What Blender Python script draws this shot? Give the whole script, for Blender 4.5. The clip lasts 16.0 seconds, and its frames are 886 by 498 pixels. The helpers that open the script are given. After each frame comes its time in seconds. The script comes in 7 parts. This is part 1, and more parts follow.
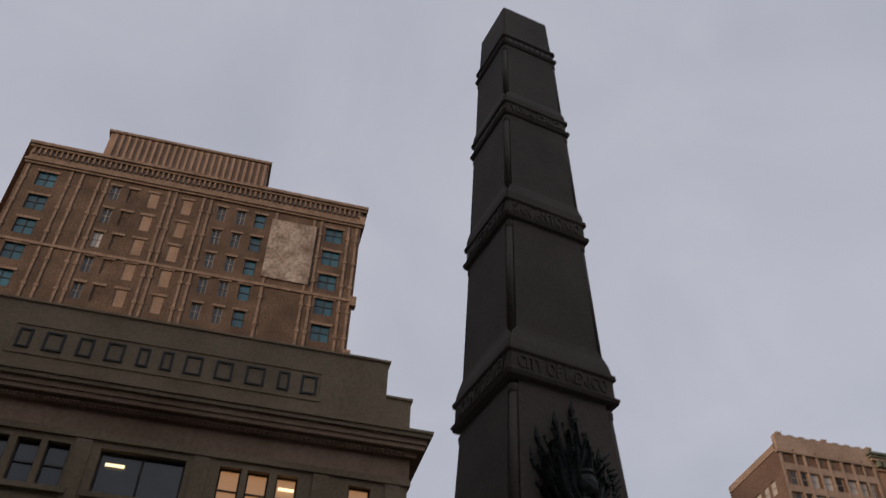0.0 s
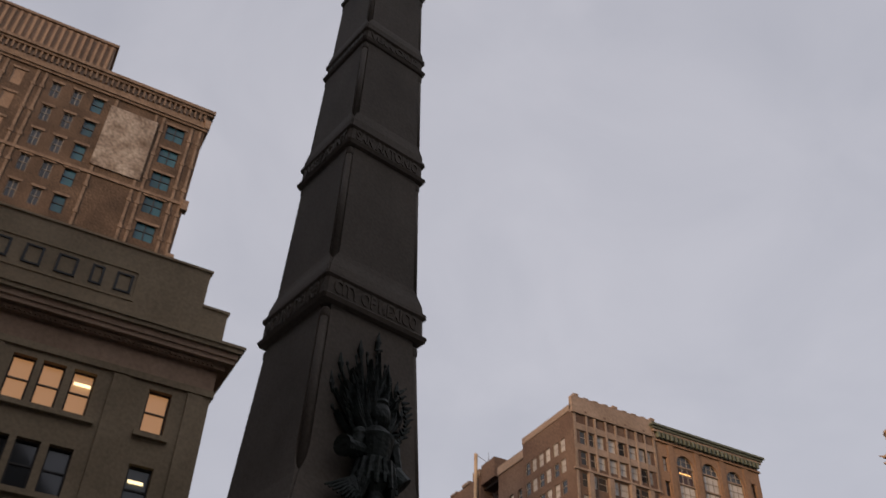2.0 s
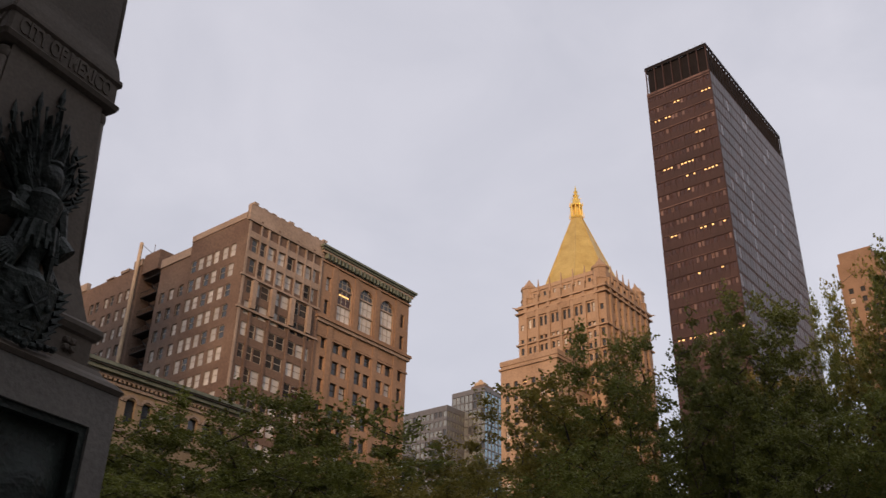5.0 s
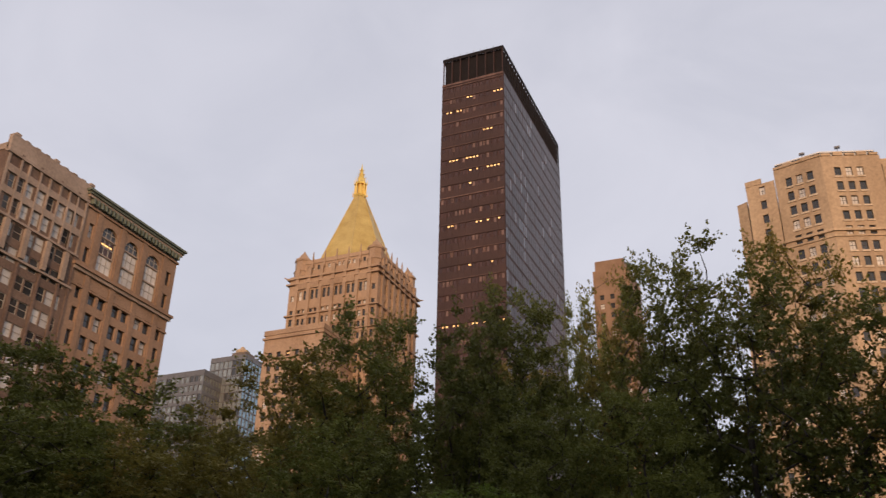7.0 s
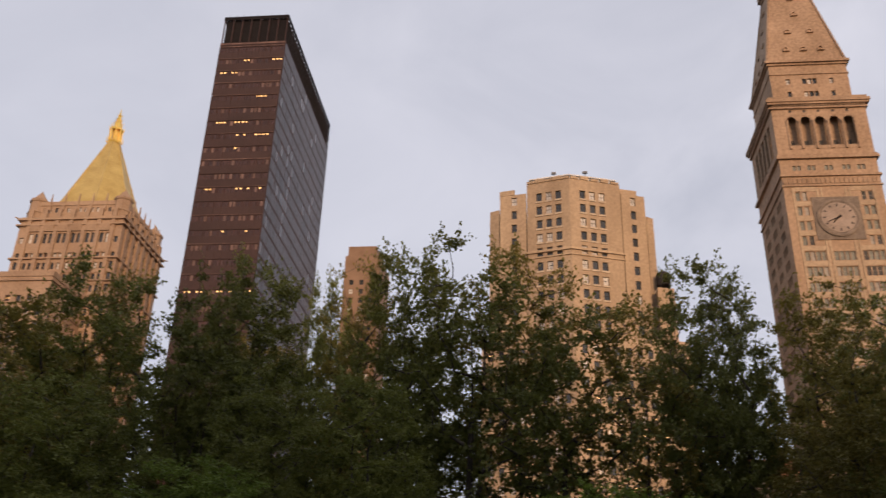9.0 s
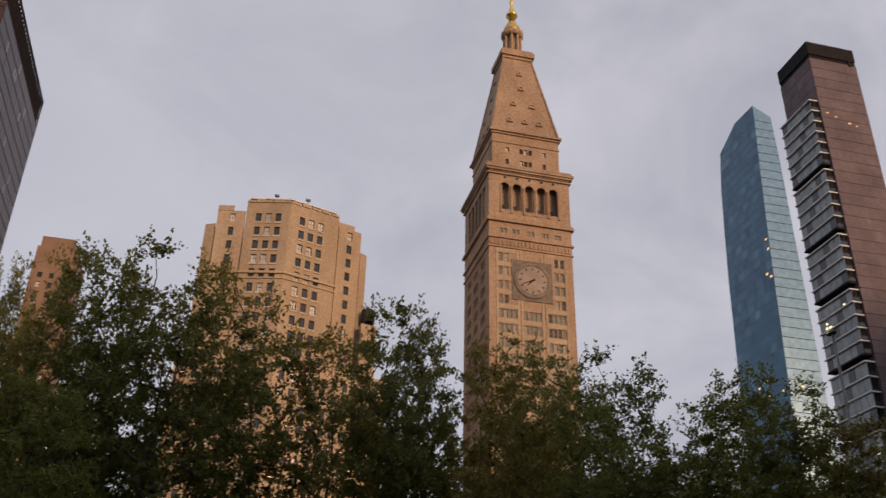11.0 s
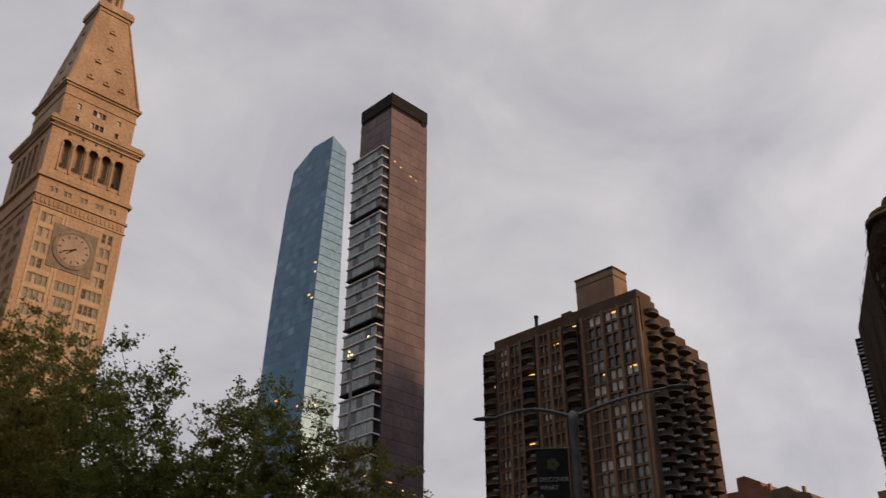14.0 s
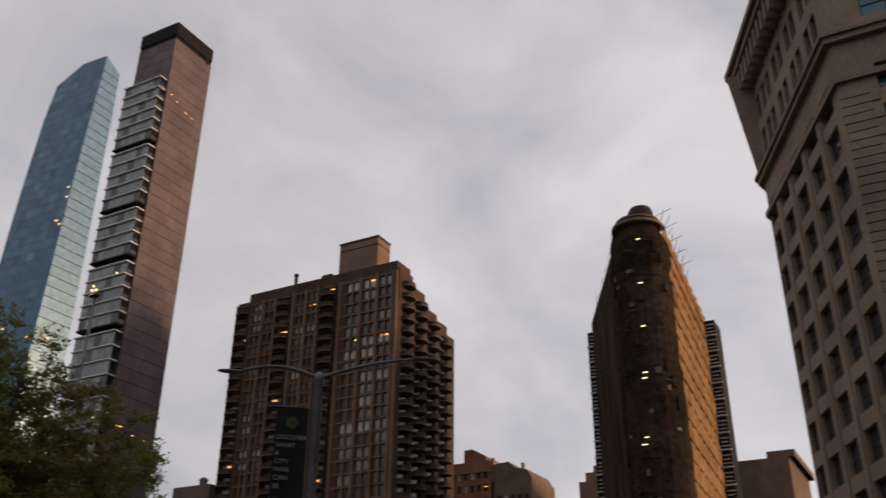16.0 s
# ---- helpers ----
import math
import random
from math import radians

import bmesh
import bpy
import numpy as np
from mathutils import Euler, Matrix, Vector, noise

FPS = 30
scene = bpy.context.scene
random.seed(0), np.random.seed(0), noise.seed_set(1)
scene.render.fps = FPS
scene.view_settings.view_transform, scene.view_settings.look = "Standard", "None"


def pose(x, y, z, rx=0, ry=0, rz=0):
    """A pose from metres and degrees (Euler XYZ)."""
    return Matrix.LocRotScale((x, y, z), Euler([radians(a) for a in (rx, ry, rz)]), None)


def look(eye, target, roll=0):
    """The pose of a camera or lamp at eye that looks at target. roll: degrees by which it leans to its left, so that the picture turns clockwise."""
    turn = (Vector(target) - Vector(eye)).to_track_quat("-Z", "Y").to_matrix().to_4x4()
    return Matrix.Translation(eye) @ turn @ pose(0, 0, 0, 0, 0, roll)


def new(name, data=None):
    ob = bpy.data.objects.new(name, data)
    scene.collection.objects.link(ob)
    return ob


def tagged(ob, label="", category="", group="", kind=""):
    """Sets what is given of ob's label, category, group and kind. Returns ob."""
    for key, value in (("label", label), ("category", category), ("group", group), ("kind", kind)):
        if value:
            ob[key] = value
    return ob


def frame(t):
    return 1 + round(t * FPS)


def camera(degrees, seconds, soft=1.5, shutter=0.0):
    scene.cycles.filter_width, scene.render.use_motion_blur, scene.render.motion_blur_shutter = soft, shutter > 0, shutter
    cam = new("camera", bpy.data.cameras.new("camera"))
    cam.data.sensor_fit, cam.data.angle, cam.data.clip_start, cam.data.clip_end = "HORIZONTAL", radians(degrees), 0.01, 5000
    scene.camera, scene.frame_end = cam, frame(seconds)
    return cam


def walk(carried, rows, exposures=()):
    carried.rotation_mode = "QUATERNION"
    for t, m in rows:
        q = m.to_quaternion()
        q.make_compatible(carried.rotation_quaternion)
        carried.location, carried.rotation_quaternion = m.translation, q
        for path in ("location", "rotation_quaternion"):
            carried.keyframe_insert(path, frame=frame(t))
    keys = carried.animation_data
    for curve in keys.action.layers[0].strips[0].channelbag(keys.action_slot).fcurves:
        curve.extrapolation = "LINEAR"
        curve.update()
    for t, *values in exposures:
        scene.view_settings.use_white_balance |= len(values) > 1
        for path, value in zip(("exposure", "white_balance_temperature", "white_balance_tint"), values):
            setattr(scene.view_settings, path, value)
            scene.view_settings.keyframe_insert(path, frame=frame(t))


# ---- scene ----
cam = camera(51.92, 16.0, soft=1.3, shutter=0.3)
PATH = [
    (0.0, pose(-0.065, 0.002, 1.640, 133.15, -1.32, -14.86)),
    (0.5, pose(-0.095, -0.095, 1.603, 135.99, -1.68, -19.11)),
    (1.0, pose(-0.045, -0.105, 1.565, 134.99, -2.05, -25.28)),
    (1.5, pose(0.03, -0.118, 1.550, 132.17, -2.09, -26.92)),
    (2.0, pose(0.036, -0.07, 1.560, 129.33, -1.84, -28.69)),
    (2.5, pose(0.04, -0.02, 1.575, 125.04, -1.64, -32.81)),
    (3.0, pose(0.05, 0.05, 1.595, 123.46, -1.33, -35.38)),
    (3.5, pose(0.066, 0.106, 1.605, 121.88, -1.38, -39.84)),
    (4.0, pose(0.078, 0.155, 1.607, 120.41, -1.51, -44.86)),
    (4.5, pose(0.085, 0.19, 1.607, 119.14, -1.51, -48.13)),
    (7.0, pose(0.1, 0.22, 1.605, 117.17, -1.16, -66.98)),
    (7.5, pose(0.1, 0.22, 1.605, 116.99, -1.35, -70.78)),
    (8.0, pose(0.1, 0.22, 1.605, 116.82, -1.38, -73.98)),
    (8.5, pose(0.1, 0.22, 1.605, 116.33, -1.65, -78.26)),
    (9.0, pose(0.1, 0.22, 1.605, 116.36, -1.62, -84.33)),
    (11.5, pose(0.1, 0.22, 1.605, 119.22, -0.84, -108.64)),
    (12.0, pose(0.1, 0.22, 1.605, 119.77, -0.37, -113.26)),
    (12.5, pose(0.1, 0.22, 1.605, 120.20, -0.14, -118.53)),
    (13.0, pose(0.1, 0.22, 1.605, 120.53, -0.07, -124.52)),
    (13.5, pose(0.1, 0.22, 1.605, 119.79, 0.14, -128.68)),
    (14.0, pose(0.1, 0.22, 1.605, 118.91, 0.02, -134.78)),
    (14.5, pose(0.1, 0.22, 1.605, 118.03, -0.17, -137.04)),
    (15.0, pose(0.1, 0.22, 1.605, 117.70, -0.99, -140.93)),
    (15.5, pose(0.1, 0.22, 1.605, 116.70, -1.18, -144.66)),
    (16.0, pose(0.1, 0.22, 1.605, 116.57, -0.46, -151.46)),
]
EXPOSURES = [(0.0, 0.04, 6350, 10), (0.4, -0.11, 6360, 10), (1.2, -0.08, 6390, 11), (2.0, 0.14, 6560, 11), (2.5, 0.24, 6580, 12), (4.3, 0.42, 6600, 12), (7.5, 0.44, 6500, 12), (9.0, 0.42, 6480, 12), (11.5, 0.04, 6580, 13),
             (12.5, -0.02, 6720, 12), (13.5, 0.10, 6980, 11), (15.0, 0.18, 7010, 11), (15.5, 0.19, 7020, 11), (16.0, 0.18, 7000, 11)]
walk(cam, PATH, EXPOSURES)

# ---- light: an overcast evening, a low warm glow from the west-south-west ----
SUN_AZ, SUN_EL = 245.0, 11.0
world = bpy.data.worlds.new("sky")
scene.world = world
world.use_nodes = True
wt = world.node_tree
wt.nodes.clear()
w_out = wt.nodes.new("ShaderNodeOutputWorld")
w_bg = wt.nodes.new("ShaderNodeBackground")
w_sky = wt.nodes.new("ShaderNodeTexSky")
w_sky.sky_type = 'NISHITA'
w_sky.sun_disc = False
w_sky.sun_elevation = radians(SUN_EL)
w_sky.sun_rotation = radians(SUN_AZ)
w_sky.dust_density = 3.0
w_gain = wt.nodes.new("ShaderNodeMix")
w_gain.data_type, w_gain.blend_type = 'RGBA', 'MULTIPLY'
w_gain.inputs[0].default_value = 1.0
w_gain.inputs[7].default_value = (0.10, 0.10, 0.10, 1)
w_co = wt.nodes.new("ShaderNodeTexCoord")
w_map = wt.nodes.new("ShaderNodeMapping")
w_map.inputs["Scale"].default_value = (1.0, 1.0, 1.5)
w_n1 = wt.nodes.new("ShaderNodeTexNoise")
w_n1.inputs["Scale"].default_value = 4.0
w_n1.inputs["Detail"].default_value = 6.0
w_n1.inputs["Roughness"].default_value = 0.52
w_n1.inputs["Distortion"].default_value = 0.5
w_ramp = wt.nodes.new("ShaderNodeValToRGB")
w_ramp.color_ramp.elements[0].position = 0.26
w_ramp.color_ramp.elements[0].color = (0.40, 0.41, 0.47, 1)
w_ramp.color_ramp.elements[1].position = 0.78
w_ramp.color_ramp.elements[1].color = (0.62, 0.615, 0.67, 1)
w_mix = wt.nodes.new("ShaderNodeMix")
w_mix.data_type = 'RGBA'
w_mix.inputs[0].default_value = 0.86
wt.links.new(w_co.outputs["Generated"], w_map.inputs["Vector"])
wt.links.new(w_map.outputs["Vector"], w_n1.inputs["Vector"])
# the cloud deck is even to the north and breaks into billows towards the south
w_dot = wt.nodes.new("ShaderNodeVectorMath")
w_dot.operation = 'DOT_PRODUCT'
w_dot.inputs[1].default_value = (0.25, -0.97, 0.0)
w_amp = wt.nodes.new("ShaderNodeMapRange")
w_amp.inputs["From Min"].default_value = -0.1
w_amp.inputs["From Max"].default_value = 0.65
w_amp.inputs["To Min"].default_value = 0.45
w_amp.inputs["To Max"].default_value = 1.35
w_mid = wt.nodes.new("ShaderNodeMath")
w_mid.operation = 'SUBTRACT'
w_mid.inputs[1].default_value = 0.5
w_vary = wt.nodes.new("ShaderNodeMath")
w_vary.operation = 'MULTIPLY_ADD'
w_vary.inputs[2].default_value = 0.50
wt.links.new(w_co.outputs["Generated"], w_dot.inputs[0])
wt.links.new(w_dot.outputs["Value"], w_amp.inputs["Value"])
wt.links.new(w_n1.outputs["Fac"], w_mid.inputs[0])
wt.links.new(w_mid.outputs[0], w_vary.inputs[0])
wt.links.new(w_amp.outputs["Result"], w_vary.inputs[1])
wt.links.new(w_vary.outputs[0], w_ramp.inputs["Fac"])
wt.links.new(w_sky.outputs["Color"], w_gain.inputs[6])
wt.links.new(w_gain.outputs[2], w_mix.inputs[6])
w_low = wt.nodes.new("ShaderNodeVectorMath")
w_low.operation = 'DOT_PRODUCT'
w_low.inputs[1].default_value = (0.0, -0.99, 0.10)
w_glow = wt.nodes.new("ShaderNodeMapRange")
w_glow.inputs["From Min"].default_value = 0.68
w_glow.inputs["From Max"].default_value = 1.0
w_glow.inputs["To Min"].default_value = 1.0
w_glow.inputs["To Max"].default_value = 1.2
w_lift = wt.nodes.new("ShaderNodeVectorMath")
w_lift.operation = 'SCALE'
wt.links.new(w_co.outputs["Generated"], w_low.inputs[0])
wt.links.new(w_low.outputs["Value"], w_glow.inputs["Value"])
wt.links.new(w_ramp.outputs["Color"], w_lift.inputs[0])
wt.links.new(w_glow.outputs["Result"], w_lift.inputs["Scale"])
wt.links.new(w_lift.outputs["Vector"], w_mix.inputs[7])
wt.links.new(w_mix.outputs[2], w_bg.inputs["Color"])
w_bg.inputs["Strength"].default_value = 1.0
wt.links.new(w_bg.outputs["Background"], w_out.inputs["Surface"])

sun_data = bpy.data.lights.new("sun", 'SUN')
sun_data.energy = 2.3
sun_data.color = (1.0, 0.62, 0.36)
sun_data.angle = radians(14)
sun = new("sun", sun_data)
sa, se = radians(SUN_AZ), radians(SUN_EL)
sun_dir = Vector((math.sin(sa) * math.cos(se), math.cos(sa) * math.cos(se), math.sin(se)))
sun.matrix_world = look(sun_dir * 900, (0, 0, 0))

# ---- materials ----


def material(name, a, b, scale=0.3, rough=0.85, metal=0.0, bump=0.15, fine=8.0, spread=0.12, stretch=1.0, grime=0.25, spec=0.4):
    """Two-scale noise between two base colours, a random shade per object and per loose piece, and a fine bump."""
    m = bpy.data.materials.new(name)
    m.use_nodes = True
    nt = m.node_tree
    bsdf = nt.nodes["Principled BSDF"]
    co = nt.nodes.new("ShaderNodeTexCoord")
    geo = nt.nodes.new("ShaderNodeNewGeometry")
    mp = nt.nodes.new("ShaderNodeMapping")
    mp.inputs["Scale"].default_value = (1, 1, stretch)
    n1 = nt.nodes.new("ShaderNodeTexNoise")
    n1.inputs["Scale"].default_value = scale
    n1.inputs["Detail"].default_value = 6
    n2 = nt.nodes.new("ShaderNodeTexNoise")
    n2.inputs["Scale"].default_value = fine
    n2.inputs["Detail"].default_value = 4
    info = nt.nodes.new("ShaderNodeObjectInfo")
    mix = nt.nodes.new("ShaderNodeMix")
    mix.data_type = 'RGBA'
    mix.inputs[6].default_value = (*a, 1)
    mix.inputs[7].default_value = (*b, 1)
    ramp = nt.nodes.new("ShaderNodeMapRange")
    ramp.inputs["From Min"].default_value = 0.32
    ramp.inputs["From Max"].default_value = 0.68
    hsv = nt.nodes.new("ShaderNodeHueSaturation")
    add = nt.nodes.new("ShaderNodeMath")
    add.operation = 'ADD'
    val = nt.nodes.new("ShaderNodeMapRange")
    val.inputs["From Max"].default_value = 2.0
    val.inputs["To Min"].default_value = 1 - spread
    val.inputs["To Max"].default_value = 1 + spread
    gr = nt.nodes.new("ShaderNodeMapRange")
    gr.inputs["From Min"].default_value = 0.3
    gr.inputs["From Max"].default_value = 0.7
    gr.inputs["To Min"].default_value = 1 - grime
    gr.inputs["To Max"].default_value = 1.0
    mul = nt.nodes.new("ShaderNodeMath")
    mul.operation = 'MULTIPLY'
    bp = nt.nodes.new("ShaderNodeBump")
    bp.inputs["Strength"].default_value = bump
    bp.inputs["Distance"].default_value = 0.05
    lk = nt.links.new
    lk(geo.outputs["Position"], mp.inputs["Vector"])
    lk(mp.outputs["Vector"], n1.inputs["Vector"])
    lk(geo.outputs["Position"], n2.inputs["Vector"])
    lk(n1.outputs["Fac"], ramp.inputs["Value"])
    lk(ramp.outputs["Result"], mix.inputs[0])
    lk(mix.outputs[2], hsv.inputs["Color"])
    lk(info.outputs["Random"], add.inputs[0])
    lk(geo.outputs["Random Per Island"], add.inputs[1])
    lk(add.outputs[0], val.inputs["Value"])
    lk(n2.outputs["Fac"], gr.inputs["Value"])
    lk(val.outputs["Result"], mul.inputs[0])
    lk(gr.outputs["Result"], mul.inputs[1])
    lk(mul.outputs[0], hsv.inputs["Value"])
    lk(hsv.outputs["Color"], bsdf.inputs["Base Color"])
    lk(n2.outputs["Fac"], bp.inputs["Height"])
    lk(bp.outputs["Normal"], bsdf.inputs["Normal"])
    bsdf.inputs["Roughness"].default_value = rough
    bsdf.inputs["Metallic"].default_value = metal
    bsdf.inputs["Specular IOR Level"].default_value = spec
    return m


def glass_material(name, tint, rough=0.06, spread=0.5, spec=0.6, warp=0.02, metal=0.0, grime=0.2):
    """Dark window glass that mirrors the sky; each pane a little differently tilted and toned."""
    m = material(name, tuple(c * 0.7 for c in tint), tint, scale=0.5, rough=rough, fine=0.6, spread=spread, bump=warp, grime=grime, spec=spec, metal=metal)
    return m


def glow_material(name, colour, strength):
    m = bpy.data.materials.new(name)
    m.use_nodes = True
    bsdf = m.node_tree.nodes["Principled BSDF"]
    bsdf.inputs["Base Color"].default_value = (0.3, 0.25, 0.2, 1)
    bsdf.inputs["Emission Color"].default_value = (*colour, 1)
    bsdf.inputs["Emission Strength"].default_value = strength
    bsdf.inputs["Roughness"].default_value = 0.2
    return m


M_granite = material("dark_granite", (0.088, 0.071, 0.055), (0.136, 0.110, 0.086), scale=0.8, rough=0.75, fine=25, bump=0.08, spread=0.05, grime=0.25)
M_granite_light = material("weathered_granite", (0.14, 0.13, 0.115), (0.19, 0.175, 0.155), scale=0.9, rough=0.8, fine=20, bump=0.25, spread=0.05)
M_bronze = material("green_black_bronze", (0.007, 0.0105, 0.0085), (0.019, 0.029, 0.023), scale=5, rough=0.55, metal=0.2, fine=18, bump=0.5)
M_iron_letter = material("raised_dark_letters", (0.10, 0.09, 0.08), (0.13, 0.12, 0.10), rough=0.7)
M_limestone = material("grey_limestone", (0.255, 0.192, 0.120), (0.350, 0.268, 0.172), scale=0.35, rough=0.85, fine=6, spread=0.06)
# limestone browned to carry the street-lamp glow under the cornice
M_limestone_glow = material("glow_brown_limestone", (0.27, 0.175, 0.115), (0.40, 0.27, 0.185), scale=0.4, rough=0.85, fine=5, stretch=0.3)
M_letter_dark = material("dark_sign_bars", (0.012, 0.012, 0.012), (0.02, 0.02, 0.02), rough=0.5)
M_brick_212 = material("brown_brick", (0.115, 0.080, 0.056), (0.215, 0.150, 0.104), scale=0.45, rough=0.92, fine=5.5, grime=0.6, spread=0.06, bump=0.4)
M_brick_pale = material("pale_buff_brick", (0.29, 0.205, 0.145), (0.41, 0.295, 0.21), scale=0.4, rough=0.92, fine=5, spread=0.1)
M_terra = material("tan_terracotta", (0.235, 0.170, 0.122), (0.37, 0.275, 0.20), scale=1.1, rough=0.88, fine=6, grime=0.45)
M_faded_paint = material("flaking_white_paint_on_brick", (0.22, 0.165, 0.125), (0.60, 0.53, 0.45), scale=0.55, rough=0.95, fine=3.2, grime=0.55, bump=0.3)
M_brick_225 = material("dark_brown_brick", (0.145, 0.096, 0.074), (0.215, 0.150, 0.112), scale=0.15, rough=0.92, fine=3, grime=0.35)
M_stone_225 = material("worn_grey_brown_stone", (0.27, 0.21, 0.165), (0.39, 0.31, 0.25), scale=0.25, rough=0.9, fine=3)
M_tan_brick = material("orange_tan_brick", (0.235, 0.150, 0.096), (0.32, 0.212, 0.142), scale=0.15, rough=0.9, fine=3)
M_copper = material("green_copper", (0.105, 0.13, 0.10), (0.18, 0.205, 0.16), scale=0.8, rough=0.7, fine=4)
M_nyl = material("pinkish_limestone", (0.310, 0.210, 0.138), (0.420, 0.300, 0.205), scale=0.1, rough=0.88, fine=1.6, stretch=0.4)
M_gold = material("gilded_tiles", (0.50, 0.35, 0.10), (0.64, 0.47, 0.155), scale=0.25, rough=0.42, metal=0.35, fine=2.5, bump=0.1, grime=0.2)
M_pale_stone = material("pale_dressed_limestone", (0.50, 0.40, 0.29), (0.62, 0.51, 0.38), scale=0.3, rough=0.9, fine=2, grime=0.3)
M_gold_bright = material("bright_gold_leaf", (0.95, 0.60, 0.12), (1.0, 0.72, 0.2), scale=0.6, rough=0.3, metal=0.8, fine=4, bump=0.1)
M_mad_strip = material("worn_bronze_strip", (0.12, 0.066, 0.052), (0.22, 0.13, 0.10), scale=0.35, rough=0.5, metal=0.3, fine=2.5, grime=0.5, spread=0.3)
M_mad_frame = material("bronze_brown_aluminium", (0.042, 0.020, 0.0155), (0.060, 0.029, 0.023), scale=0.1, rough=0.6, metal=0.1, fine=2)
M_mln = material("cream_limestone", (0.395, 0.290, 0.190), (0.520, 0.392, 0.262), scale=0.14, rough=0.92, fine=1.3, stretch=0.35, grime=0.28, bump=0.3)
M_met = material("tan_stone", (0.330, 0.220, 0.138), (0.462, 0.320, 0.210), scale=0.16, rough=0.9, fine=1.3, stretch=0.5, grime=0.36, bump=0.3)
M_dial = material("greyed_bronze_dial", (0.15, 0.115, 0.085), (0.26, 0.20, 0.15), scale=0.9, rough=0.7, fine=4, grime=0.4)
M_om = material("rosy_brown_glass_panel", (0.112, 0.080, 0.088), (0.168, 0.124, 0.132), scale=0.12, rough=0.6, fine=0.8, bump=0.03, spread=0.24, spec=0.25)
M_om_dark = material("black_metal_panel", (0.010, 0.008, 0.009), (0.017, 0.014, 0.014), scale=0.3, rough=0.75, fine=2, spec=0.15)
M_white_metal = material("pale_grey_metal", (0.42, 0.44, 0.46), (0.55, 0.57, 0.58), scale=0.5, rough=0.45, fine=3)
M_mg_pier = material("tan_brown_brick_pier", (0.165, 0.104, 0.070), (0.235, 0.152, 0.104), scale=0.15, rough=0.9, fine=2, spec=0.15)
M_mg = material("brown_precast_brick", (0.072, 0.046, 0.034), (0.118, 0.078, 0.057), scale=0.12, rough=0.9, fine=2, spec=0.15)
M_mg_dark = material("dark_bronze_balcony", (0.016, 0.013, 0.012), (0.034, 0.027, 0.024), scale=0.4, rough=0.7, fine=3)
M_mg_top = material("tan_penthouse_brick", (0.20, 0.13, 0.09), (0.28, 0.19, 0.13), scale=0.2, rough=0.9, fine=3)
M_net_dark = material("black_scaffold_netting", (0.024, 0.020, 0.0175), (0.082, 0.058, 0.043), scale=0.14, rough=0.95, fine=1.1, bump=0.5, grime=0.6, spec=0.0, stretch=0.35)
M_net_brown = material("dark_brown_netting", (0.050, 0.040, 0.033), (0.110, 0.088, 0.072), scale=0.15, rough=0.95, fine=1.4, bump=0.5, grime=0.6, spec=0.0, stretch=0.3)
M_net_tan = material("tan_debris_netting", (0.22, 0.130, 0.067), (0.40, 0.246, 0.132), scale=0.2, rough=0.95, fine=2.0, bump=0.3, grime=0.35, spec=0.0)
M_flat_stone = material("soot_brown_terracotta", (0.15, 0.10, 0.067), (0.23, 0.158, 0.108), scale=0.3, rough=0.9, fine=3)
M_200 = material("grey_brown_limestone", (0.215, 0.170, 0.125), (0.305, 0.246, 0.186), scale=0.2, rough=0.88, fine=3)
M_red_brick = material("red_brick", (0.25, 0.105, 0.06), (0.34, 0.155, 0.092), scale=0.25, rough=0.9, fine=3)
M_plain_block = material("plain_masonry", (0.16, 0.13, 0.11), (0.22, 0.18, 0.15), scale=0.1, rough=0.9, fine=1.5)
M_roof = material("tarred_roof", (0.06, 0.057, 0.055), (0.09, 0.085, 0.08), scale=0.3, rough=0.95)
M_steel = material("galvanised_steel", (0.14, 0.14, 0.145), (0.20, 0.20, 0.205), scale=1.5, rough=0.5, metal=0.4, fine=9)
M_banner = material("black_banner_cloth", (0.010, 0.010, 0.011), (0.016, 0.016, 0.017), scale=2, rough=0.85)
M_banner_text = material("white_enamelled_metal", (0.6, 0.6, 0.6), (0.66, 0.66, 0.66), rough=0.8, spread=0.0, grime=0.05)
M_banner_mark = material("green_banner_print", (0.05, 0.085, 0.03), (0.07, 0.115, 0.04), rough=0.8)
M_banner_words = material("grey_white_banner_print", (0.30, 0.30, 0.30), (0.36, 0.36, 0.36), rough=0.8, spread=0.0, grime=0.1)
M_bark = material("grey_brown_bark", (0.055, 0.045, 0.036), (0.12, 0.10, 0.08), scale=1.2, rough=0.95, fine=9, bump=0.6, stretch=0.3)
M_asphalt = material("asphalt", (0.042, 0.042, 0.044), (0.06, 0.06, 0.062), scale=0.4, rough=0.92, fine=12)
M_paving = material("grey_paving_stone", (0.20, 0.195, 0.185), (0.28, 0.27, 0.26), scale=0.7, rough=0.88, fine=9)
M_grass = material("park_lawn", (0.03, 0.05, 0.015), (0.06, 0.085, 0.025), scale=0.4, rough=0.95, fine=9)
M_sash_dark = material("dark_window_frame", (0.03, 0.026, 0.024), (0.045, 0.04, 0.036), rough=0.6)
M_sash_light = material("pale_window_frame", (0.30, 0.27, 0.23), (0.38, 0.35, 0.30), rough=0.7)
M_glass = glass_material("window_glass", (0.045, 0.05, 0.055))
M_glass_blue = glass_material("teal_window_glass", (0.035, 0.13, 0.175), rough=0.08, spread=0.7)
M_blind_sheen = material("blind_and_reflection_pane", (0.42, 0.40, 0.37), (0.60, 0.58, 0.54), rough=0.3, spread=0.3, spec=0.6, bump=0.02)
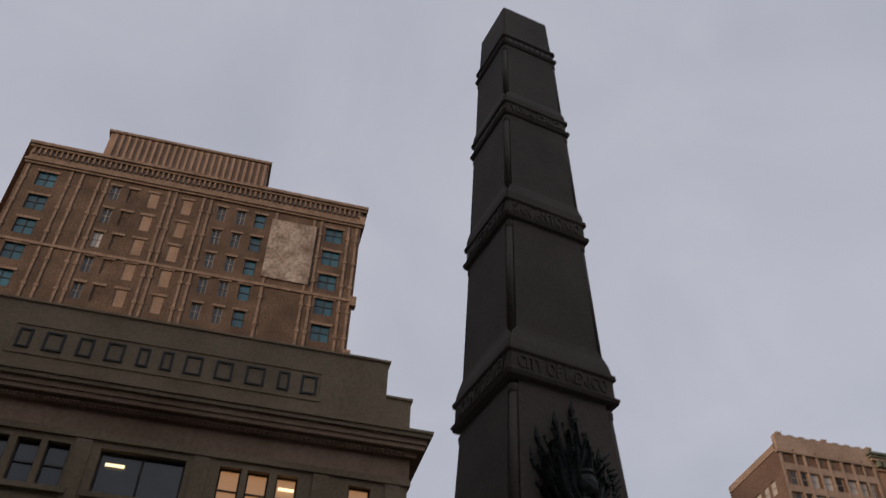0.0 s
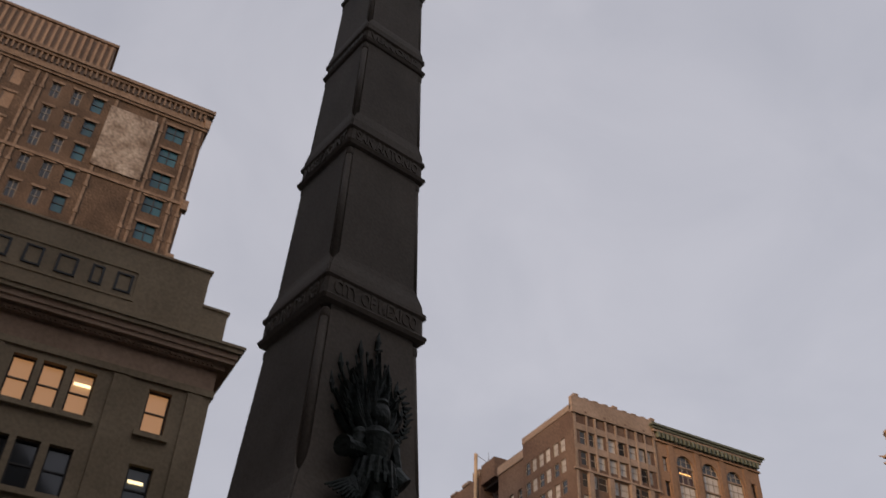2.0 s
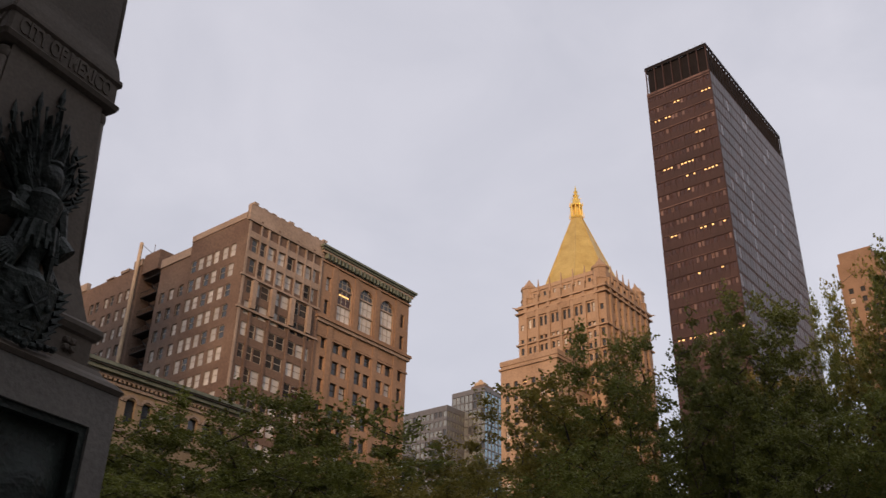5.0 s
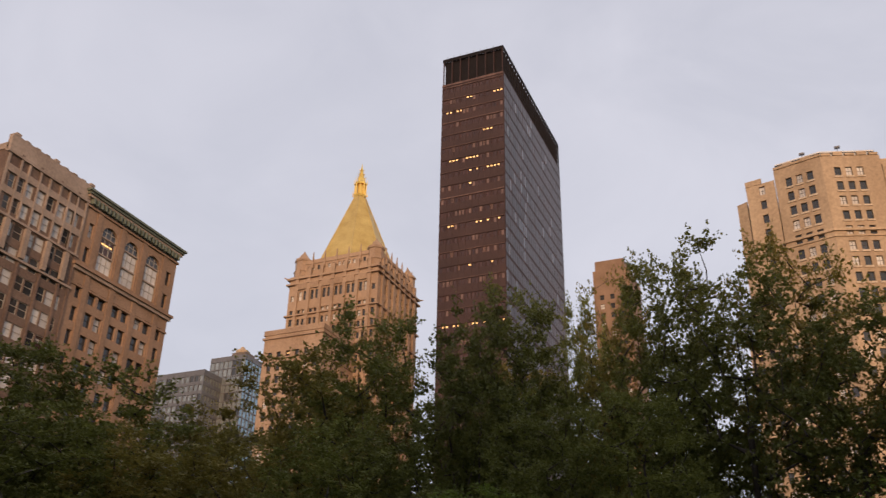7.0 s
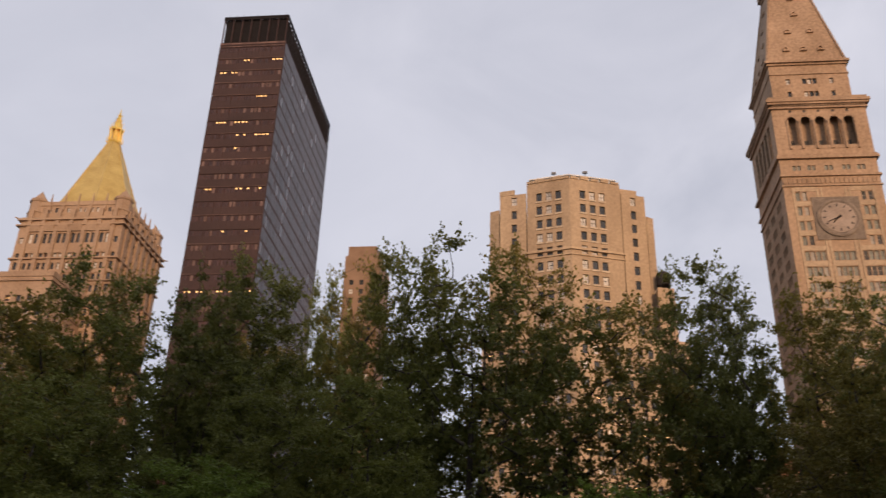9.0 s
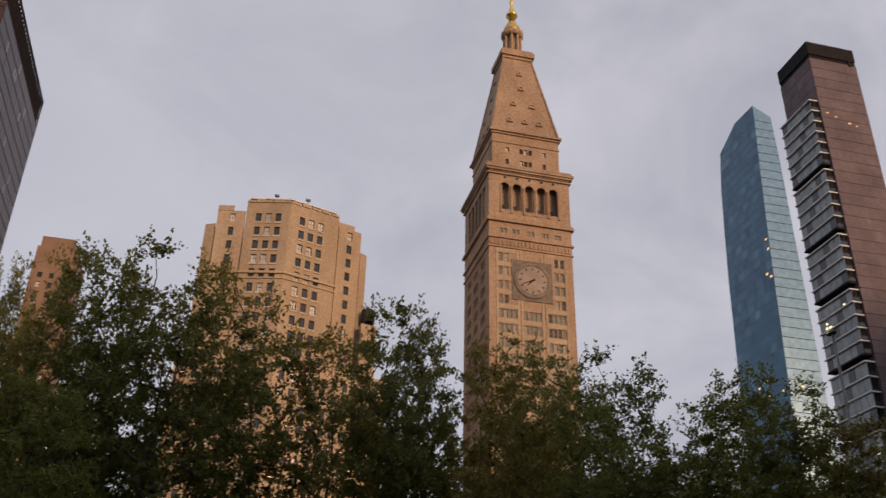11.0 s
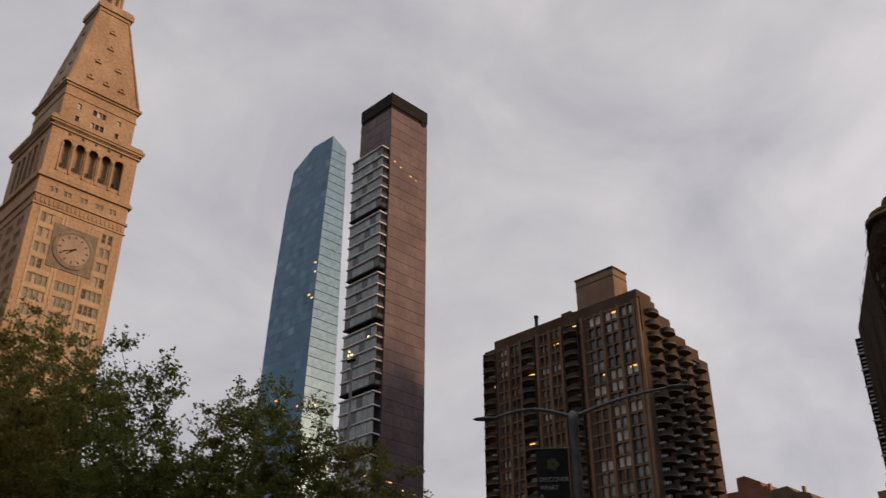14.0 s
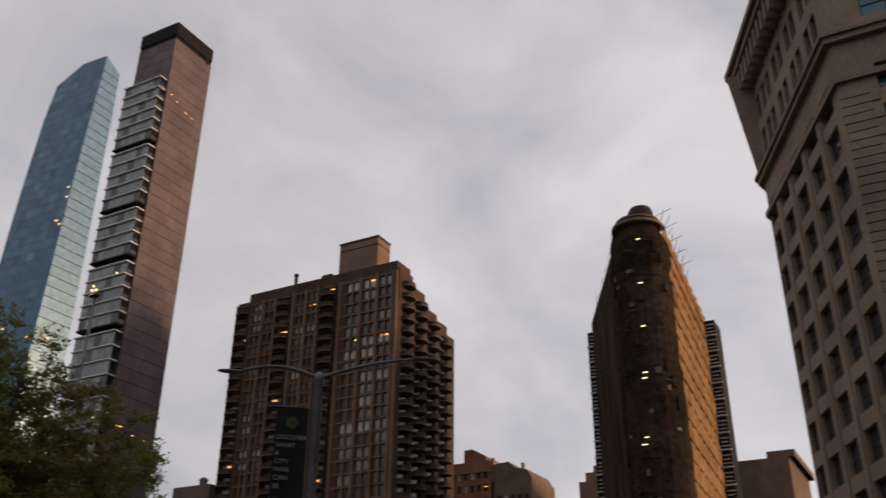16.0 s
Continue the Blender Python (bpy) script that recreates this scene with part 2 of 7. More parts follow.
M_blind_brown = material("bronze_tinted_blind", (0.11, 0.066, 0.052), (0.19, 0.115, 0.09), rough=0.3, spread=0.4, spec=0.5, bump=0.02)
M_glass_brown = glass_material("bronze_tinted_glass", (0.058, 0.028, 0.022), rough=0.14, spread=0.55, spec=0.5)
# grey tint puts the mirrored sky into the south panes
M_glass_grey = glass_material("sky_grey_bronze_glass", (0.054, 0.038, 0.040), rough=0.3, spread=0.6, spec=0.3, metal=0.2)
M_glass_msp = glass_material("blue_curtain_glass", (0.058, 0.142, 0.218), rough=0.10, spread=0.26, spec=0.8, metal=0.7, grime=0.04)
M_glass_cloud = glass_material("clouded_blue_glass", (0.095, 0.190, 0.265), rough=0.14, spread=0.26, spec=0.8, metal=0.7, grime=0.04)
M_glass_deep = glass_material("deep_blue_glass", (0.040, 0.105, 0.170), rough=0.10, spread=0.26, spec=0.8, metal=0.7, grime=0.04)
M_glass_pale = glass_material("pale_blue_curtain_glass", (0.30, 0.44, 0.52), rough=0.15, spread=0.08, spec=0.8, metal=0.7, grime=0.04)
M_pod_glass = glass_material("grey_balcony_glass", (0.26, 0.29, 0.29), rough=0.2, spread=0.25, spec=0.6, metal=0.4)
M_dull_glass = glass_material("dull_greenish_glass", (0.20, 0.205, 0.17), rough=0.55, spread=0.3, spec=0.3)
M_lit = glow_material("lit_window", (1.0, 0.50, 0.14), 1.3)
M_lit_soft = glow_material("softly_lit_blind", (1.0, 0.46, 0.17), 0.27)
M_lamp_white = glow_material("white_fluorescent_light", (1.0, 0.80, 0.45), 1.6)


def leaf_material(name, a, b):
    m = bpy.data.materials.new(name)
    m.use_nodes = True
    nt = m.node_tree
    bsdf = nt.nodes["Principled BSDF"]
    geo = nt.nodes.new("ShaderNodeNewGeometry")
    info = nt.nodes.new("ShaderNodeObjectInfo")
    mix = nt.nodes.new("ShaderNodeMix")
    mix.data_type = 'RGBA'
    mix.inputs[6].default_value = (*a, 1)
    mix.inputs[7].default_value = (*b, 1)
    n = nt.nodes.new("ShaderNodeTexNoise")
    n.inputs["Scale"].default_value = 0.35
    ad = nt.nodes.new("ShaderNodeMath")
    ad.operation = 'MULTIPLY_ADD'
    ad.inputs[1].default_value = 0.55
    sub = nt.nodes.new("ShaderNodeMath")
    sub.operation = 'SUBTRACT'
    sub.inputs[1].default_value = 0.02
    lk = nt.links.new
    lk(geo.outputs["Position"], n.inputs["Vector"])
    lk(geo.outputs["Random Per Island"], ad.inputs[0])
    lk(n.outputs["Fac"], ad.inputs[2])
    lk(ad.outputs[0], sub.inputs[0])
    lk(sub.outputs[0], mix.inputs[0])
    hsv = nt.nodes.new("ShaderNodeHueSaturation")
    mr = nt.nodes.new("ShaderNodeMapRange")
    mr.inputs["To Min"].default_value = 0.8
    mr.inputs["To Max"].default_value = 1.2
    lk(info.outputs["Random"], mr.inputs["Value"])
    lk(mr.outputs["Result"], hsv.inputs["Value"])
    lk(mix.outputs[2], hsv.inputs["Color"])
    lk(hsv.outputs["Color"], bsdf.inputs["Base Color"])
    bsdf.inputs["Roughness"].default_value = 0.55
    tr = nt.nodes.new("ShaderNodeBsdfTranslucent")
    lk(hsv.outputs["Color"], tr.inputs["Color"])
    ms = nt.nodes.new("ShaderNodeMixShader")
    ms.inputs[0].default_value = 0.38
    lk(bsdf.outputs[0], ms.inputs[1])
    lk(tr.outputs[0], ms.inputs[2])
    lk(ms.outputs[0], nt.nodes["Material Output"].inputs["Surface"])
    return m


M_leaf = leaf_material("olive_leaves", (0.078, 0.092, 0.017), (0.205, 0.214, 0.044))
M_leaf_fresh = leaf_material("fresh_green_leaves", (0.10, 0.15, 0.020), (0.24, 0.31, 0.050))
M_leaf_warm = leaf_material("yellowing_leaves", (0.112, 0.106, 0.019), (0.265, 0.213, 0.044))

# ---- building helpers ----
BASE = {}


def thing(name, label, category, x, y, z=0.0, group="", kind=""):
    ob = new(name)
    ob.empty_display_size = 0.3
    ob.location = (x, y, z)
    BASE[ob] = Matrix.Translation((x, y, z))
    tagged(ob, label, category, group, kind)
    return ob


def put(ob, parent, m):
    """Hang ob under parent at the world pose m."""
    ob.parent = parent
    BASE[ob] = m
    ob.matrix_basis = BASE[parent].inverted() @ m
    return ob


def mesh(name, bm, mats):
    me = bpy.data.meshes.new(name)
    bm.to_mesh(me)
    bm.free()
    for m in (mats if isinstance(mats, (list, tuple)) else [mats]):
        me.materials.append(m)
    return me


def part(name, bm, mats, parent, label="", m=None, smooth=False):
    me = mesh(name, bm, mats)
    if smooth:
        me.polygons.foreach_set("use_smooth", [True] * len(me.polygons))
    ob = put(new(name, me), parent, m or Matrix())
    if label:
        ob["label"] = label
    return ob


def bx(bm, x0, x1, y0, y1, z0, z1, mi=0):
    v = [bm.verts.new(p) for p in ((x0, y0, z0), (x1, y0, z0), (x1, y1, z0), (x0, y1, z0), (x0, y0, z1), (x1, y0, z1), (x1, y1, z1), (x0, y1, z1))]
    for q in ((3, 2, 1, 0), (4, 5, 6, 7), (0, 1, 5, 4), (1, 2, 6, 5), (2, 3, 7, 6), (3, 0, 4, 7)):
        bm.faces.new([v[i] for i in q]).material_index = mi
    return v


def prism(bm, pts, z0, z1, top=None, mi=0, cap=True):
    top = top or pts
    lo = [bm.verts.new((x, y, z0)) for x, y in pts]
    zt = z1 if isinstance(z1, (list, tuple)) else [z1] * len(top)
    hi = [bm.verts.new((x, y, z)) for (x, y), z in zip(top, zt)]
    n = len(lo)
    for i in range(n):
        bm.faces.new((lo[i], lo[(i + 1) % n], hi[(i + 1) % n], hi[i])).material_index = mi
    if cap:
        bm.faces.new(hi).material_index = mi
        bm.faces.new(lo[::-1]).material_index = mi


def lathe(bm, profile, n=12, cx=0.0, cy=0.0, turn=0.0, mi=0):
    """Rings of radius r at height z round an upright axis."""
    rings = []
    for r, z in profile:
        rings.append([bm.verts.new((cx + r * math.cos(turn + math.tau * i / n), cy + r * math.sin(turn + math.tau * i / n), z)) for i in range(n)])
    for a, b in zip(rings, rings[1:]):
        for i in range(n):
            bm.faces.new((a[i], a[(i + 1) % n], b[(i + 1) % n], b[i])).material_index = mi
    bm.faces.new(rings[-1]).material_index = mi
    bm.faces.new(rings[0][::-1]).material_index = mi


def tube(bm, a, b, ra, rb, n=6, mi=0, cap=True):
    a, b = Vector(a), Vector(b)
    q = (b - a).to_track_quat('Z', 'Y')
    r0 = [bm.verts.new(a + q @ Vector((ra * math.cos(math.tau * i / n), ra * math.sin(math.tau * i / n), 0))) for i in range(n)]
    r1 = [bm.verts.new(b + q @ Vector((rb * math.cos(math.tau * i / n), rb * math.sin(math.tau * i / n), 0))) for i in range(n)]
    for i in range(n):
        bm.faces.new((r0[i], r0[(i + 1) % n], r1[(i + 1) % n], r1[i])).material_index = mi
    if cap:
        bm.faces.new(r1)
        bm.faces.new(r0[::-1])


def offset(pts, d):
    """The outline of an anticlockwise polygon pushed outwards by d."""
    out = []
    n = len(pts)
    for i in range(n):
        p0, p1, p2 = Vector(pts[i - 1]), Vector(pts[i]), Vector(pts[(i + 1) % n])
        u, v = (p1 - p0).normalized(), (p2 - p1).normalized()
        n1, n2 = Vector((u.y, -u.x)), Vector((v.y, -v.x))
        k = n1 + n2
        k = k / max(0.3, k.dot(n1))
        out.append((p1.x + k.x * d, p1.y + k.y * d))
    return out


def rect(x0, x1, y0, y1):
    return [(x0, y0), (x1, y0), (x1, y1), (x0, y1)]


def facade(bm, p0, p1, z0, z1, opens, rec, mi=0):
    """One upright wall face from p0 to p1 (left to right from outside), pierced by openings (u0, u1, z0, z1) with reveals."""
    p0, p1 = Vector(p0), Vector(p1)
    u = (p1 - p0).normalized()
    inw = Vector((-u.y, u.x))
    L = (p1 - p0).length
    us = sorted({0.0, L, *[round(o[0], 3) for o in opens], *[round(o[1], 3) for o in opens]})
    zs = sorted({z0, z1, *[round(o[2], 3) for o in opens], *[round(o[3], 3) for o in opens]})
    ui, zi = {a: i for i, a in enumerate(us)}, {a: i for i, a in enumerate(zs)}
    hole = set()
    for o in opens:
        for i in range(ui[round(o[0], 3)], ui[round(o[1], 3)]):
            for j in range(zi[round(o[2], 3)], zi[round(o[3], 3)]):
                hole.add((i, j))
    vs = {}

    def V(a, z, d=0.0):
        key = (round(a, 3), round(z, 3), d)
        if key not in vs:
            q = p0 + u * a + inw * d
            vs[key] = bm.verts.new((q.x, q.y, z))
        return vs[key]

    for i in range(len(us) - 1):
        for j in range(len(zs) - 1):
            if (i, j) not in hole:
                bm.faces.new((V(us[i], zs[j]), V(us[i + 1], zs[j]), V(us[i + 1], zs[j + 1]), V(us[i], zs[j + 1]))).material_index = mi
    for a, b, c, d in opens:
        q = [(a, c), (b, c), (b, d), (a, d)]
        for k in range(4):
            (s0, t0), (s1, t1) = q[k], q[(k + 1) % 4]
            w = [p0 + u * s0, p0 + u * s1, p0 + u * s1 + inw * rec, p0 + u * s0 + inw * rec]
            bm.faces.new([bm.verts.new((w[n].x, w[n].y, (t0, t1, t1, t0)[n])) for n in range(4)]).material_index = mi


def walls(parent, pts, z0, z1, mat, opens=None, rec=0.3, name="wall", label="", roof=True, skip=()):
    """A hollow block on an anticlockwise outline, its faces pierced by opens[face]; its roof is a part of its own."""
    bm = bmesh.new()
    n = len(pts)
    for i in range(n):
        if i not in skip:
            facade(bm, pts[i], pts[(i + 1) % n], z0, z1, (opens or {}).get(i, []), rec)
    ob = part(name, bm, mat, parent, label)
    if roof:
        bm = bmesh.new()
        prism(bm, offset(pts, -0.02), z1 - 0.4, z1 - 0.02)
        part("roof", bm, M_roof, parent)
    return ob


PANES = {}


def window_mesh(w, h, style, frame_mat, pane_mat, split=False):
    """One sheet of frame bars with sunk panes; with split, the frame and the panes come apart."""
    strip = pane_mat == M_lit and w > 0.7
    key = (round(w, 2), round(h, 2), style, frame_mat.name, pane_mat.name, split)
    if key in PANES:
        return PANES[key]
    t = min(0.09, w * 0.08)
    us, zs = [0, t], [0, t]
    for k in range(style.count("v")):
        c = w * (k + 1) / (style.count("v") + 1)
        us += [c - t / 2, c + t / 2]
    if "h" in style:
        zs += [h * 0.52 - t / 2, h * 0.52 + t / 2]
    us += [w - t, w]
    zs += [h - t, h]
    bm, bp = bmesh.new(), bmesh.new()
    if not split:
        bp.free()
        bp = bm
    vs = {}

    def V(q, i, k, y):
        if (i, k, y, q is bm) not in vs:
            vs[(i, k, y, q is bm)] = q.verts.new((us[i], y, zs[k]))
        return vs[(i, k, y, q is bm)]

    for i in range(len(us) - 1):
        for k in range(len(zs) - 1):
            y = 0.06 if (i % 2 and k % 2) else 0.0
            q = bp if y else bm
            q.faces.new((V(q, i, k, y), V(q, i + 1, k, y), V(q, i + 1, k + 1, y), V(q, i, k + 1, y))).material_index = (1 if y and not split else 0)
            if y:
                for (a, c), (d, e) in (((i, k), (i + 1, k)), ((i + 1, k), (i + 1, k + 1)), ((i + 1, k + 1), (i, k + 1)), ((i, k + 1), (i, k))):
                    bm.faces.new((V(bm, a, c, 0.0), V(bm, d, e, 0.0), V(bm, d, e, y), V(bm, a, c, y)))
    glass = M_glass_brown if strip else pane_mat
    if strip:
        za, zh = h * 0.62, 0.42 if w < 0.9 else 0.26
        f = bm.faces.new([bm.verts.new(p) for p in ((w * 0.14, 0.045, za), (w * 0.86, 0.045, za), (w * 0.86, 0.045, za + zh), (w * 0.14, 0.045, za + zh))])
        f.material_index = 2
    if split:
        PANES[key] = (mesh("window", bm, [frame_mat]), mesh("pane", bp, [glass]))
    else:
        PANES[key] = mesh("window", bm, [frame_mat, glass, M_lit])
    return PANES[key]


def windows(parent, p0, p1, opens, style="h", frame_mat=None, panes=None, rec=0.3, seed=1, name="window", split=False):
    """A window of its own in each opening; panes lists (material, share)."""
    rng = random.Random(seed)
    p0, p1 = Vector(p0), Vector(p1)
    u = (p1 - p0).normalized()
    inw = Vector((-u.y, u.x))
    ang = math.degrees(math.atan2(u.y, u.x))
    panes = panes or [(M_glass, 0.7), (M_blind_sheen, 0.28), (M_lit, 0.02)]
    for a, b, c, d in opens:
        r, acc, pm = rng.random(), 0, panes[0][0]
        for m, s in panes:
            acc += s
            if r < acc:
                pm = m
                break
        q = p0 + u * a + inw * (rec - 0.1)
        m = pose(q.x, q.y, c, rng.uniform(-0.5, 0.5), 0, ang)
        if split:
            fm, gm = window_mesh(b - a, d - c, style, frame_mat or M_sash_dark, pm, True)
            put(new("pane", gm), put(new(name, fm), parent, m), m)
        else:
            put(new(name, window_mesh(b - a, d - c, style, frame_mat or M_sash_dark, pm)), parent, m)


def grid(us, w, zs, h):
    return [(u - w / 2, u + w / 2, z, z + h) for u in us for z in zs]


def steps(a, b, n):
    return [a + (b - a) * (i + 0.5) / n for i in range(n)]


def floors(z0, pitch, n):
    return [z0 + pitch * i for i in range(n)]


def ring(parent, pts, out, z0, z1, mat, name="cornice", label="", inner=-0.3):
    bm = bmesh.new()
    prism(bm, offset(pts, out), z0, z1)
    return part(name, bm, mat, parent, label)


def dentils(parent, p0, p1, z0, z1, out, pitch, w, mat, name="bracket"):
    """A row of small blocks under a cornice, joined in one part."""
    p0, p1 = Vector(p0), Vector(p1)
    L = (p1 - p0).length
    u = (p1 - p0) / L
    m = pose(p0.x, p0.y, 0, 0, 0, math.degrees(math.atan2(u.y, u.x)))
    bm = bmesh.new()
    for i in range(int(L / pitch)):
        c = (i + 0.5) * pitch
        bx(bm, c - w / 2, c + w / 2, -out, 0.05, z0, z1)
    return tagged(part(name, bm, mat, parent, m=m), kind="stuff")

# ---- ground ----
bm = bmesh.new()
bx(bm, -2500, 2500, -2500, 2500, -0.6, 0.0)
tagged(new("ground", mesh("ground", bm, M_asphalt)), "dark asphalt ground of the streets", "ground", kind="structure")
bm = bmesh.new()
prism(bm, [(-6, -24), (7.5, -24), (7.5, 28), (-4, 28)], 0, 0.15)
tagged(new("pavement", mesh("pavement", bm, M_paving)), "grey stone paved traffic island with a kerb", "pavement", kind="structure")
bm = bmesh.new()
bx(bm, 28, 165, -120, 78, 0, 0.16)
tagged(new("lawn", mesh("lawn", bm, M_grass)), "green park lawn behind a low kerb", "lawn", kind="structure")

# ---- unseen plain houses behind the walker, added to shade the square and close its west ----
for k, (x0, x1, y0, y1, h) in enumerate(((-63, -33, -60, -22, 44), (-60, -30, -20, 22, 48), (-68, -38, 24, 62, 42), (-95, -65, 66, 120, 46), (-60, -30, -140, -64, 46))):
    th = thing("house", "unseen plain masonry block added to shade and close the square", "building", (x0 + x1) / 2, (y0 + y1) / 2, group="plain houses west of the square")
    walls(th, rect(x0, x1, y0, y1), 0, h, M_plain_block)

# ---- stone building with the long sign panel ----
PY = 35.0
th = thing("stone_office_building", "grey limestone office building with a stepped parapet and deep cornice", "building", -3.75, 45)
pts = rect(-14.65, 7.15, PY, PY + 24)
# (offset from the west end of the south front)
W0 = -14.65
op = []
for zt in (20.65, 17.3, 13.9, 10.4, 6.9):
    z0 = zt - 2.0
    op += [(4.62 - W0, 5.58 - W0, z0, zt)]
    op += [(-13.08 - W0, -12.12 - W0, z0, zt)]
    for a in (-0.78, 0.37, 1.58):
        op += [(a - W0, a + 0.9 - W0, z0, zt)]
    for a in (-9.98, -8.77, -7.62):
        op += [(a - W0, a + 0.9 - W0, z0, zt)]
    op += [(-5.55 - W0, -2.15 - W0, z0, zt)]
walls(th, pts, 0, 22.4, M_limestone, {0: op}, rec=0.35)
wide = [o for o in op if o[1] - o[0] > 2]
narrow = [o for o in op if o[1] - o[0] < 2]
top_lit = [o for o in narrow if abs(o[3] - 20.65) < 0.1 and 13.3 < o[0] < 18]
mid_lit = [o for o in narrow if o[0] > 18.5]
rest = [o for o in narrow if o not in top_lit and o not in mid_lit]
windows(th, pts[0], pts[1], top_lit, "h", panes=[(M_lit_soft, 1.0)], rec=0.35, split=True)
windows(th, pts[0], pts[1], mid_lit[:1] + mid_lit[2:], "h", panes=[(M_lit_soft, 1.0)], rec=0.35, split=True)
windows(th, pts[0], pts[1], mid_lit[1:2] + rest, "h", panes=[(M_glass, 1.0)], rec=0.35, seed=8, split=True)
windows(th, pts[0], pts[1], wide, "v", panes=[(M_glass, 1.0)], rec=0.35, seed=3, split=True)
# ceiling tubes seen in the rooms
for x, z, w in ((-5.25, 20.02, 0.75), (1.72, 20.05, 0.66), (4.75, 16.6, 0.6)):
    bm = bmesh.new()
    bx(bm, x, x + w, PY + 0.19, PY + 0.24, z, z + 0.12)
    part("ceiling_tube", bm, M_lamp_white, th, "glowing white office tube light")
for zt in (20.65, 17.3, 13.9, 10.4, 6.9):
    for a, b in ((-1.15, 2.85), (-10.35, -6.35), (4.4, 5.8), (-13.3, -11.9), (-5.8, -1.9)):
        bm = bmesh.new()
        bx(bm, a, b, PY - 0.22, PY + 0.1, zt - 2.22, zt - 2.0)
        part("sill", bm, M_limestone, th)
# pilaster strips, frieze and the cornice with its coffered underside
for x in (-14.1, -11.3, -6.25, -1.55, 3.4, 6.5):
    bm = bmesh.new()
    bx(bm, x - 0.32, x + 0.32, PY - 0.10, PY + 0.1, 5.0, 20.9)
    part("pilaster", bm, M_limestone, th)
# brown frieze and soffit: warm street-lamp glow painted into the stone
for a, b, o, mt in ((20.95, 21.25, 0.12, M_limestone), (21.25, 22.25, 0.05, M_limestone_glow), (22.25, 22.5, 0.3, M_limestone_glow), (22.5, 22.72, 0.6, M_limestone_glow), (22.72, 23.0, 0.68, M_limestone_glow), (23.0, 23.2, 0.82, M_limestone), (23.2, 23.34, 0.9, M_limestone)):
    ring(th, pts, o, a, b, mt)
dentils(th, pts[0], pts[1], 22.3, 22.42, 0.42, 0.2, 0.1, M_limestone_glow)
bm = bmesh.new()
bx(bm, -14.6, 7.12, PY, PY + 1.2, 23.34, 25.3)
part("parapet_step", bm, M_limestone, th)
bm = bmesh.new()
bx(bm, -13.4, 5.92, PY - 0.12, PY + 1.1, 23.36, 27.15)
part("parapet", bm, M_limestone, th)
bm = bmesh.new()
bx(bm, -13.5, 6.02, PY - 0.2, PY + 1.15, 27.15, 27.27)
bx(bm, 5.92, 7.2, PY - 0.08, PY + 1.25, 25.3, 25.42)
bx(bm, -14.7, -13.4, PY - 0.08, PY + 1.25, 25.3, 25.42)
part("coping", bm, M_limestone, th)
bm = bmesh.new()
for a, b, c, d in ((-10.62, 2.95, 25.9, 26.0), (-10.62, 2.95, 24.4, 24.5), (-10.62, -10.52, 24.5, 25.9), (2.85, 2.95, 24.5, 25.9)):
    bx(bm, a, b, PY - 0.17, PY - 0.12, c, d)
part("sign_panel_border", bm, M_limestone, th)
# the sign's marks: plain dark bars, one for each sign, brand wording left out
x = -10.3
for k, w in enumerate((0.72, 1.0, 0.8, 0.95, 0.62, 0.62, 0.95, 0.95, 1.05, 0.66, 0.9)):
    bm = bmesh.new()
    a, e = x, x + w * 0.82
    bx(bm, a, a + 0.11, PY - 0.185, PY - 0.122, 24.72, 25.68)
    bx(bm, e - 0.11, e, PY - 0.185, PY - 0.122, 24.72, 25.68)
    bx(bm, a + 0.11, e - 0.11, PY - 0.183, PY - 0.122, 24.72, 24.80)
    bx(bm, a + 0.11, e - 0.11, PY - 0.183, PY - 0.122, 25.60, 25.68)
    part("sign_bar", bm, M_letter_dark, th, "plain dark outlined bar of the sign" if k == 0 else "")
    x += w + 0.395

# ---- tall brown brick building behind ----
BY = 72.0
th = thing("brick_apartment_tower", "tall brown brick building with blind bays and faded painted sign", "building", -9, 90)
pts = [(-27.3, BY), (8.0, BY), (8.0, BY + 34), (-40, BY + 34)]
W0 = -27.3
zs = floors(9.0, 3.32, 19)
wide = grid([-24.75 - W0, 5.18 - W0], 1.9, [z + 0.0 for z in zs], 2.1)
slim = grid([x - W0 for x in (-17.9, -6.9, -4.85)], 0.9, zs, 2.0)
mid = grid([-2.8 - W0], 1.15, zs, 2.0)
blind = grid([x - W0 for x in (-14.0, -10.55)], 1.05, [z - 0.1 for z in zs], 2.2)
faint = grid([-16.1 - W0], 0.95, zs, 2.0)
walls(th, pts, 0, 74.4, M_brick_212, {0: wide + slim + mid + blind + faint}, rec=0.22)
windows(th, pts[0], pts[1], wide, "hv", M_sash_dark, [(M_glass_blue, 1.0)], rec=0.22, seed=5, split=True)
windows(th, pts[0], pts[1], slim, "hv", M_sash_light, [(M_glass, 0.95), (M_blind_sheen, 0.05)], rec=0.22, seed=6, split=True)
windows(th, pts[0], pts[1], mid, "h", M_sash_dark, [(M_glass_blue, 0.85), (M_blind_sheen, 0.15)], rec=0.22, seed=7, split=True)
for a, b, c, d in blind:
    bm = bmesh.new()
    bx(bm, a + W0, b + W0, BY + 0.06, BY + 0.3, c, d)
    part("blind_panel", bm, M_brick_pale, th)
for a, b, c, d in faint:
    bm = bmesh.new()
    bx(bm, a + W0, b + W0, BY + 0.1, BY + 0.3, c, d)
    part("bricked_window", bm, M_brick_212, th)
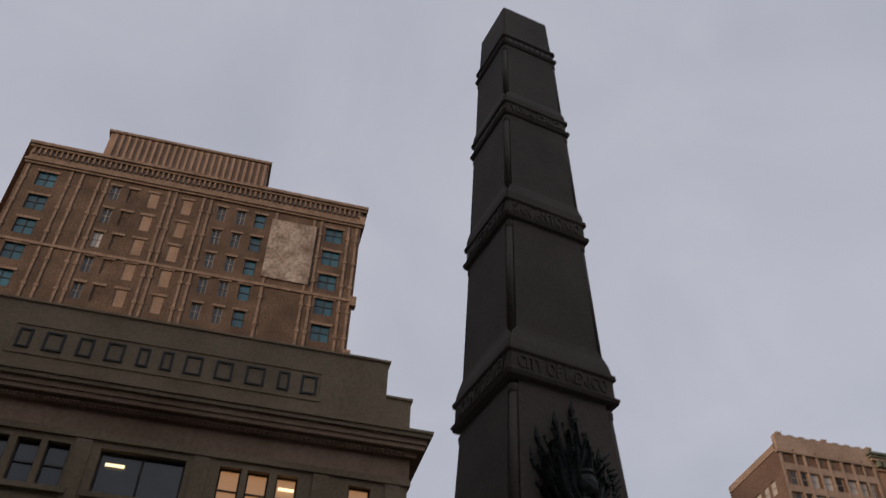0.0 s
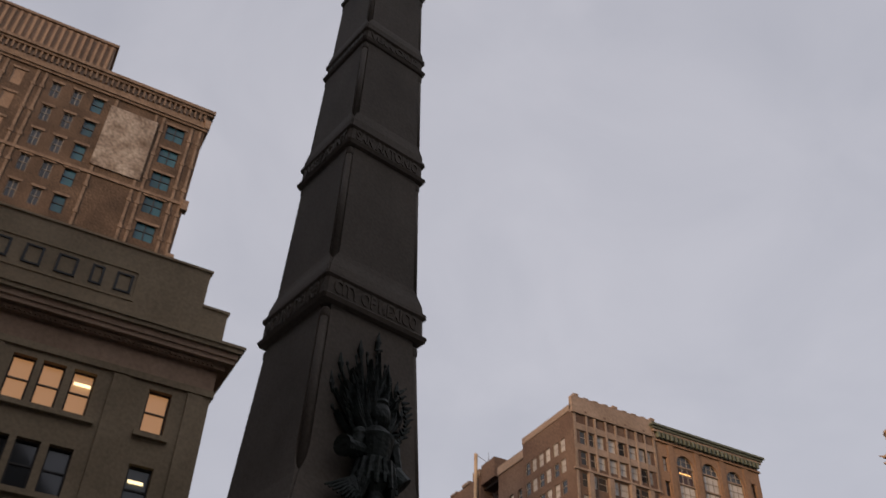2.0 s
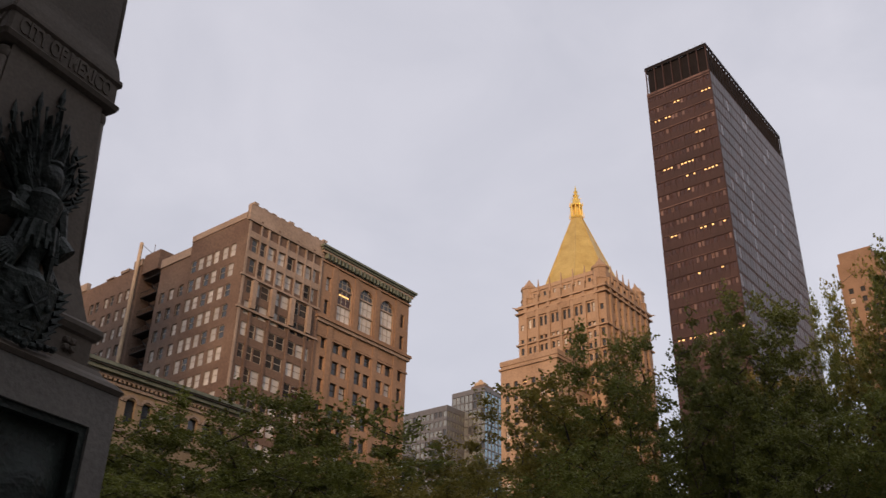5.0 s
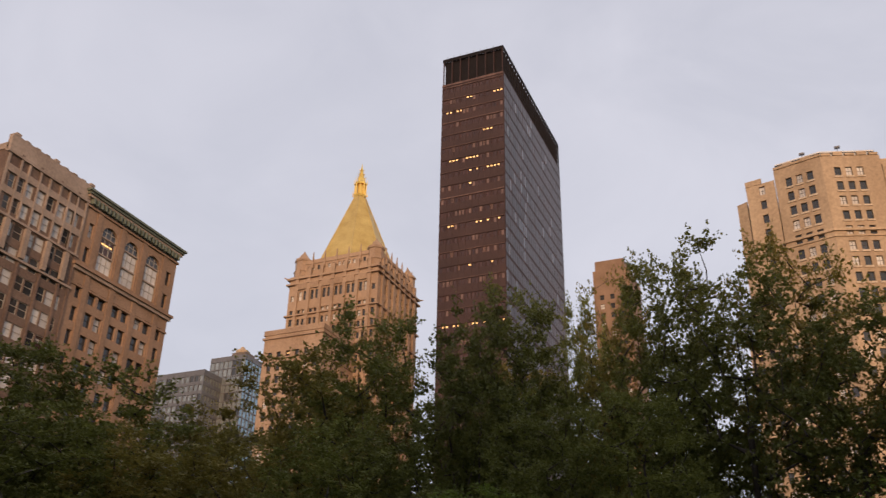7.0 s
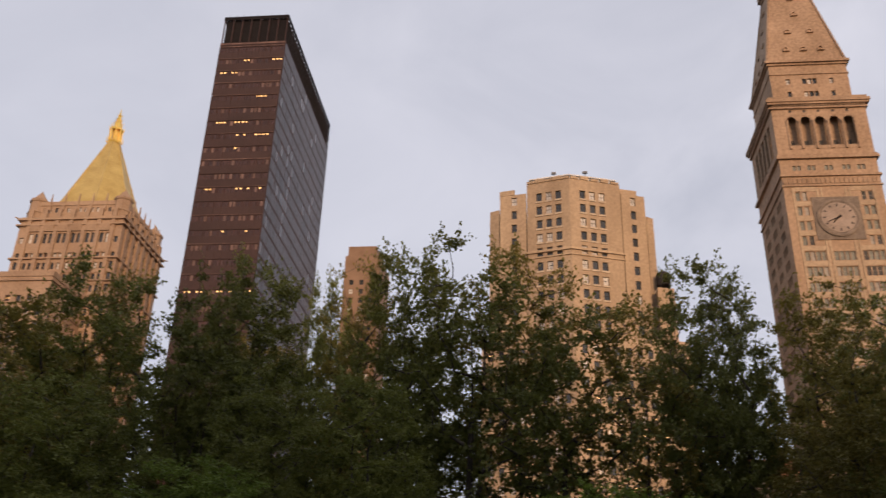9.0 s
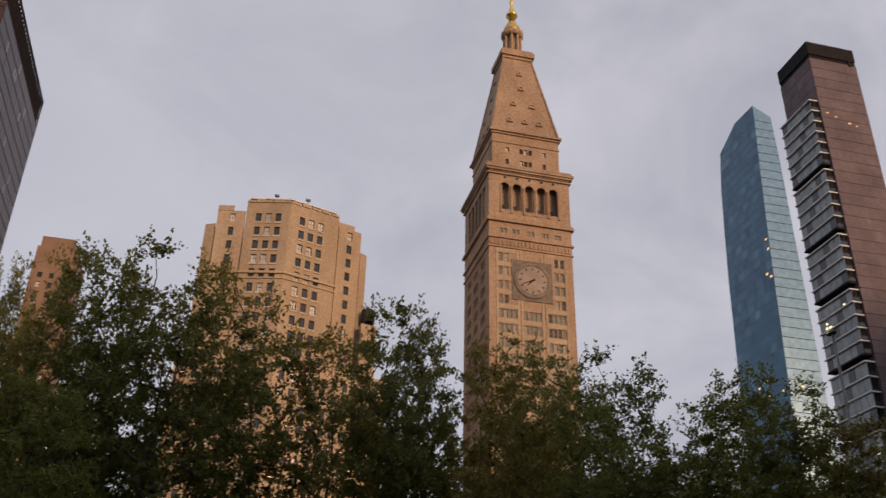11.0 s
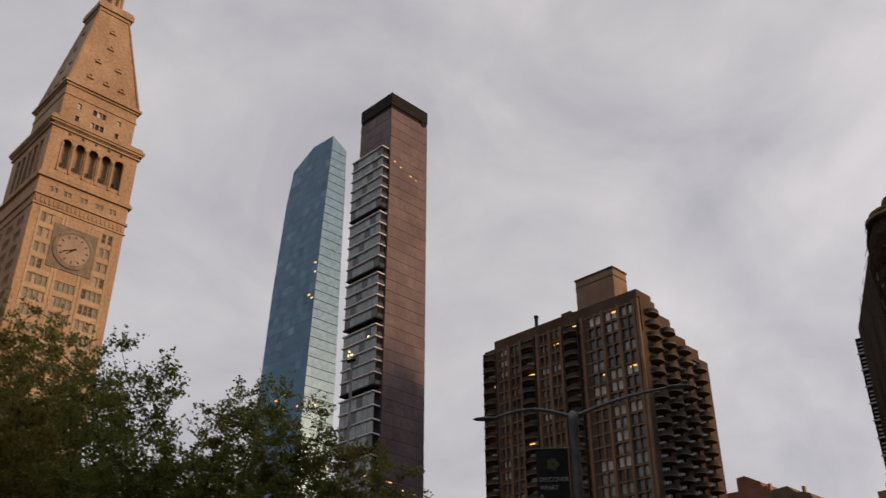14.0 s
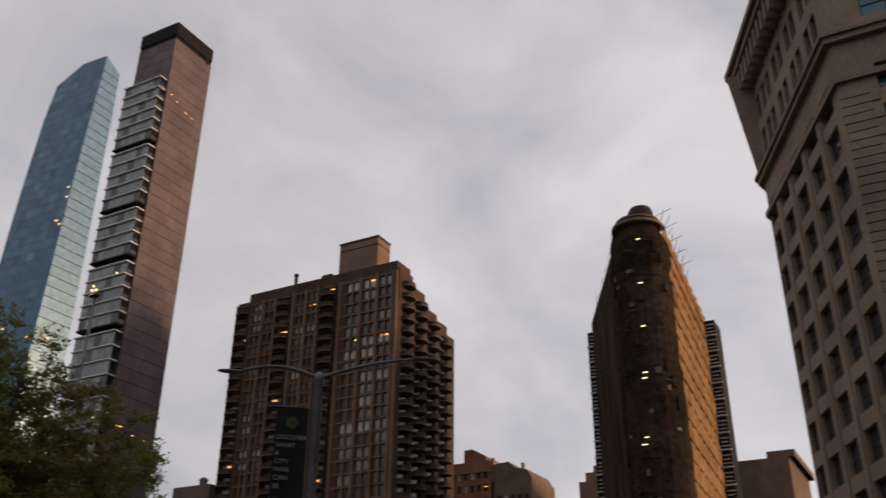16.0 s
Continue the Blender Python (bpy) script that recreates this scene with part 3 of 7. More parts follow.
# buff lintels and sills
for x, w, m in [(-17.9, 1.3, M_terra), (-6.9, 1.3, M_terra), (-4.85, 1.3, M_terra), (-2.8, 1.5, M_terra), (-24.75, 2.3, M_terra), (5.18, 2.3, M_terra), (-16.1, 1.3, M_terra), (-14.0, 1.5, M_terra), (-10.55, 1.5, M_terra)]:
    for z in zs[8:]:
        bm = bmesh.new()
        bx(bm, x - w / 2, x + w / 2, BY - 0.07, BY + 0.05, z + 2.0, z + 2.3)
        part("lintel", bm, m, th)
# upright buff pilaster strips in pairs and two string courses
for x in (-26.9, -22.6, -21.5, -19.7, -18.9, -12.6, -11.9, -9.0, -8.2, -1.2, 2.9, 3.7, 6.7, 7.6):
    bm = bmesh.new()
    bx(bm, x - 0.13, x + 0.13, BY - 0.07, BY + 0.1, 20, 71.6)
    part("pilaster", bm, M_terra, th)
    for z in floors(39.5, 3.32, 10):
        bm = bmesh.new()
        bx(bm, x - 0.22, x + 0.22, BY - 0.11, BY + 0.05, z, z + 0.34)
        part("pilaster_block", bm, M_terra, th)
bm = bmesh.new()
bx(bm, -1.55, 3.25, BY - 0.17, BY - 0.05, 62.2, 70.4)
part("painted_sign", bm, M_faded_paint, th, "faded white painted advertisement flaking off brick")
for z0, z1, o in ((71.6, 71.9, 0.2), (71.9, 72.2, 0.35), (72.4, 73.9, 0.08), (73.9, 74.2, 0.35), (74.2, 74.6, 0.55), (61.0, 61.35, 0.15), (54.0, 54.35, 0.15), (20, 20.6, 0.3)):
    ring(th, pts, o, z0, z1, M_terra, "string_course" if z1 < 70 else "cornice")
dentils(th, pts[0], pts[1], 73.0, 73.9, 0.3, 0.55, 0.2, M_terra)
ph = rect(-20.8, -3.2, BY + 1.0, BY + 18)
walls(th, ph, 74.4, 79.9, M_brick_pale, name="penthouse_wall")
bm = bmesh.new()
for i in range(24):
    c = -20.5 + 17.3 * (i + 0.5) / 24
    bx(bm, c - 0.14, c + 0.14, BY + 0.78, BY + 1.0, 74.6, 79.5)
tagged(part("penthouse_rib", bm, M_brick_pale, th), kind="stuff")
ring(th, ph, 0.25, 79.7, 80.05, M_terra, "coping")
# carved blocks on the corners
for z in (72.6, 61.0, 54.2):
    bm = bmesh.new()
    bx(bm, 7.7, 8.35, BY - 0.4, BY + 0.4, z - 0.6, z + 0.6)
    part("corner_bracket", bm, M_terra, th)

# ---- slim orange tower with a small pyramid roof, far up the avenue ----
th = thing("slim_brick_tower", "far slim orange brick tower with a grey-green pyramid roof", "building", 57, 250)
pts = rect(53.7, 62.7, 243, 262)
op = grid(steps(0, 9.0, 4), 1.2, floors(60, 3.6, 10), 1.8)
walls(th, pts, 0, 100.0, M_tan_brick, {0: op})
windows(th, pts[0], pts[1], op, "h", rec=0.3, seed=2)
walls(th, rect(55.7, 61.2, 244, 256), 100.0, 104, M_tan_brick, name="upper_wall")
bm = bmesh.new()
prism(bm, rect(55.5, 61.4, 243.8, 256.2), 104, 108.6, top=rect(58.2, 58.6, 249.8, 250.2))
part("pyramid_roof", bm, M_copper, th, "grey-green pyramid roof")
walls(th, rect(49.5, 59, 238, 242.8), 0, 90, M_tan_brick, name="side_wing_wall")

# ---- old house with copper cornice ----
th = thing("stone_corner_house", "buff stone house with round-arched windows and green copper cornice", "building", 46, 84)
pts = rect(33.0, 57.0, 74, 94)
us = steps(0.5, 23.5, 13)
op = grid(us, 1.05, [26.6, 22.0, 17.5, 13.0], 2.2)
walls(th, pts, 0, 30.4, M_limestone, {0: op}, rec=0.35)
windows(th, pts[0], pts[1], op, "h", M_sash_dark, [(M_glass, 0.9), (M_blind_sheen, 0.1)], rec=0.35, seed=4)
for u in us:
    bm = bmesh.new()
    n = 9
    for i in range(n):
        a0, a1 = math.pi * i / n, math.pi * (i + 1) / n
        q = [(33 + u + r * math.cos(a), 28.5 + r * math.sin(a) * 0.9) for r, a in ((0.55, a0), (0.85, a0), (0.85, a1), (0.55, a1))]
        v = [bm.verts.new((x, 74 - 0.15, z)) for x, z in q] + [bm.verts.new((x, 74.02, z)) for x, z in q]
        bm.faces.new(v[3::-1])
        for k in range(4):
            bm.faces.new((v[k], v[(k + 1) % 4], v[4 + (k + 1) % 4], v[4 + k]))
    part("arch_moulding", bm, M_stone_225, th)
for z0, z1, o, mt in ((29.6, 29.9, 0.2, M_stone_225), (30.2, 30.5, 0.4, M_stone_225), (30.5, 30.85, 0.8, M_copper), (30.85, 31.0, 1.0, M_roof), (31.0, 31.35, 1.15, M_copper), (25.6, 25.9, 0.2, M_stone_225)):
    ring(th, pts, o, z0, z1, mt)
dentils(th, pts[0], pts[1], 29.95, 30.2, 0.4, 0.5, 0.25, M_stone_225)

# ---- dark brown loft building ----
SY = 92.0
th = thing("brown_loft_building", "dark brown brick loft building with many sash windows", "building", 78, 112)
pts = rect(68.9, 83.3, SY, 105)
zs = floors(8.0, 3.12, 18)
opS = []
for z in zs:
    for c in (3.55, 7.2, 10.85):
        for d in (-0.82, 0.82):
            opS.append((c + d - 0.72, c + d + 0.72, z, z + 2.0))
    opS.append((1.0, 1.95, z, z + 2.0))
    opS.append((12.45, 13.4, z, z + 2.0))
opW = []
for z in zs:
    for c in (2.1, 5.6, 9.3):
        for d in (-0.85, 0.85):
            opW.append((c + d - 0.62, c + d + 0.62, z - 0.3, z + 1.7))
walls(th, pts, 0, 66.2, M_brick_225, {0: opS, 3: opW}, rec=0.2)
windows(th, pts[0], pts[1], opS, "h", M_sash_light, [(M_glass, 0.5), (M_blind_sheen, 0.49), (M_lit, 0.01)], seed=11, split=True, rec=0.2)
# west windows, here and behind: many blind panes stand in for whitish reflections
windows(th, pts[3], pts[0], opW, "h", M_sash_light, [(M_glass, 0.3), (M_blind_sheen, 0.7)], seed=12, split=True, rec=0.2)
# stone-faced upper storeys, piers and the crenellated top
for x in (68.9, 70.9, 74.25, 77.9, 81.2, 83.0):
    bm = bmesh.new()
    bx(bm, x, x + 0.4, SY - 0.14, SY + 0.1, 5, 66.3)
    part("pier", bm, M_brick_225 if x > 69 else M_stone_225, th)
for x in (70.95, 72.4, 74.3, 76.05, 77.95, 79.7, 81.2, 82.95):
    bm = bmesh.new()
    bx(bm, x, x + 0.32, SY - 0.22, SY + 0.1, 57.3, 65.8)
    part("stone_mullion", bm, M_stone_225, th)
for z in zs[16:]:
    bm = bmesh.new()
    bx(bm, 69.3, 83.0, SY - 0.16, SY + 0.05, z + 2.05, z + 3.05)
    part("stone_spandrel", bm, M_stone_225, th)
for x in (70.8, 74.2, 77.85, 81.15):
    for a, b in ((52.6, 56.8),):
        bm = bmesh.new()
        bx(bm, x - 0.1, x + 0.65, SY - 0.5, SY, a, b)
        part("carved_pier_block", bm, M_stone_225, th)
bm = bmesh.new()
bx(bm, 68.8, 83.4, SY - 0.12, SY + 0.6, 65.9, 68.4)
part("parapet", bm, M_stone_225, th, "worn grey-brown stone parapet")
bm = bmesh.new()
for i in range(9):
    c = 69.2 + i * 1.72
    bx(bm, c, c + 0.8, SY - 0.16, SY + 0.5, 68.4, 68.55 if i % 4 else 68.8)
tagged(part("merlon", bm, M_stone_225, th), kind="stuff")
for z0, z1, o in ((65.6, 65.95, 0.3), (57.0, 57.3, 0.28), (52.2, 52.5, 0.28)):
    bm = bmesh.new()
    bx(bm, 68.6, 83.5, SY - o, SY + 0.1, z0, z1)
    part("string_course", bm, M_stone_225, th)
bm = bmesh.new()
bx(bm, 68.8, 69.3, SY + 0.4, 105, 66.2, 67.2)
part("side_parapet", bm, M_stone_225, th)
pts = rect(69.2, 80, 105, 112.5)
opW = [(c - 0.6, c + 0.6, z, z + 1.8) for z in zs[:-1] for c in (1.5, 3.7, 6.0)]
walls(th, pts, 0, 64.2, M_brick_225, {3: opW}, name="side_wall")
windows(th, pts[3], pts[0], opW, "h", M_sash_light, [(M_glass, 0.4), (M_blind_sheen, 0.6)], seed=14)
bm = bmesh.new()
bx(bm, 69.0, 69.4, 105, 112.5, 64.2, 65.6)
part("side_parapet", bm, M_stone_225, th)
pts = rect(73.0, 80, 112.5, 117.5)
walls(th, pts, 0, 66, M_brick_225, name="court_wall")
pts = rect(68.9, 80, 117.5, 136)
opW = [(c - 0.55, c + 0.55, z, z + 1.8) for z in floors(8, 3.12, 18) for c in (1.6, 3.2, 5.6, 7.2, 9.8, 11.4, 13.6, 15.6)]
walls(th, pts, 0, 66.2, M_brick_225, {3: opW}, name="rear_wall")
windows(th, pts[3], pts[0], opW, "h", M_sash_light, [(M_glass, 0.4), (M_blind_sheen, 0.6)], seed=15)
for y0, h in ((117.5, 67.4), (121, 66.7), (125, 66.4), (133, 67.6)):
    bm = bmesh.new()
    bx(bm, 68.7, 69.4, y0, y0 + 2.2, 66.2, h)
    tagged(part("merlon", bm, M_stone_225, th), kind="stuff")
bm = bmesh.new()
tube(bm, (68.4, 118.2, 5), (68.4, 118.2, 70.2), 0.3, 0.3, 10)
# buff stone colour paints the warm light on the pale metal pipe
part("flue_pipe", bm, M_mln, th, "flue pipe coloured buff for the warm light on it", smooth=True)
bm = bmesh.new()
bx(bm, 68.9, 71.5, 113.2, 117.3, 64.5, 67.8)
part("stair_head", bm, M_brick_225, th)
bm = bmesh.new()
tube(bm, (68.6, 118.2, 70.0), (69.2, 115.5, 67.6), 0.05, 0.05)
tube(bm, (69.2, 115.5, 69.4), (69.2, 115.5, 67.6), 0.05, 0.05)
part("stay_rod", bm, M_steel, th)
for z in floors(20, 3.12, 15):
    bm = bmesh.new()
    bx(bm, 69.4, 71.2, 113.0, 117.3, z, z + 0.1)
    bx(bm, 69.4, 69.46, 113.0, 117.3, z + 0.9, z + 0.96)
    for k in range(8):
        bx(bm, 69.4, 69.45, 113.05 + k * 0.6, 113.1 + k * 0.6, z, z + 0.9)
    tube(bm, (70, 113.2, z), (70.6, 117.0, z + 3.1), 0.08, 0.08, 4)
    part("fire_escape_landing", bm, M_mg_dark, th, "black iron fire escape landing")

# ---- orange-tan building with the green cornice ----
th = thing("tan_brick_office_building", "orange-tan brick building with tall arched bays and green cornice", "building", 93.5, 110)
pts = rect(83.5, 103.5, SY, 128)
zs = floors(8.0, 3.35, 14)
op, arch = [], []
bays = (5.2, 10.0, 14.8)
for z in zs:
    for c in bays:
        for d in (-0.95, 0.95):
            op.append((c + d - 0.7, c + d + 0.7, z, z + 2.1))
    op.append((1.0, 2.0, z, z + 2.1))
    op.append((18.0, 19.0, z, z + 2.1))
for c in bays:
    arch.append((c - 1.55, c + 1.55, 56.9, 64.2))
for z in (57.0, 60.8):
    op.append((1.0, 1.9, z, z + 2.3))
    op.append((18.1, 19.0, z, z + 2.3))
walls(th, pts, 0, 66.6, M_tan_brick, {0: op + arch}, rec=0.45)
windows(th, pts[0], pts[1], op, "h", M_sash_dark, [(M_glass, 0.75), (M_blind_sheen, 0.24), (M_lit, 0.01)], rec=0.45, seed=21, split=True)
for k, c in enumerate(bays):
    for z0, h in ((56.9, 2.6), (59.7, 2.5), (62.4, 1.8)):
        windows(th, pts[0], pts[1], [(c - 1.5, c + 1.5, z0, z0 + h)], "hvv", M_sash_light, [(M_lit if (k == 0 and 59 < z0 < 60) else M_blind_sheen if z0 < 62 else M_glass, 1.0)], rec=0.42, seed=k)
    for z0 in (59.5, 62.2):
        bm = bmesh.new()
        bx(bm, 83.5 + c - 1.55, 83.5 + c + 1.55, SY + 0.15, SY + 0.5, z0, z0 + 0.22)
        part("bay_transom", bm, M_stone_225, th)
    # arch spandrels close the square head down to a round one
    bm = bmesh.new()
    n = 8
    for i in range(n):
        a0, a1 = math.pi * i / n, math.pi * (i + 1) / n
        xs = [1.56 * math.cos(a) for a in (a0, a1)]
        zz = [62.75 + 1.4 * math.sin(a) for a in (a0, a1)]
        v = [bm.verts.new((83.5 + c + x, SY + 0.02, z)) for x, z in ((xs[0], zz[0]), (xs[0], 64.25), (xs[1], 64.25), (xs[1], zz[1]))]
        w = [bm.verts.new((p.co.x, SY + 0.4, p.co.z)) for p in v]
        bm.faces.new(v)
        bm.faces.new((v[0], v[3], w[3], w[0]))
    bmesh.ops.remove_doubles(bm, verts=bm.verts, dist=0.002)
    part("arch_head", bm, M_tan_brick, th)
for z0, z1, o, mt in ((55.4, 55.9, 0.35, M_stone_225), (55.9, 56.3, 0.6, M_tan_brick), (53.2, 53.5, 0.15, M_tan_brick), (65.2, 65.5, 0.25, M_tan_brick), (66.6, 67.0, 0.5, M_stone_225), (67.0, 67.35, 0.7, M_copper), (67.35, 67.7, 0.95, M_copper)):
    ring(th, pts, o, z0, z1, mt)
dentils(th, pts[0], pts[1], 65.7, 66.6, 0.7, 0.8, 0.35, M_copper)
for x in (2.6, 7.6, 12.4, 17.2):
    bm = bmesh.new()
    bx(bm, 83.5 + x - 0.5, 83.5 + x + 0.5, SY - 0.16, SY + 0.05, 5, 65.2)
    part("pier", bm, M_tan_brick, th)

# ---- two far glass blocks up the street ----
th = thing("far_glass_block", "far grey glass office block with roof plant", "building", 296, 240)
pts = rect(289, 305, 232.5, 256.5)
op = grid(steps(0, 16, 8), 1.5, floors(70, 4.0, 14), 2.6)
walls(th, pts, 0, 127, M_steel, {0: op, 3: grid(steps(0, 24, 10), 1.8, floors(70, 4.0, 14), 2.6)})
windows(th, pts[0], pts[1], op, "", panes=[(M_dull_glass, 1.0)])
windows(th, pts[3], pts[0], grid(steps(0, 24, 10), 1.8, floors(70, 4.0, 14), 2.6), "", panes=[(M_pod_glass, 0.7), (M_glass, 0.3)])
th = thing("far_glass_tower", "far blue-grey glass tower with a rounded roof tank", "building", 316, 219.5)
pts = rect(301, 326, 221.5, 239.5)
opa = grid(steps(0, 25, 10), 2.2, floors(70, 3.6, 18), 3.2)
opb = grid(steps(0, 18, 8), 2.0, floors(70, 3.6, 18), 3.2)
walls(th, pts, 0, 136.5, M_steel, {0: opa, 3: opb})
windows(th, pts[0], pts[1], opa, "", panes=[(M_glass_pale, 0.98), (M_lit, 0.02)])
windows(th, pts[3], pts[0], opb, "", panes=[(M_pod_glass, 0.8), (M_glass, 0.2)])
bm = bmesh.new()
lathe(bm, [(2.6, 138.5), (2.9, 139.2), (2.8, 140.2), (1.2, 140.9), (0.9, 141.8), (0.2, 142.2)], 12, 306, 227.5)
part("roof_tank", bm, M_mln, th, smooth=True)
bm = bmesh.new()
prism(bm, rect(303, 310, 223.5, 230.5), 136.5, 138.6)
part("plant_room", bm, M_plain_block, th)
bm = bmesh.new()
for i in range(7):
    tube(bm, (310 + i * 1.6, 223.5, 136.5), (310 + i * 1.6 + 1.2, 223.5, 138.6), 0.12, 0.12, 4)
tagged(part("roof_truss", bm, M_red_brick, th), kind="stuff")

# ---- stone tower with gilded pyramid ----
th = thing("gold_roofed_tower", "pinkish limestone tower with a gilded pyramid roof and lantern", "building", 257, 146)
X0, X1, Y0, Y1 = 241.5, 272.5, 129.0, 163.3
pts = rect(X0, X1, Y0, Y1)
zs = floors(20, 3.9, 26)
opW, opS = [], []
for z in zs:
    for c in steps(3.2, 31.1, 6):
        for d in (-0.95, 0.95):
            opW.append((c + d - 0.58, c + d + 0.58, z, z + 2.25))
    for c in steps(3.0, 28.0, 6):
        for d in (-0.9, 0.9):
            opS.append((c + d - 0.56, c + d + 0.56, z, z + 2.25))
opW += [(0.9, 2.2, z, z + 2.6) for z in zs] + [(32.1, 33.4, z, z + 2.6) for z in zs]
for z, h in ((121.8, 2.3), (126.6, 3.4)):
    opW += [(c + d - 0.62, c + d + 0.62, z, z + h) for c in steps(3.2, 31.1, 6) for d in (-0.95, 0.95)]
    opS += [(c + d - 0.6, c + d + 0.6, z, z + h) for c in steps(3.0, 28.0, 6) for d in (-0.9, 0.9)]
    opW += [(0.9, 2.2, z, z + h * 0.6), (32.1, 33.4, z, z + h * 0.6)]
walls(th, pts, 0, 136, M_nyl, {3: opW, 0: opS}, rec=0.5)
hiS = [o for o in opS if o[2] > 80]
windows(th, pts[3], pts[0], opW, "h", M_sash_dark, [(M_glass, 0.84), (M_blind_sheen, 0.145), (M_lit, 0.015)], rec=0.5, seed=31)
windows(th, pts[0], pts[1], hiS, "h", M_sash_dark, [(M_glass, 0.86), (M_blind_sheen, 0.14)], rec=0.5, seed=32)
for c in [3.2 + 27.9 * i / 6 for i in range(7)]:
    bm = bmesh.new()
    y = Y1 - c
    bx(bm, X0 - 0.6, X0 + 0.1, y - 0.6, y + 0.6, 20, 138.6)
    prism(bm, rect(X0 + 0.6, X0 + 1.6, y - 0.4, y + 0.4), 138.6, 145, top=rect(X0 + 1.0, X0 + 1.2, y - 0.08, y + 0.08))
    part("buttress", bm, M_nyl, th)
for c in [3.0 + 25 * i / 6 for i in range(7)]:
    bm = bmesh.new()
    x = X0 + c
    bx(bm, x - 0.6, x + 0.6, Y0 - 0.6, Y0 + 0.1, 20, 138.6)
    prism(bm, rect(x - 0.4, x + 0.4, Y0 + 0.6, Y0 + 1.6), 138.6, 145.2, top=rect(x - 0.08, x + 0.08, Y0 + 1.0, Y0 + 1.2))
    part("buttress", bm, M_nyl, th)
for z0, z1, o in ((120.9, 121.4, 0.75), (113.1, 113.5, 0.75), (132.6, 133.1, 0.9), (134.6, 135.3, 0.8), (93.6, 94.1, 0.75)):
    ring(th, pts, o, z0, z1, M_nyl, "string_course")
att = rect(X0 + 1.2, X1 - 1.2, Y0 + 1.2, Y1 - 1.2)
oA = [(g + d - 0.5, g + d + 0.5, 138.2, 139.8) for g in steps(4, 28, 6) for d in (-0.9, 0.9)]
oB = [(g + d - 0.5, g + d + 0.5, 138.2, 139.8) for g in steps(4, 24.6, 6) for d in (-0.9, 0.9)]
walls(th, att, 136, 142.2, M_nyl, {3: oA, 0: oB}, rec=0.4, name="attic_wall")
windows(th, att[3], att[0], oA, "h", rec=0.4, seed=35)
windows(th, att[0], att[1], oB, "h", rec=0.4, seed=36)
ring(th, att, 0.3, 140.6, 141.1, M_nyl, "string_course")
for (x, y) in ((X0 + 2.9, Y0 + 2.9), (X0 + 2.9, Y1 - 2.9), (X1 - 2.9, Y0 + 2.9), (X1 - 2.9, Y1 - 2.9)):
    bm = bmesh.new()
    lathe(bm, [(3.0, 134), (3.0, 138.0), (3.3, 138.4), (2.8, 139), (2.8, 142.2), (3.15, 142.5), (3.15, 143.2), (2.3, 143.7), (1.7, 144.6), (0.3, 146.6), (0.05, 147.2)], 8, x, y, math.pi / 8)
    part("corner_turret", bm, M_nyl, th)
    bm = bmesh.new()
    sx = -1 if x < 250 else 1
    sy = -1 if y < 146 else 1
    tube(bm, (x + sx * 2.6, y + sy * 2.6, 135.0), (x + sx * 4.4, y + sy * 4.4, 135.4), 0.3, 0.2, 5)
    part("gargoyle", bm, M_nyl, th)
CX, CY = 257.0, 146.9
bm = bmesh.new()
lathe(bm, [(15.1, 140.9), (2.0, 173.4)], 8, CX, CY, math.pi / 8)
part("gilded_pyramid", bm, M_gold, th, "octagonal gilded tile roof")
bm = bmesh.new()
for i in range(8):
    a = math.pi / 8 + math.tau * i / 8
    tube(bm, (CX + 15.1 * math.cos(a), CY + 15.1 * math.sin(a), 140.9), (CX + 1.95 * math.cos(a), CY + 1.95 * math.sin(a), 173.6), 0.28, 0.2, 4)
tagged(part("pyramid_ridge", bm, M_gold, th), kind="stuff")
bm = bmesh.new()
lathe(bm, [(2.3, 173.2), (2.5, 173.8), (2.3, 174.2)], 8, CX, CY, math.pi / 8)
lathe(bm, [(1.3, 174.2), (1.3, 178.8)], 8, CX, CY, math.pi / 8)
lathe(bm, [(2.3, 178.6), (2.4, 179.1), (1.5, 180.4), (1.3, 181.8), (0.9, 182.6), (0.45, 185.2), (0.05, 188.2)], 8, CX, CY, math.pi / 8)
for i in range(8):
    a = math.pi / 8 + math.tau * i / 8
    tube(bm, (CX + 2.05 * math.cos(a), CY + 2.05 * math.sin(a), 174), (CX + 2.05 * math.cos(a), CY + 2.05 * math.sin(a), 178.8), 0.3, 0.26, 5)
    tube(bm, (CX + 2.4 * math.cos(a), CY + 2.4 * math.sin(a), 178.8), (CX + 2.4 * math.cos(a), CY + 2.4 * math.sin(a), 180.9), 0.2, 0.04, 5)
for i in range(8):
    a = math.pi / 8 + math.tau * i / 8
    for z, r in ((181.6, 1.5), (183.2, 1.05), (184.8, 0.75)):
        tube(bm, (CX + r * 0.6 * math.cos(a), CY + r * 0.6 * math.sin(a), z), (CX + r * 1.35 * math.cos(a), CY + r * 1.35 * math.sin(a), z + 0.5), 0.2, 0.05, 5)
    tube(bm, (CX + 2.7 * math.cos(a), CY + 2.7 * math.sin(a), 173.6), (CX + 2.7 * math.cos(a), CY + 2.7 * math.sin(a), 176.0), 0.22, 0.04, 5)
part("gilded_lantern", bm, M_gold_bright, th, "bright gilded open lantern with a spire")
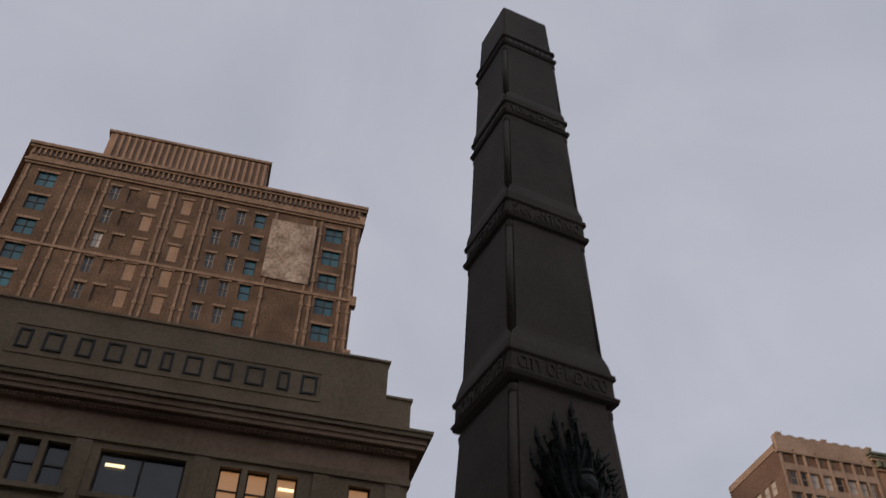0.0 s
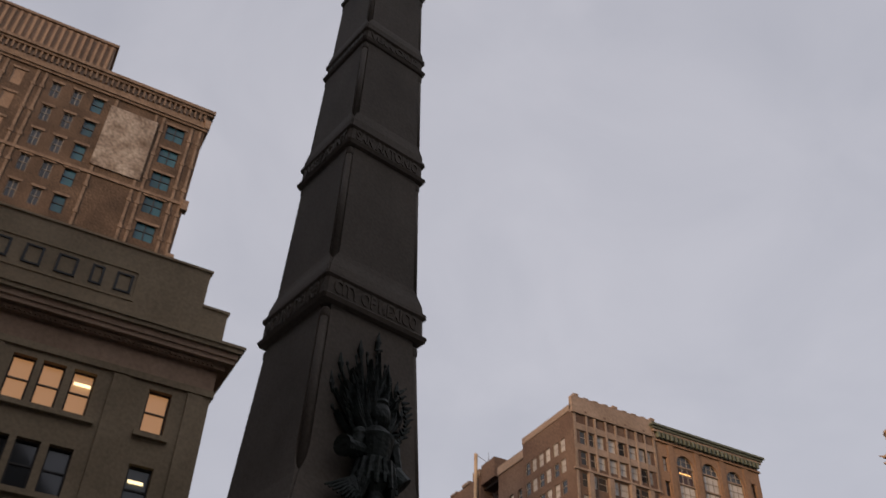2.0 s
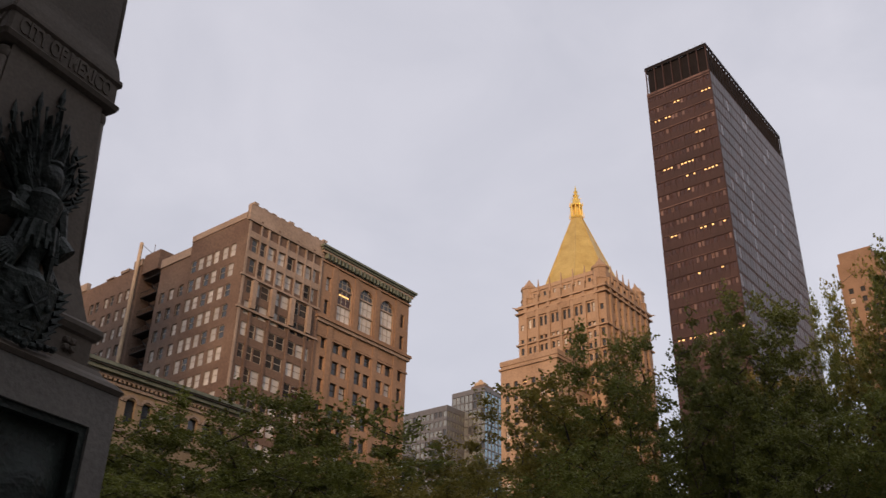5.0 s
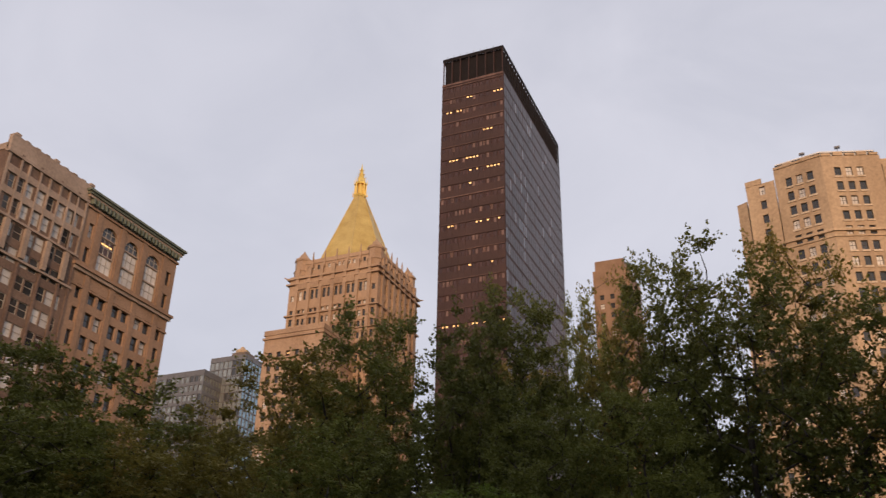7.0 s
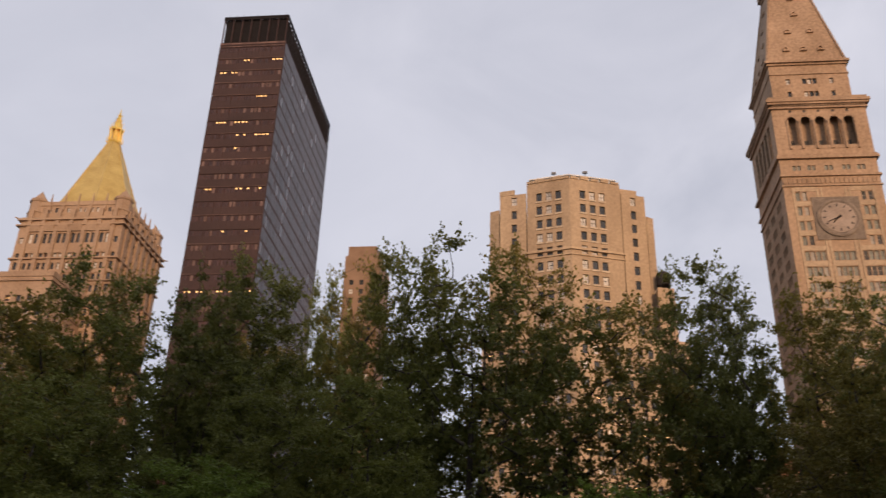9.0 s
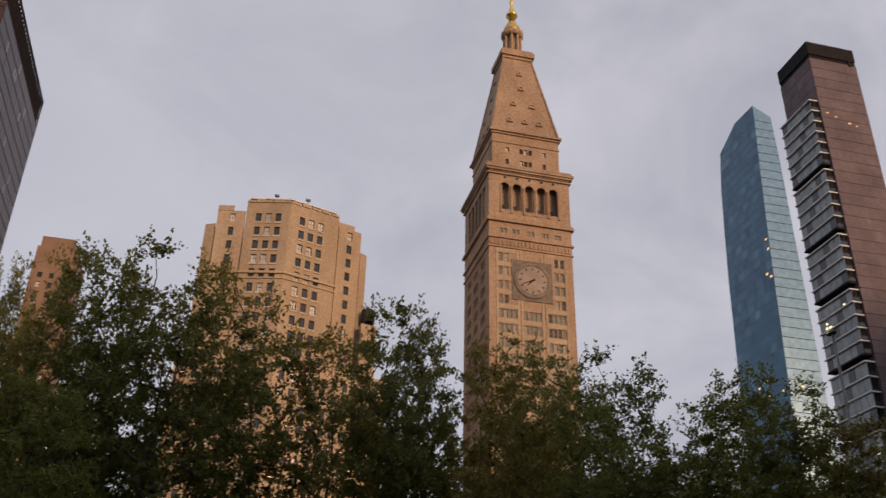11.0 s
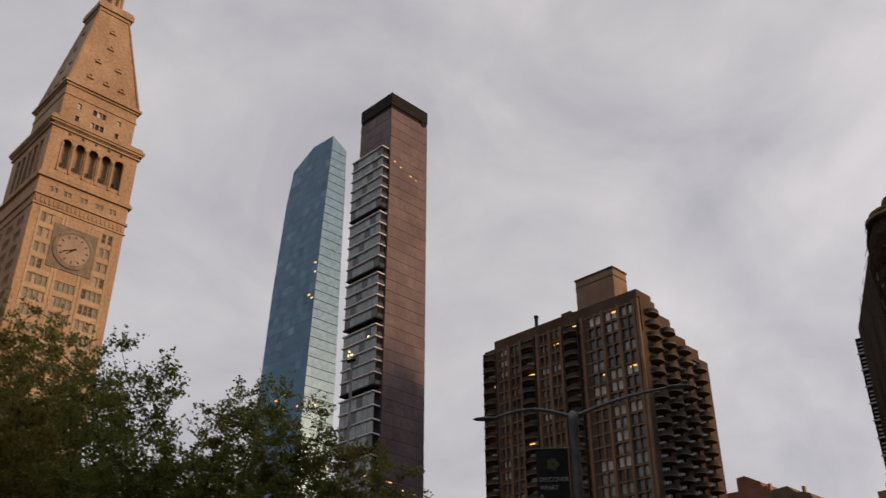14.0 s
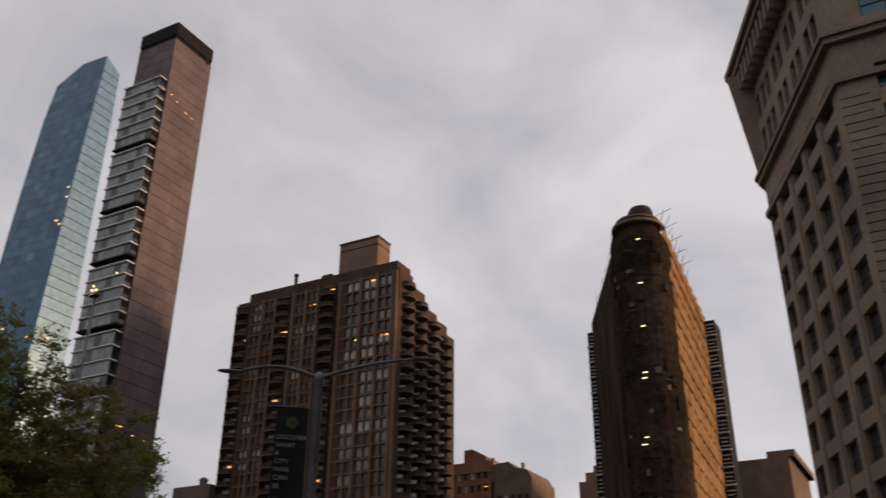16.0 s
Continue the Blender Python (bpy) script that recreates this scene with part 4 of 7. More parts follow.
for z in [zz for zz in zs if zz > 74] + [124.4]:
    for c in steps(3.2, 31.1, 6):
        bm = bmesh.new()
        bx(bm, X0 - 0.22, X0 + 0.1, Y1 - c - 1.55, Y1 - c + 1.55, z - 1.35, z - 0.25)
        bx(bm, X0 - 0.34, X0 - 0.2, Y1 - c - 0.35, Y1 - c + 0.35, z - 1.15, z - 0.4)
        part("spandrel", bm, M_nyl, th)
for c in steps(3.2, 31.1, 6):
    bm = bmesh.new()
    prism(bm, [(X0 - 0.5, Y1 - c - 1.7), (X0 + 0.1, Y1 - c - 1.7), (X0 + 0.1, Y1 - c + 1.7), (X0 - 0.5, Y1 - c + 1.7)], 130.6, 132.6, top=[(X0 - 0.9, Y1 - c - 1.7), (X0 + 0.1, Y1 - c - 1.7), (X0 + 0.1, Y1 - c + 1.7), (X0 - 0.9, Y1 - c + 1.7)])
    bmesh.ops.recalc_face_normals(bm, faces=bm.faces)
    part("corbel_table", bm, M_nyl, th)
bp2 = rect(222, 241.4, 136.2, 157.2)
opW = grid(steps(0.8, 20.2, 6), 1.5, floors(20, 3.9, 21), 2.3)
opS = grid(steps(0.8, 18.5, 5), 1.5, floors(20, 3.9, 21), 2.3)
walls(th, bp2, 0, 106, M_nyl, {3: opW, 0: opS}, rec=0.5, name="lower_wing_wall")
windows(th, bp2[3], bp2[0], opW, "hv", M_sash_dark, [(M_glass, 0.82), (M_blind_sheen, 0.16), (M_lit, 0.02)], rec=0.5, seed=33)
windows(th, bp2[0], bp2[1], opS, "hv", M_sash_dark, [(M_glass, 0.7), (M_blind_sheen, 0.3)], rec=0.5, seed=34)
for z0, z1, o in ((104.6, 105.2, 0.5), (106.0, 107.6, 0.25), (98, 98.4, 0.3)):
    ring(th, bp2, o, z0, z1, M_nyl, "string_course")

# ---- dark bronze glass slab ----
th = thing("bronze_glass_tower", "dark bronze-brown glass office slab with a louvred crown", "building", 216, 75)
X0, X1, Y0, Y1 = 189.8, 243.5, 66.25, 84.45
pts = rect(X0, X1, Y0, Y1)
NF = 40
FH = 159.6 / NF
opW, opS = [], []
for k in range(NF):
    for u in steps(0.25, 17.95, 18):
        opW.append((u - 0.40, u + 0.40, 1.2 + k * FH, 1.2 + k * FH + 1.55))
    for u in steps(0.25, 53.45, 30):
        opS.append((u - 0.76, u + 0.76, 0.6 + k * FH, 0.6 + k * FH + 3.1))
walls(th, pts, 0, 159.9, M_mad_frame, {3: opW}, rec=0.25)
rng = random.Random(41)
# storeys with lamps on: (storey, first bay, last bay)
LIT_RUNS = ((38, 15, 17), (38, 7, 8), (37, 1, 2), (37, 4, 5), (35, 12, 14), (33, 2, 4), (33, 7, 8), (33, 9, 10), (32, 8, 8), (32, 10, 10), (32, 13, 14), (32, 15, 16), (31, 8, 8), (28, 2, 3), (28, 10, 11), (28, 13, 13), (28, 16, 16), (25, 8, 8), (25, 14, 14), (21, 1, 2), (21, 4, 5), (21, 9, 10), (21, 12, 14), (21, 16, 17))
lit_bays = {(k, n) for k, a, b in LIT_RUNS for n in range(a, b + 1)}
for k in range(NF):
    for n in range(18):
        o = opW[k * 18 + n]
        pm = M_lit if (k, n) in lit_bays else M_blind_brown if rng.random() < (0.34 if k in (38, 37, 36, 34, 33, 31, 30, 29, 28, 26, 24, 21, 20, 17) else 0.06) else M_glass_brown
        windows(th, pts[3], pts[0], [o], "", M_mad_frame, [(pm, 1.0)], rec=0.2, seed=500 + k * 18 + n, name="curtain_pane")
    bm = bmesh.new()
    bx(bm, X0 - 0.07, X0 + 0.1, Y0 + 0.1, Y1 - 0.1, 0.9 + k * FH + 1.95, 0.9 + k * FH + (2.10 if k % 3 else 2.22))
    part("sill_strip", bm, M_mad_strip if k % 2 == 0 or k > 34 else M_mad_frame, th)
# south panes: grey tone and wavy dark streak paint reflections into the glass
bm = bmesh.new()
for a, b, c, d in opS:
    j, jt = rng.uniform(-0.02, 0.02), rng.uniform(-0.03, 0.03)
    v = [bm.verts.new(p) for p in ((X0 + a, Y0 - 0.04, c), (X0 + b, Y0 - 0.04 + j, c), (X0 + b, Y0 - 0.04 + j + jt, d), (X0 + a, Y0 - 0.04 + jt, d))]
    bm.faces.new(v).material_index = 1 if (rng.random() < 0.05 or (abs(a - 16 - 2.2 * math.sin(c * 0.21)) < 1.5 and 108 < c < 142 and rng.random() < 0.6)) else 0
tagged(part("south_curtain_panes", bm, [M_glass_grey, M_glass_brown], th, "bronze glass panes toned grey for mirrored sky, some darkened as reflections"), kind="stuff")
bm = bmesh.new()
bx(bm, X0 + 0.6, X1 - 0.6, Y0 + 0.6, Y1 - 0.6, 159.9, 168.2)
part("crown_core", bm, M_om_dark, th)
for a, b, c, d in ((X0, X1, Y0, Y0 + 0.25), (X0, X1, Y1 - 0.25, Y1), (X0, X0 + 0.25, Y0 + 0.26, Y1 - 0.26), (X1 - 0.25, X1, Y0 + 0.26, Y1 - 0.26)):
    bm = bmesh.new()
    bx(bm, a, b, c, d, 167.9, 169.0)
    part("crown_rim", bm, M_om_dark, th)
bm = bmesh.new()
bx(bm, X0 - 0.12, X0 + 0.1, Y0, Y1, 159.2, 159.85)
part("crown_sill", bm, M_mad_strip, th)
for i in range(8):
    y = Y0 + 0.3 + (Y1 - Y0 - 0.6) * i / 7
    bm = bmesh.new()
    bx(bm, X0 - 0.02, X0 + 0.35, y - 0.12, y + 0.12, 159.9, 168.0)
    part("crown_mullion", bm, M_mad_frame, th)
for i in range(31):
    x = X0 + 0.3 + (X1 - X0 - 0.6) * i / 30
    bm = bmesh.new()
    bx(bm, x - 0.12, x + 0.12, Y0 - 0.02, Y0 + 0.35, 159.9, 168.0)
    part("crown_mullion", bm, M_om_dark, th)
bm = bmesh.new()
for i in range(11):
    y = Y0 + 0.15 + (Y1 - Y0 - 0.3) * i / 10
    bx(bm, X0 - 0.05, X0, y - 0.06, y + 0.06, 0, 159.9)
for i in range(31):
    x = X0 + 0.15 + (X1 - X0 - 0.3) * i / 30
    bx(bm, x - 0.05, x + 0.05, Y0 - 0.05, Y0, 0, 159.9)
tagged(part("mullion", bm, M_mad_frame, th), kind="stuff")
for i in range(9):
    bm = bmesh.new()
    tube(bm, (X0 + 0.4, Y0 + 1 + i * 2.0, 168.9), (X0 + 0.4, Y0 + 1 + i * 2.0, 170.0), 0.05, 0.04, 4)
    part("roof_rod", bm, M_steel, th)

# ---- far orange block between the crowns ----
th = thing("far_tan_tower", "far orange-tan brick tower block above the trees", "building", 300, 62)
pts = rect(292, 312, 55.8, 68.8)
opw = grid(steps(1, 12, 3), 1.5, floors(60, 3.5, 22), 1.9)
walls(th, pts, 0, 145, M_tan_brick, {3: opw})
windows(th, pts[3], pts[0], opw, "h", seed=3)
walls(th, rect(292.5, 306, 57.6, 68.0), 145, 149, M_tan_brick, name="bulkhead_wall")

# ---- stepped cream tower ----
th = thing("stepped_cream_tower", "cream limestone tower with stepped angled faces and set-backs", "building", 245, -10)
core = [(255, 2.4), (229.4, 2.4), (226.2, -9.7), (231.0, -24.2), (255, -24.2)]
zs = floors(60, 4.38, 17)
oL = grid([12.55 / 2 + d for d in (-2.7, 0.1, 2.9)], 1.65, zs, 2.6)
oR = grid([15.25 / 2 + d for d in (-3.8, -0.9, 2.0)], 1.65, zs, 2.6)
walls(th, core, 0, 136.2, M_mln, {1: oL, 2: oR}, rec=0.5)
windows(th, core[1], core[2], oL, "hv", M_sash_dark, [(M_glass, 0.8), (M_blind_sheen, 0.2)], rec=0.5, seed=51)
windows(th, core[2], core[3], oR, "hv", M_sash_dark, [(M_glass, 0.75), (M_blind_sheen, 0.25)], rec=0.5, seed=52)
for i in (1, 2):
    p, q = Vector(core[i]), Vector(core[i + 1])
    n = 5
    for k in range(n):
        c = p.lerp(q, (k + 0.5) / n)
        d = (q - p).normalized()
        bm = bmesh.new()
        bx(bm, -1.2, 1.2, -0.25, 0.6, 136.2, 137.3 if k % 2 else 136.9)
        part("parapet_block", bm, M_mln, th, m=pose(c.x, c.y, 0, 0, 0, math.degrees(math.atan2(d.y, d.x))))
for i, cols3, ln in ((1, (-2.7, 0.1, 2.9), 12.55), (2, (-3.8, -0.9, 2.0), 15.25)):
    p, q = Vector(core[i]), Vector(core[i + 1])
    d = (q - p).normalized()
    for z in zs:
        for cc in cols3:
            o = p + d * (ln / 2 + cc)
            bm = bmesh.new()
            bx(bm, -1.05, 1.05, -0.22, 0.1, z - 0.62, z - 0.08)
            part("sill_panel", bm, M_pale_stone, th, m=pose(o.x, o.y, 0, 0, 0, math.degrees(math.atan2(d.y, d.x))))
wl = [(257, 10.2), (231.6, 10.2), (229.9, 2.6), (257, 2.6)]
wr = [(257, -24.4), (231.3, -24.4), (233.6, -31.3), (257, -31.3)]
o1 = grid([4.2], 1.55, zs, 2.6)
o2 = grid([3.6], 1.55, zs, 2.6)
walls(th, wl, 0, 133.6, M_mln, {1: o1}, rec=0.5, name="wing_wall")
walls(th, wr, 0, 133.6, M_mln, {1: o2}, rec=0.5, name="wing_wall")
windows(th, wl[1], wl[2], o1, "hv", rec=0.5, seed=53)
windows(th, wr[1], wr[2], o2, "hv", rec=0.5, seed=54)
ring(th, [(257, 10.2), (231.6, 10.2), (230.6, 6.0), (257, 6.0)], 0.1, 133.6, 135.2, M_mln, "parapet")
ring(th, [(257, -24.4), (231.6, -24.4), (233, -29.0), (257, -29.0)], 0.1, 133.6, 135.2, M_mln, "parapet")
walls(th, [(259, 13.2), (233.6, 13.2), (232.2, 10.4), (259, 10.4)], 0, 129.6, M_mln, name="wing_wall")
walls(th, [(259, -31.5), (234.2, -31.5), (235.6, -33.6), (259, -33.6)], 0, 127.5, M_mln, name="wing_wall")
walls(th, [(262, -33.8), (236.0, -33.8), (237.0, -36.0), (262, -36.0)], 0, 108.5, M_mln, name="wing_wall")
for pl, z in ((core, 113.6),):
    ring(th, pl, 0.45, z, z + 0.7, M_mln, "string_course")
    ring(th, pl, 0.3, z - 1.6, z - 1.2, M_mln, "string_course")
bm = bmesh.new()
prism(bm, [(254, 1.4), (231.5, 1.4), (229, -9.7), (233, -23), (254, -23)], 136.2, 138.6)
part("roof_deck", bm, M_white_metal, th)
bm = bmesh.new()
prism(bm, [(254, 1.8), (231.1, 1.8), (228.4, -9.7), (232.7, -23.4), (254, -23.4)], 138.6, 138.95)
part("roof_flashing", bm, M_banner_text, th, "pale metal roof flashing")
for y in (-5.5, -14.5):
    bm = bmesh.new()
    tube(bm, (230, y, 138), (230, y, 140.2), 0.1, 0.1, 5)
    bx(bm, 229.6, 230.4, y - 0.7, y + 0.7, 139.9, 140.4)
    part("roof_lamp", bm, M_steel, th)
base = [(262, 15), (230.5, 15), (223, -9.7), (231.5, -40), (262, -40)]
oL = grid(steps(1, 24.8, 8), 1.5, floors(12, 4.4, 17), 2.5)
oR = grid(steps(1, 30.5, 10), 1.5, floors(12, 4.4, 17), 2.5)
walls(th, base, 0, 88, M_mln, {1: oL, 2: oR}, rec=0.5, name="base_wall")
windows(th, base[1], base[2], oL, "hv", rec=0.5, seed=55, panes=[(M_glass, 0.62), (M_blind_sheen, 0.2), (M_lit, 0.18)])
windows(th, base[2], base[3], oR, "hv", rec=0.5, seed=56, panes=[(M_glass, 0.62), (M_blind_sheen, 0.2), (M_lit, 0.18)])
walls(th, [(262, -32.6), (230.4, -32.6), (231.6, -37.2), (262, -37.2)], 0, 103.6, M_mln, name="wing_wall")
th = thing("roof_water_tank", "dark rooftop water tank on a steel frame", "water tank", 233.4, -34.8, 103.6)
bm = bmesh.new()
for dx in (-1.2, 1.2):
    for dy in (-1.2, 1.2):
        tube(bm, (233.4 + dx, -34.8 + dy, 103.6), (233.4 + dx, -34.8 + dy, 105.2), 0.2, 0.2, 5)
part("frame", bm, M_mg_dark, th)
bm = bmesh.new()
lathe(bm, [(1.9, 105.2), (1.9, 108.8), (0.2, 109.9)], 12, 233.4, -34.8)
part("tank", bm, M_mg_dark, th)

# ---- clock tower ----
th = thing("clock_tower", "tan stone clock tower with arcaded loggia and gilded cupola", "clock tower", 212, -72)
X0, X1, Y0, Y1 = 200.0, 224.0, -83.6, -60.4
CX, CY = 212.0, -72.0
pts = rect(X0, X1, Y0, Y1)
zs = floors(20, 4.02, 24)
grp = (5.0, 11.6, 18.2)
op = []
for z in zs:
    for g in grp:
        if g == 11.6 and 100 < z < 113:
            continue
        beside = 100 < z < 113
        if beside:
            g = 3.9 if g < 11 else 19.3
        for d in ((-0.8, 0.8) if beside else (-1.86, -0.62, 0.62, 1.86)):
            op.append((g + d - 0.5, g + d + 0.5, z, z + 2.4))
loggia = [(c - 1.25, c + 1.25, 127.2, 137.2) for c in (4.6, 8.1, 11.6, 15.1, 18.6)]
frz = [(c - 0.4, c + 0.4, 121.0, 122.4) for c in (3.4, 4.5, 6.9, 8.0, 11.0, 12.2, 15.2, 16.3, 18.7, 19.8)]
attic = [(c - 0.35, c + 0.35, 138.2, 138.95) for c in (4.6, 8.1, 11.6, 15.1, 18.6)]
opn = [(g + d - 0.55, g + d + 0.55, z, z + 2.3) for z in zs for g in grp for d in (-1.35, 0, 1.35)]
walls(th, pts, 0, 141.0, M_met, {3: op + loggia + frz + attic, 2: opn + [(a + 0.4, b + 0.4, c, d) for a, b, c, d in loggia]}, rec=0.9)
windows(th, pts[3], pts[0], op, "h", M_sash_light, [(M_dull_glass, 0.75), (M_sash_dark, 0.12), (M_sash_light, 0.13)], rec=0.35, seed=61)
windows(th, pts[3], pts[0], frz, "", M_sash_dark, [(M_dull_glass, 1.0)], rec=0.3, seed=64)
windows(th, pts[3], pts[0], attic, "", M_sash_dark, [(M_glass, 1.0)], rec=0.3, seed=65)
windows(th, pts[2], pts[3], [o for o in opn if o[2] > 60], "h", M_sash_dark, [(M_glass, 0.9), (M_blind_sheen, 0.1)], rec=0.5, seed=62)
bm = bmesh.new()
for y in (Y1 - 0.0,):
    for c in [o[0] + 1.25 for o in loggia]:
        n = 8
        for i in range(n):
            a0, a1 = math.pi * i / n, math.pi * (i + 1) / n
            yy = [Y1 - c - 1.26 * math.cos(a) for a in (a0, a1)]
            zz = [135.6 + 1.3 * math.sin(a) for a in (a0, a1)]
            v = [bm.verts.new((X0 + 0.03, b, z)) for b, z in ((yy[0], zz[0]), (yy[0], 137.25), (yy[1], 137.25), (yy[1], zz[1]))]
            bm.faces.new(v)
tagged(part("loggia_arch", bm, M_met, th), kind="stuff")
for c in [o[0] + 1.25 for o in loggia]:
    bm = bmesh.new()
    bx(bm, X0 + 2.3, X0 + 2.5, Y1 - c - 1.75, Y1 - c + 1.75, 126, 138)
    part("loggia_back_wall", bm, M_met, th)
    bm = bmesh.new()
    bx(bm, X0 - 0.05, X0 + 0.35, Y1 - c - 1.25, Y1 - c + 1.25, 127.2, 128.3)
    part("balustrade", bm, M_met, th)
    bm = bmesh.new()
    bx(bm, X0 + 2.2, X0 + 2.29, Y1 - c - 0.45, Y1 - c + 0.45, 129.2, 131)
    part("loggia_door", bm, M_sash_dark, th)
for a, b in ((3.2, 3.5), (6.2, 6.5), (9.7, 10.0), (13.2, 13.5), (16.7, 17.0), (19.7, 20.0)):
    bm = bmesh.new()
    lathe(bm, [(0.35, 127.2), (0.28, 127.6), (0.25, 134.6), (0.4, 135.2), (0.4, 135.6)], 8, X0 - 0.1, Y1 - (a + b) / 2)
    part("column", bm, M_met, th)
for z0, z1, o in ((124.2, 124.9, 0.7), (124.9, 125.5, 0.4), (119.2, 119.7, 0.45), (116.4, 116.8, 0.3), (139.2, 139.7, 0.5), (140.3, 140.9, 0.9), (140.9, 141.7, 1.2), (141.7, 142.6, 0.7)):
    ring(th, pts, o, z0, z1, M_met)
dentils(th, pts[3], pts[0], 139.75, 140.25, 0.62, 0.7, 0.3, M_met)
dentils(th, pts[3], pts[0], 117.2, 118.6, 0.25, 1.1, 0.55, M_met)
dentils(th, pts[2], pts[3], 139.75, 140.25, 0.62, 0.7, 0.3, M_met)
for g in grp:
    bm = bmesh.new()
    for s in (-1, 1):
        y = Y1 - g + s * 2.85
        bx(bm, X0 - 0.15, X0 + 0.1, y - 0.25, y + 0.25, 20, 116)
    part("pier", bm, M_mln, th)
for z in zs:
    for g in grp:
        if g == 11.6 and 96 < z < 113:
            continue
        bm = bmesh.new()
        bx(bm, X0 - 0.08, X0 + 0.1, Y1 - g - 2.58, Y1 - g + 2.58, z + 2.6, z + 3.8)
        part("spandrel", bm, M_mln, th)
# clock face
clock = tagged(new("clock_dial"), "")
BASE[clock] = Matrix()
put(clock, th, Matrix.Translation((X0, CY, 107.5)) @ pose(0, 0, 0, 0, -90, 0))
K = BASE[clock] @ Matrix.Diagonal((1.18, 1.18, 1.0, 1.0))
bm = bmesh.new()
bx(bm, -4.9, 4.9, -4.7, 4.7, -0.1, 0.22)
part("surround", bm, M_dial, clock, m=K)
bm = bmesh.new()
lathe(bm, [(4.3, 0.2), (4.3, 0.5), (3.9, 0.62), (3.5, 0.5), (3.5, 0.4)], 40)
part("bezel", bm, M_dial, clock, m=K)
bm = bmesh.new()
lathe(bm, [(3.45, 0.3), (3.45, 0.55)], 40)
part("dial_plate", bm, M_stone_225, clock, "weathered brown-grey dial plate", m=K)
for i in range(12):
    bm = bmesh.new()
    bx(bm, -0.13, 0.13, 2.55, 3.1, 0.55, 0.62)
    part("hour_mark", bm, M_mg_dark, clock, m=K @ pose(0, 0, 0, 0, 0, 30 * i))
for ang, ln, w in ((24, 2.5, 0.13), (46, 1.8, 0.18)):
    bm = bmesh.new()
    prism(bm, [(-w, -0.6), (w, -0.6), (w * 0.4, ln), (-w * 0.4, ln)], 0.68, 0.8)
    part("clock_pointer", bm, M_om_dark, clock, "dark clock pointer", m=K @ pose(0, 0, 0, 0, 0, ang))
# upper block, pyramid, lantern
up = rect(X0 + 2.2, X1 - 2.2, Y0 + 1.7, Y1 - 1.7)
o = [(c - 0.5, c + 0.5, z, z + 1.7) for z in (144.6, 148.6) for c in (4.4, 8.6, 9.9, 11.2, 15.4)]
walls(th, up, 141.7, 154.6, M_met, {3: o}, rec=0.5, name="upper_wall")
windows(th, up[3], up[0], o, "h", rec=0.5, seed=63)
for z0, z1, e in ((154.6, 155.2, 0.4), (155.2, 155.9, 0.9), (151.6, 152.0, 0.25)):
    ring(th, up, e, z0, z1, M_met)
bm = bmesh.new()
prism(bm, offset(up, 0.2), 155.9, 188.5, top=rect(CX - 4.3, CX + 4.3, CY - 4.3, CY + 4.3))
part("pyramid_roof", bm, M_met, th, "steep tan stone pyramid roof")
for z, n in ((160.5, 3), (167.5, 2), (174.5, 1), (181, 1)):
    hw = 10.1 - (z - 155.9) * (5.8 / 32.6)
    for side in range(2):
        for k in range(n):
            c = (k - (n - 1) / 2) * (hw * 1.45 / max(n, 2))
            bm = bmesh.new()
            lathe(bm, [(0.85, -0.25), (0.85, 0.2), (0.5, 0.3), (0.45, 0.0)], 10)
            bx(bm, -0.9, 0.9, -1.0, -0.7, -0.2, 0.45)
            mm = Matrix.Translation((CX - hw, CY + c, z)) @ pose(0, 0, 0, 0, -80, 0) @ pose(0, 0, 0, 0, 0, -90) if side == 0 else Matrix.Translation((CX + c, CY + hw * 0.985, z)) @ pose(0, 0, 0, -80, 0, 0) @ pose(0, 0, 0, 0, 0, 180)
            part("dormer_window", bm, [M_met], th, m=mm)
bm = bmesh.new()
for sx in (-1, 1):
    for sy in (-1, 1):
        tube(bm, (CX + sx * 10, CY + sy * 10, 156), (CX + sx * 4.3, CY + sy * 4.3, 188.5), 0.4, 0.35, 5)
tagged(part("roof_ridge", bm, M_met, th), kind="stuff")
gal = rect(CX - 4.6, CX + 4.6, CY - 4.6, CY + 4.6)
for z0, z1, e in ((187.6, 188.6, 0.2), (188.6, 190.4, 0.75), (190.4, 191.2, 0.4)):
    ring(th, gal, e, z0, z1, M_met, "gallery")
bm = bmesh.new()
lathe(bm, [(3.0, 191), (3.0, 193)], 12, CX, CY)
lathe(bm, [(1.7, 193), (1.7, 200)], 12, CX, CY)
part("lantern_core", bm, M_met, th)
for i in range(8):
    a = math.tau * (i + 0.5) / 8
    bm = bmesh.new()
    tube(bm, (CX + 2.6 * math.cos(a), CY + 2.6 * math.sin(a), 193), (CX + 2.6 * math.cos(a), CY + 2.6 * math.sin(a), 200), 0.42, 0.4, 6)
    part("lantern_column", bm, M_met, th)
bm = bmesh.new()
lathe(bm, [(3.1, 199.8), (3.6, 200.4), (3.6, 201.4), (3.0, 201.8)], 12, CX, CY)
part("lantern_cornice", bm, M_met, th)
bm = bmesh.new()
lathe(bm, [(3.0, 201.6), (2.7, 203.2), (1.9, 205.2), (1.3, 206.4)], 12, CX, CY)
for i in range(8):
    a = math.tau * (i + 0.5) / 8
    tube(bm, (CX + 3.3 * math.cos(a), CY + 3.3 * math.sin(a), 201.6), (CX + 3.3 * math.cos(a), CY + 3.3 * math.sin(a), 203.4), 0.2, 0.05, 5)
part("gilded_cupola", bm, M_gold, th, "gilded cupola", smooth=True)
bm = bmesh.new()
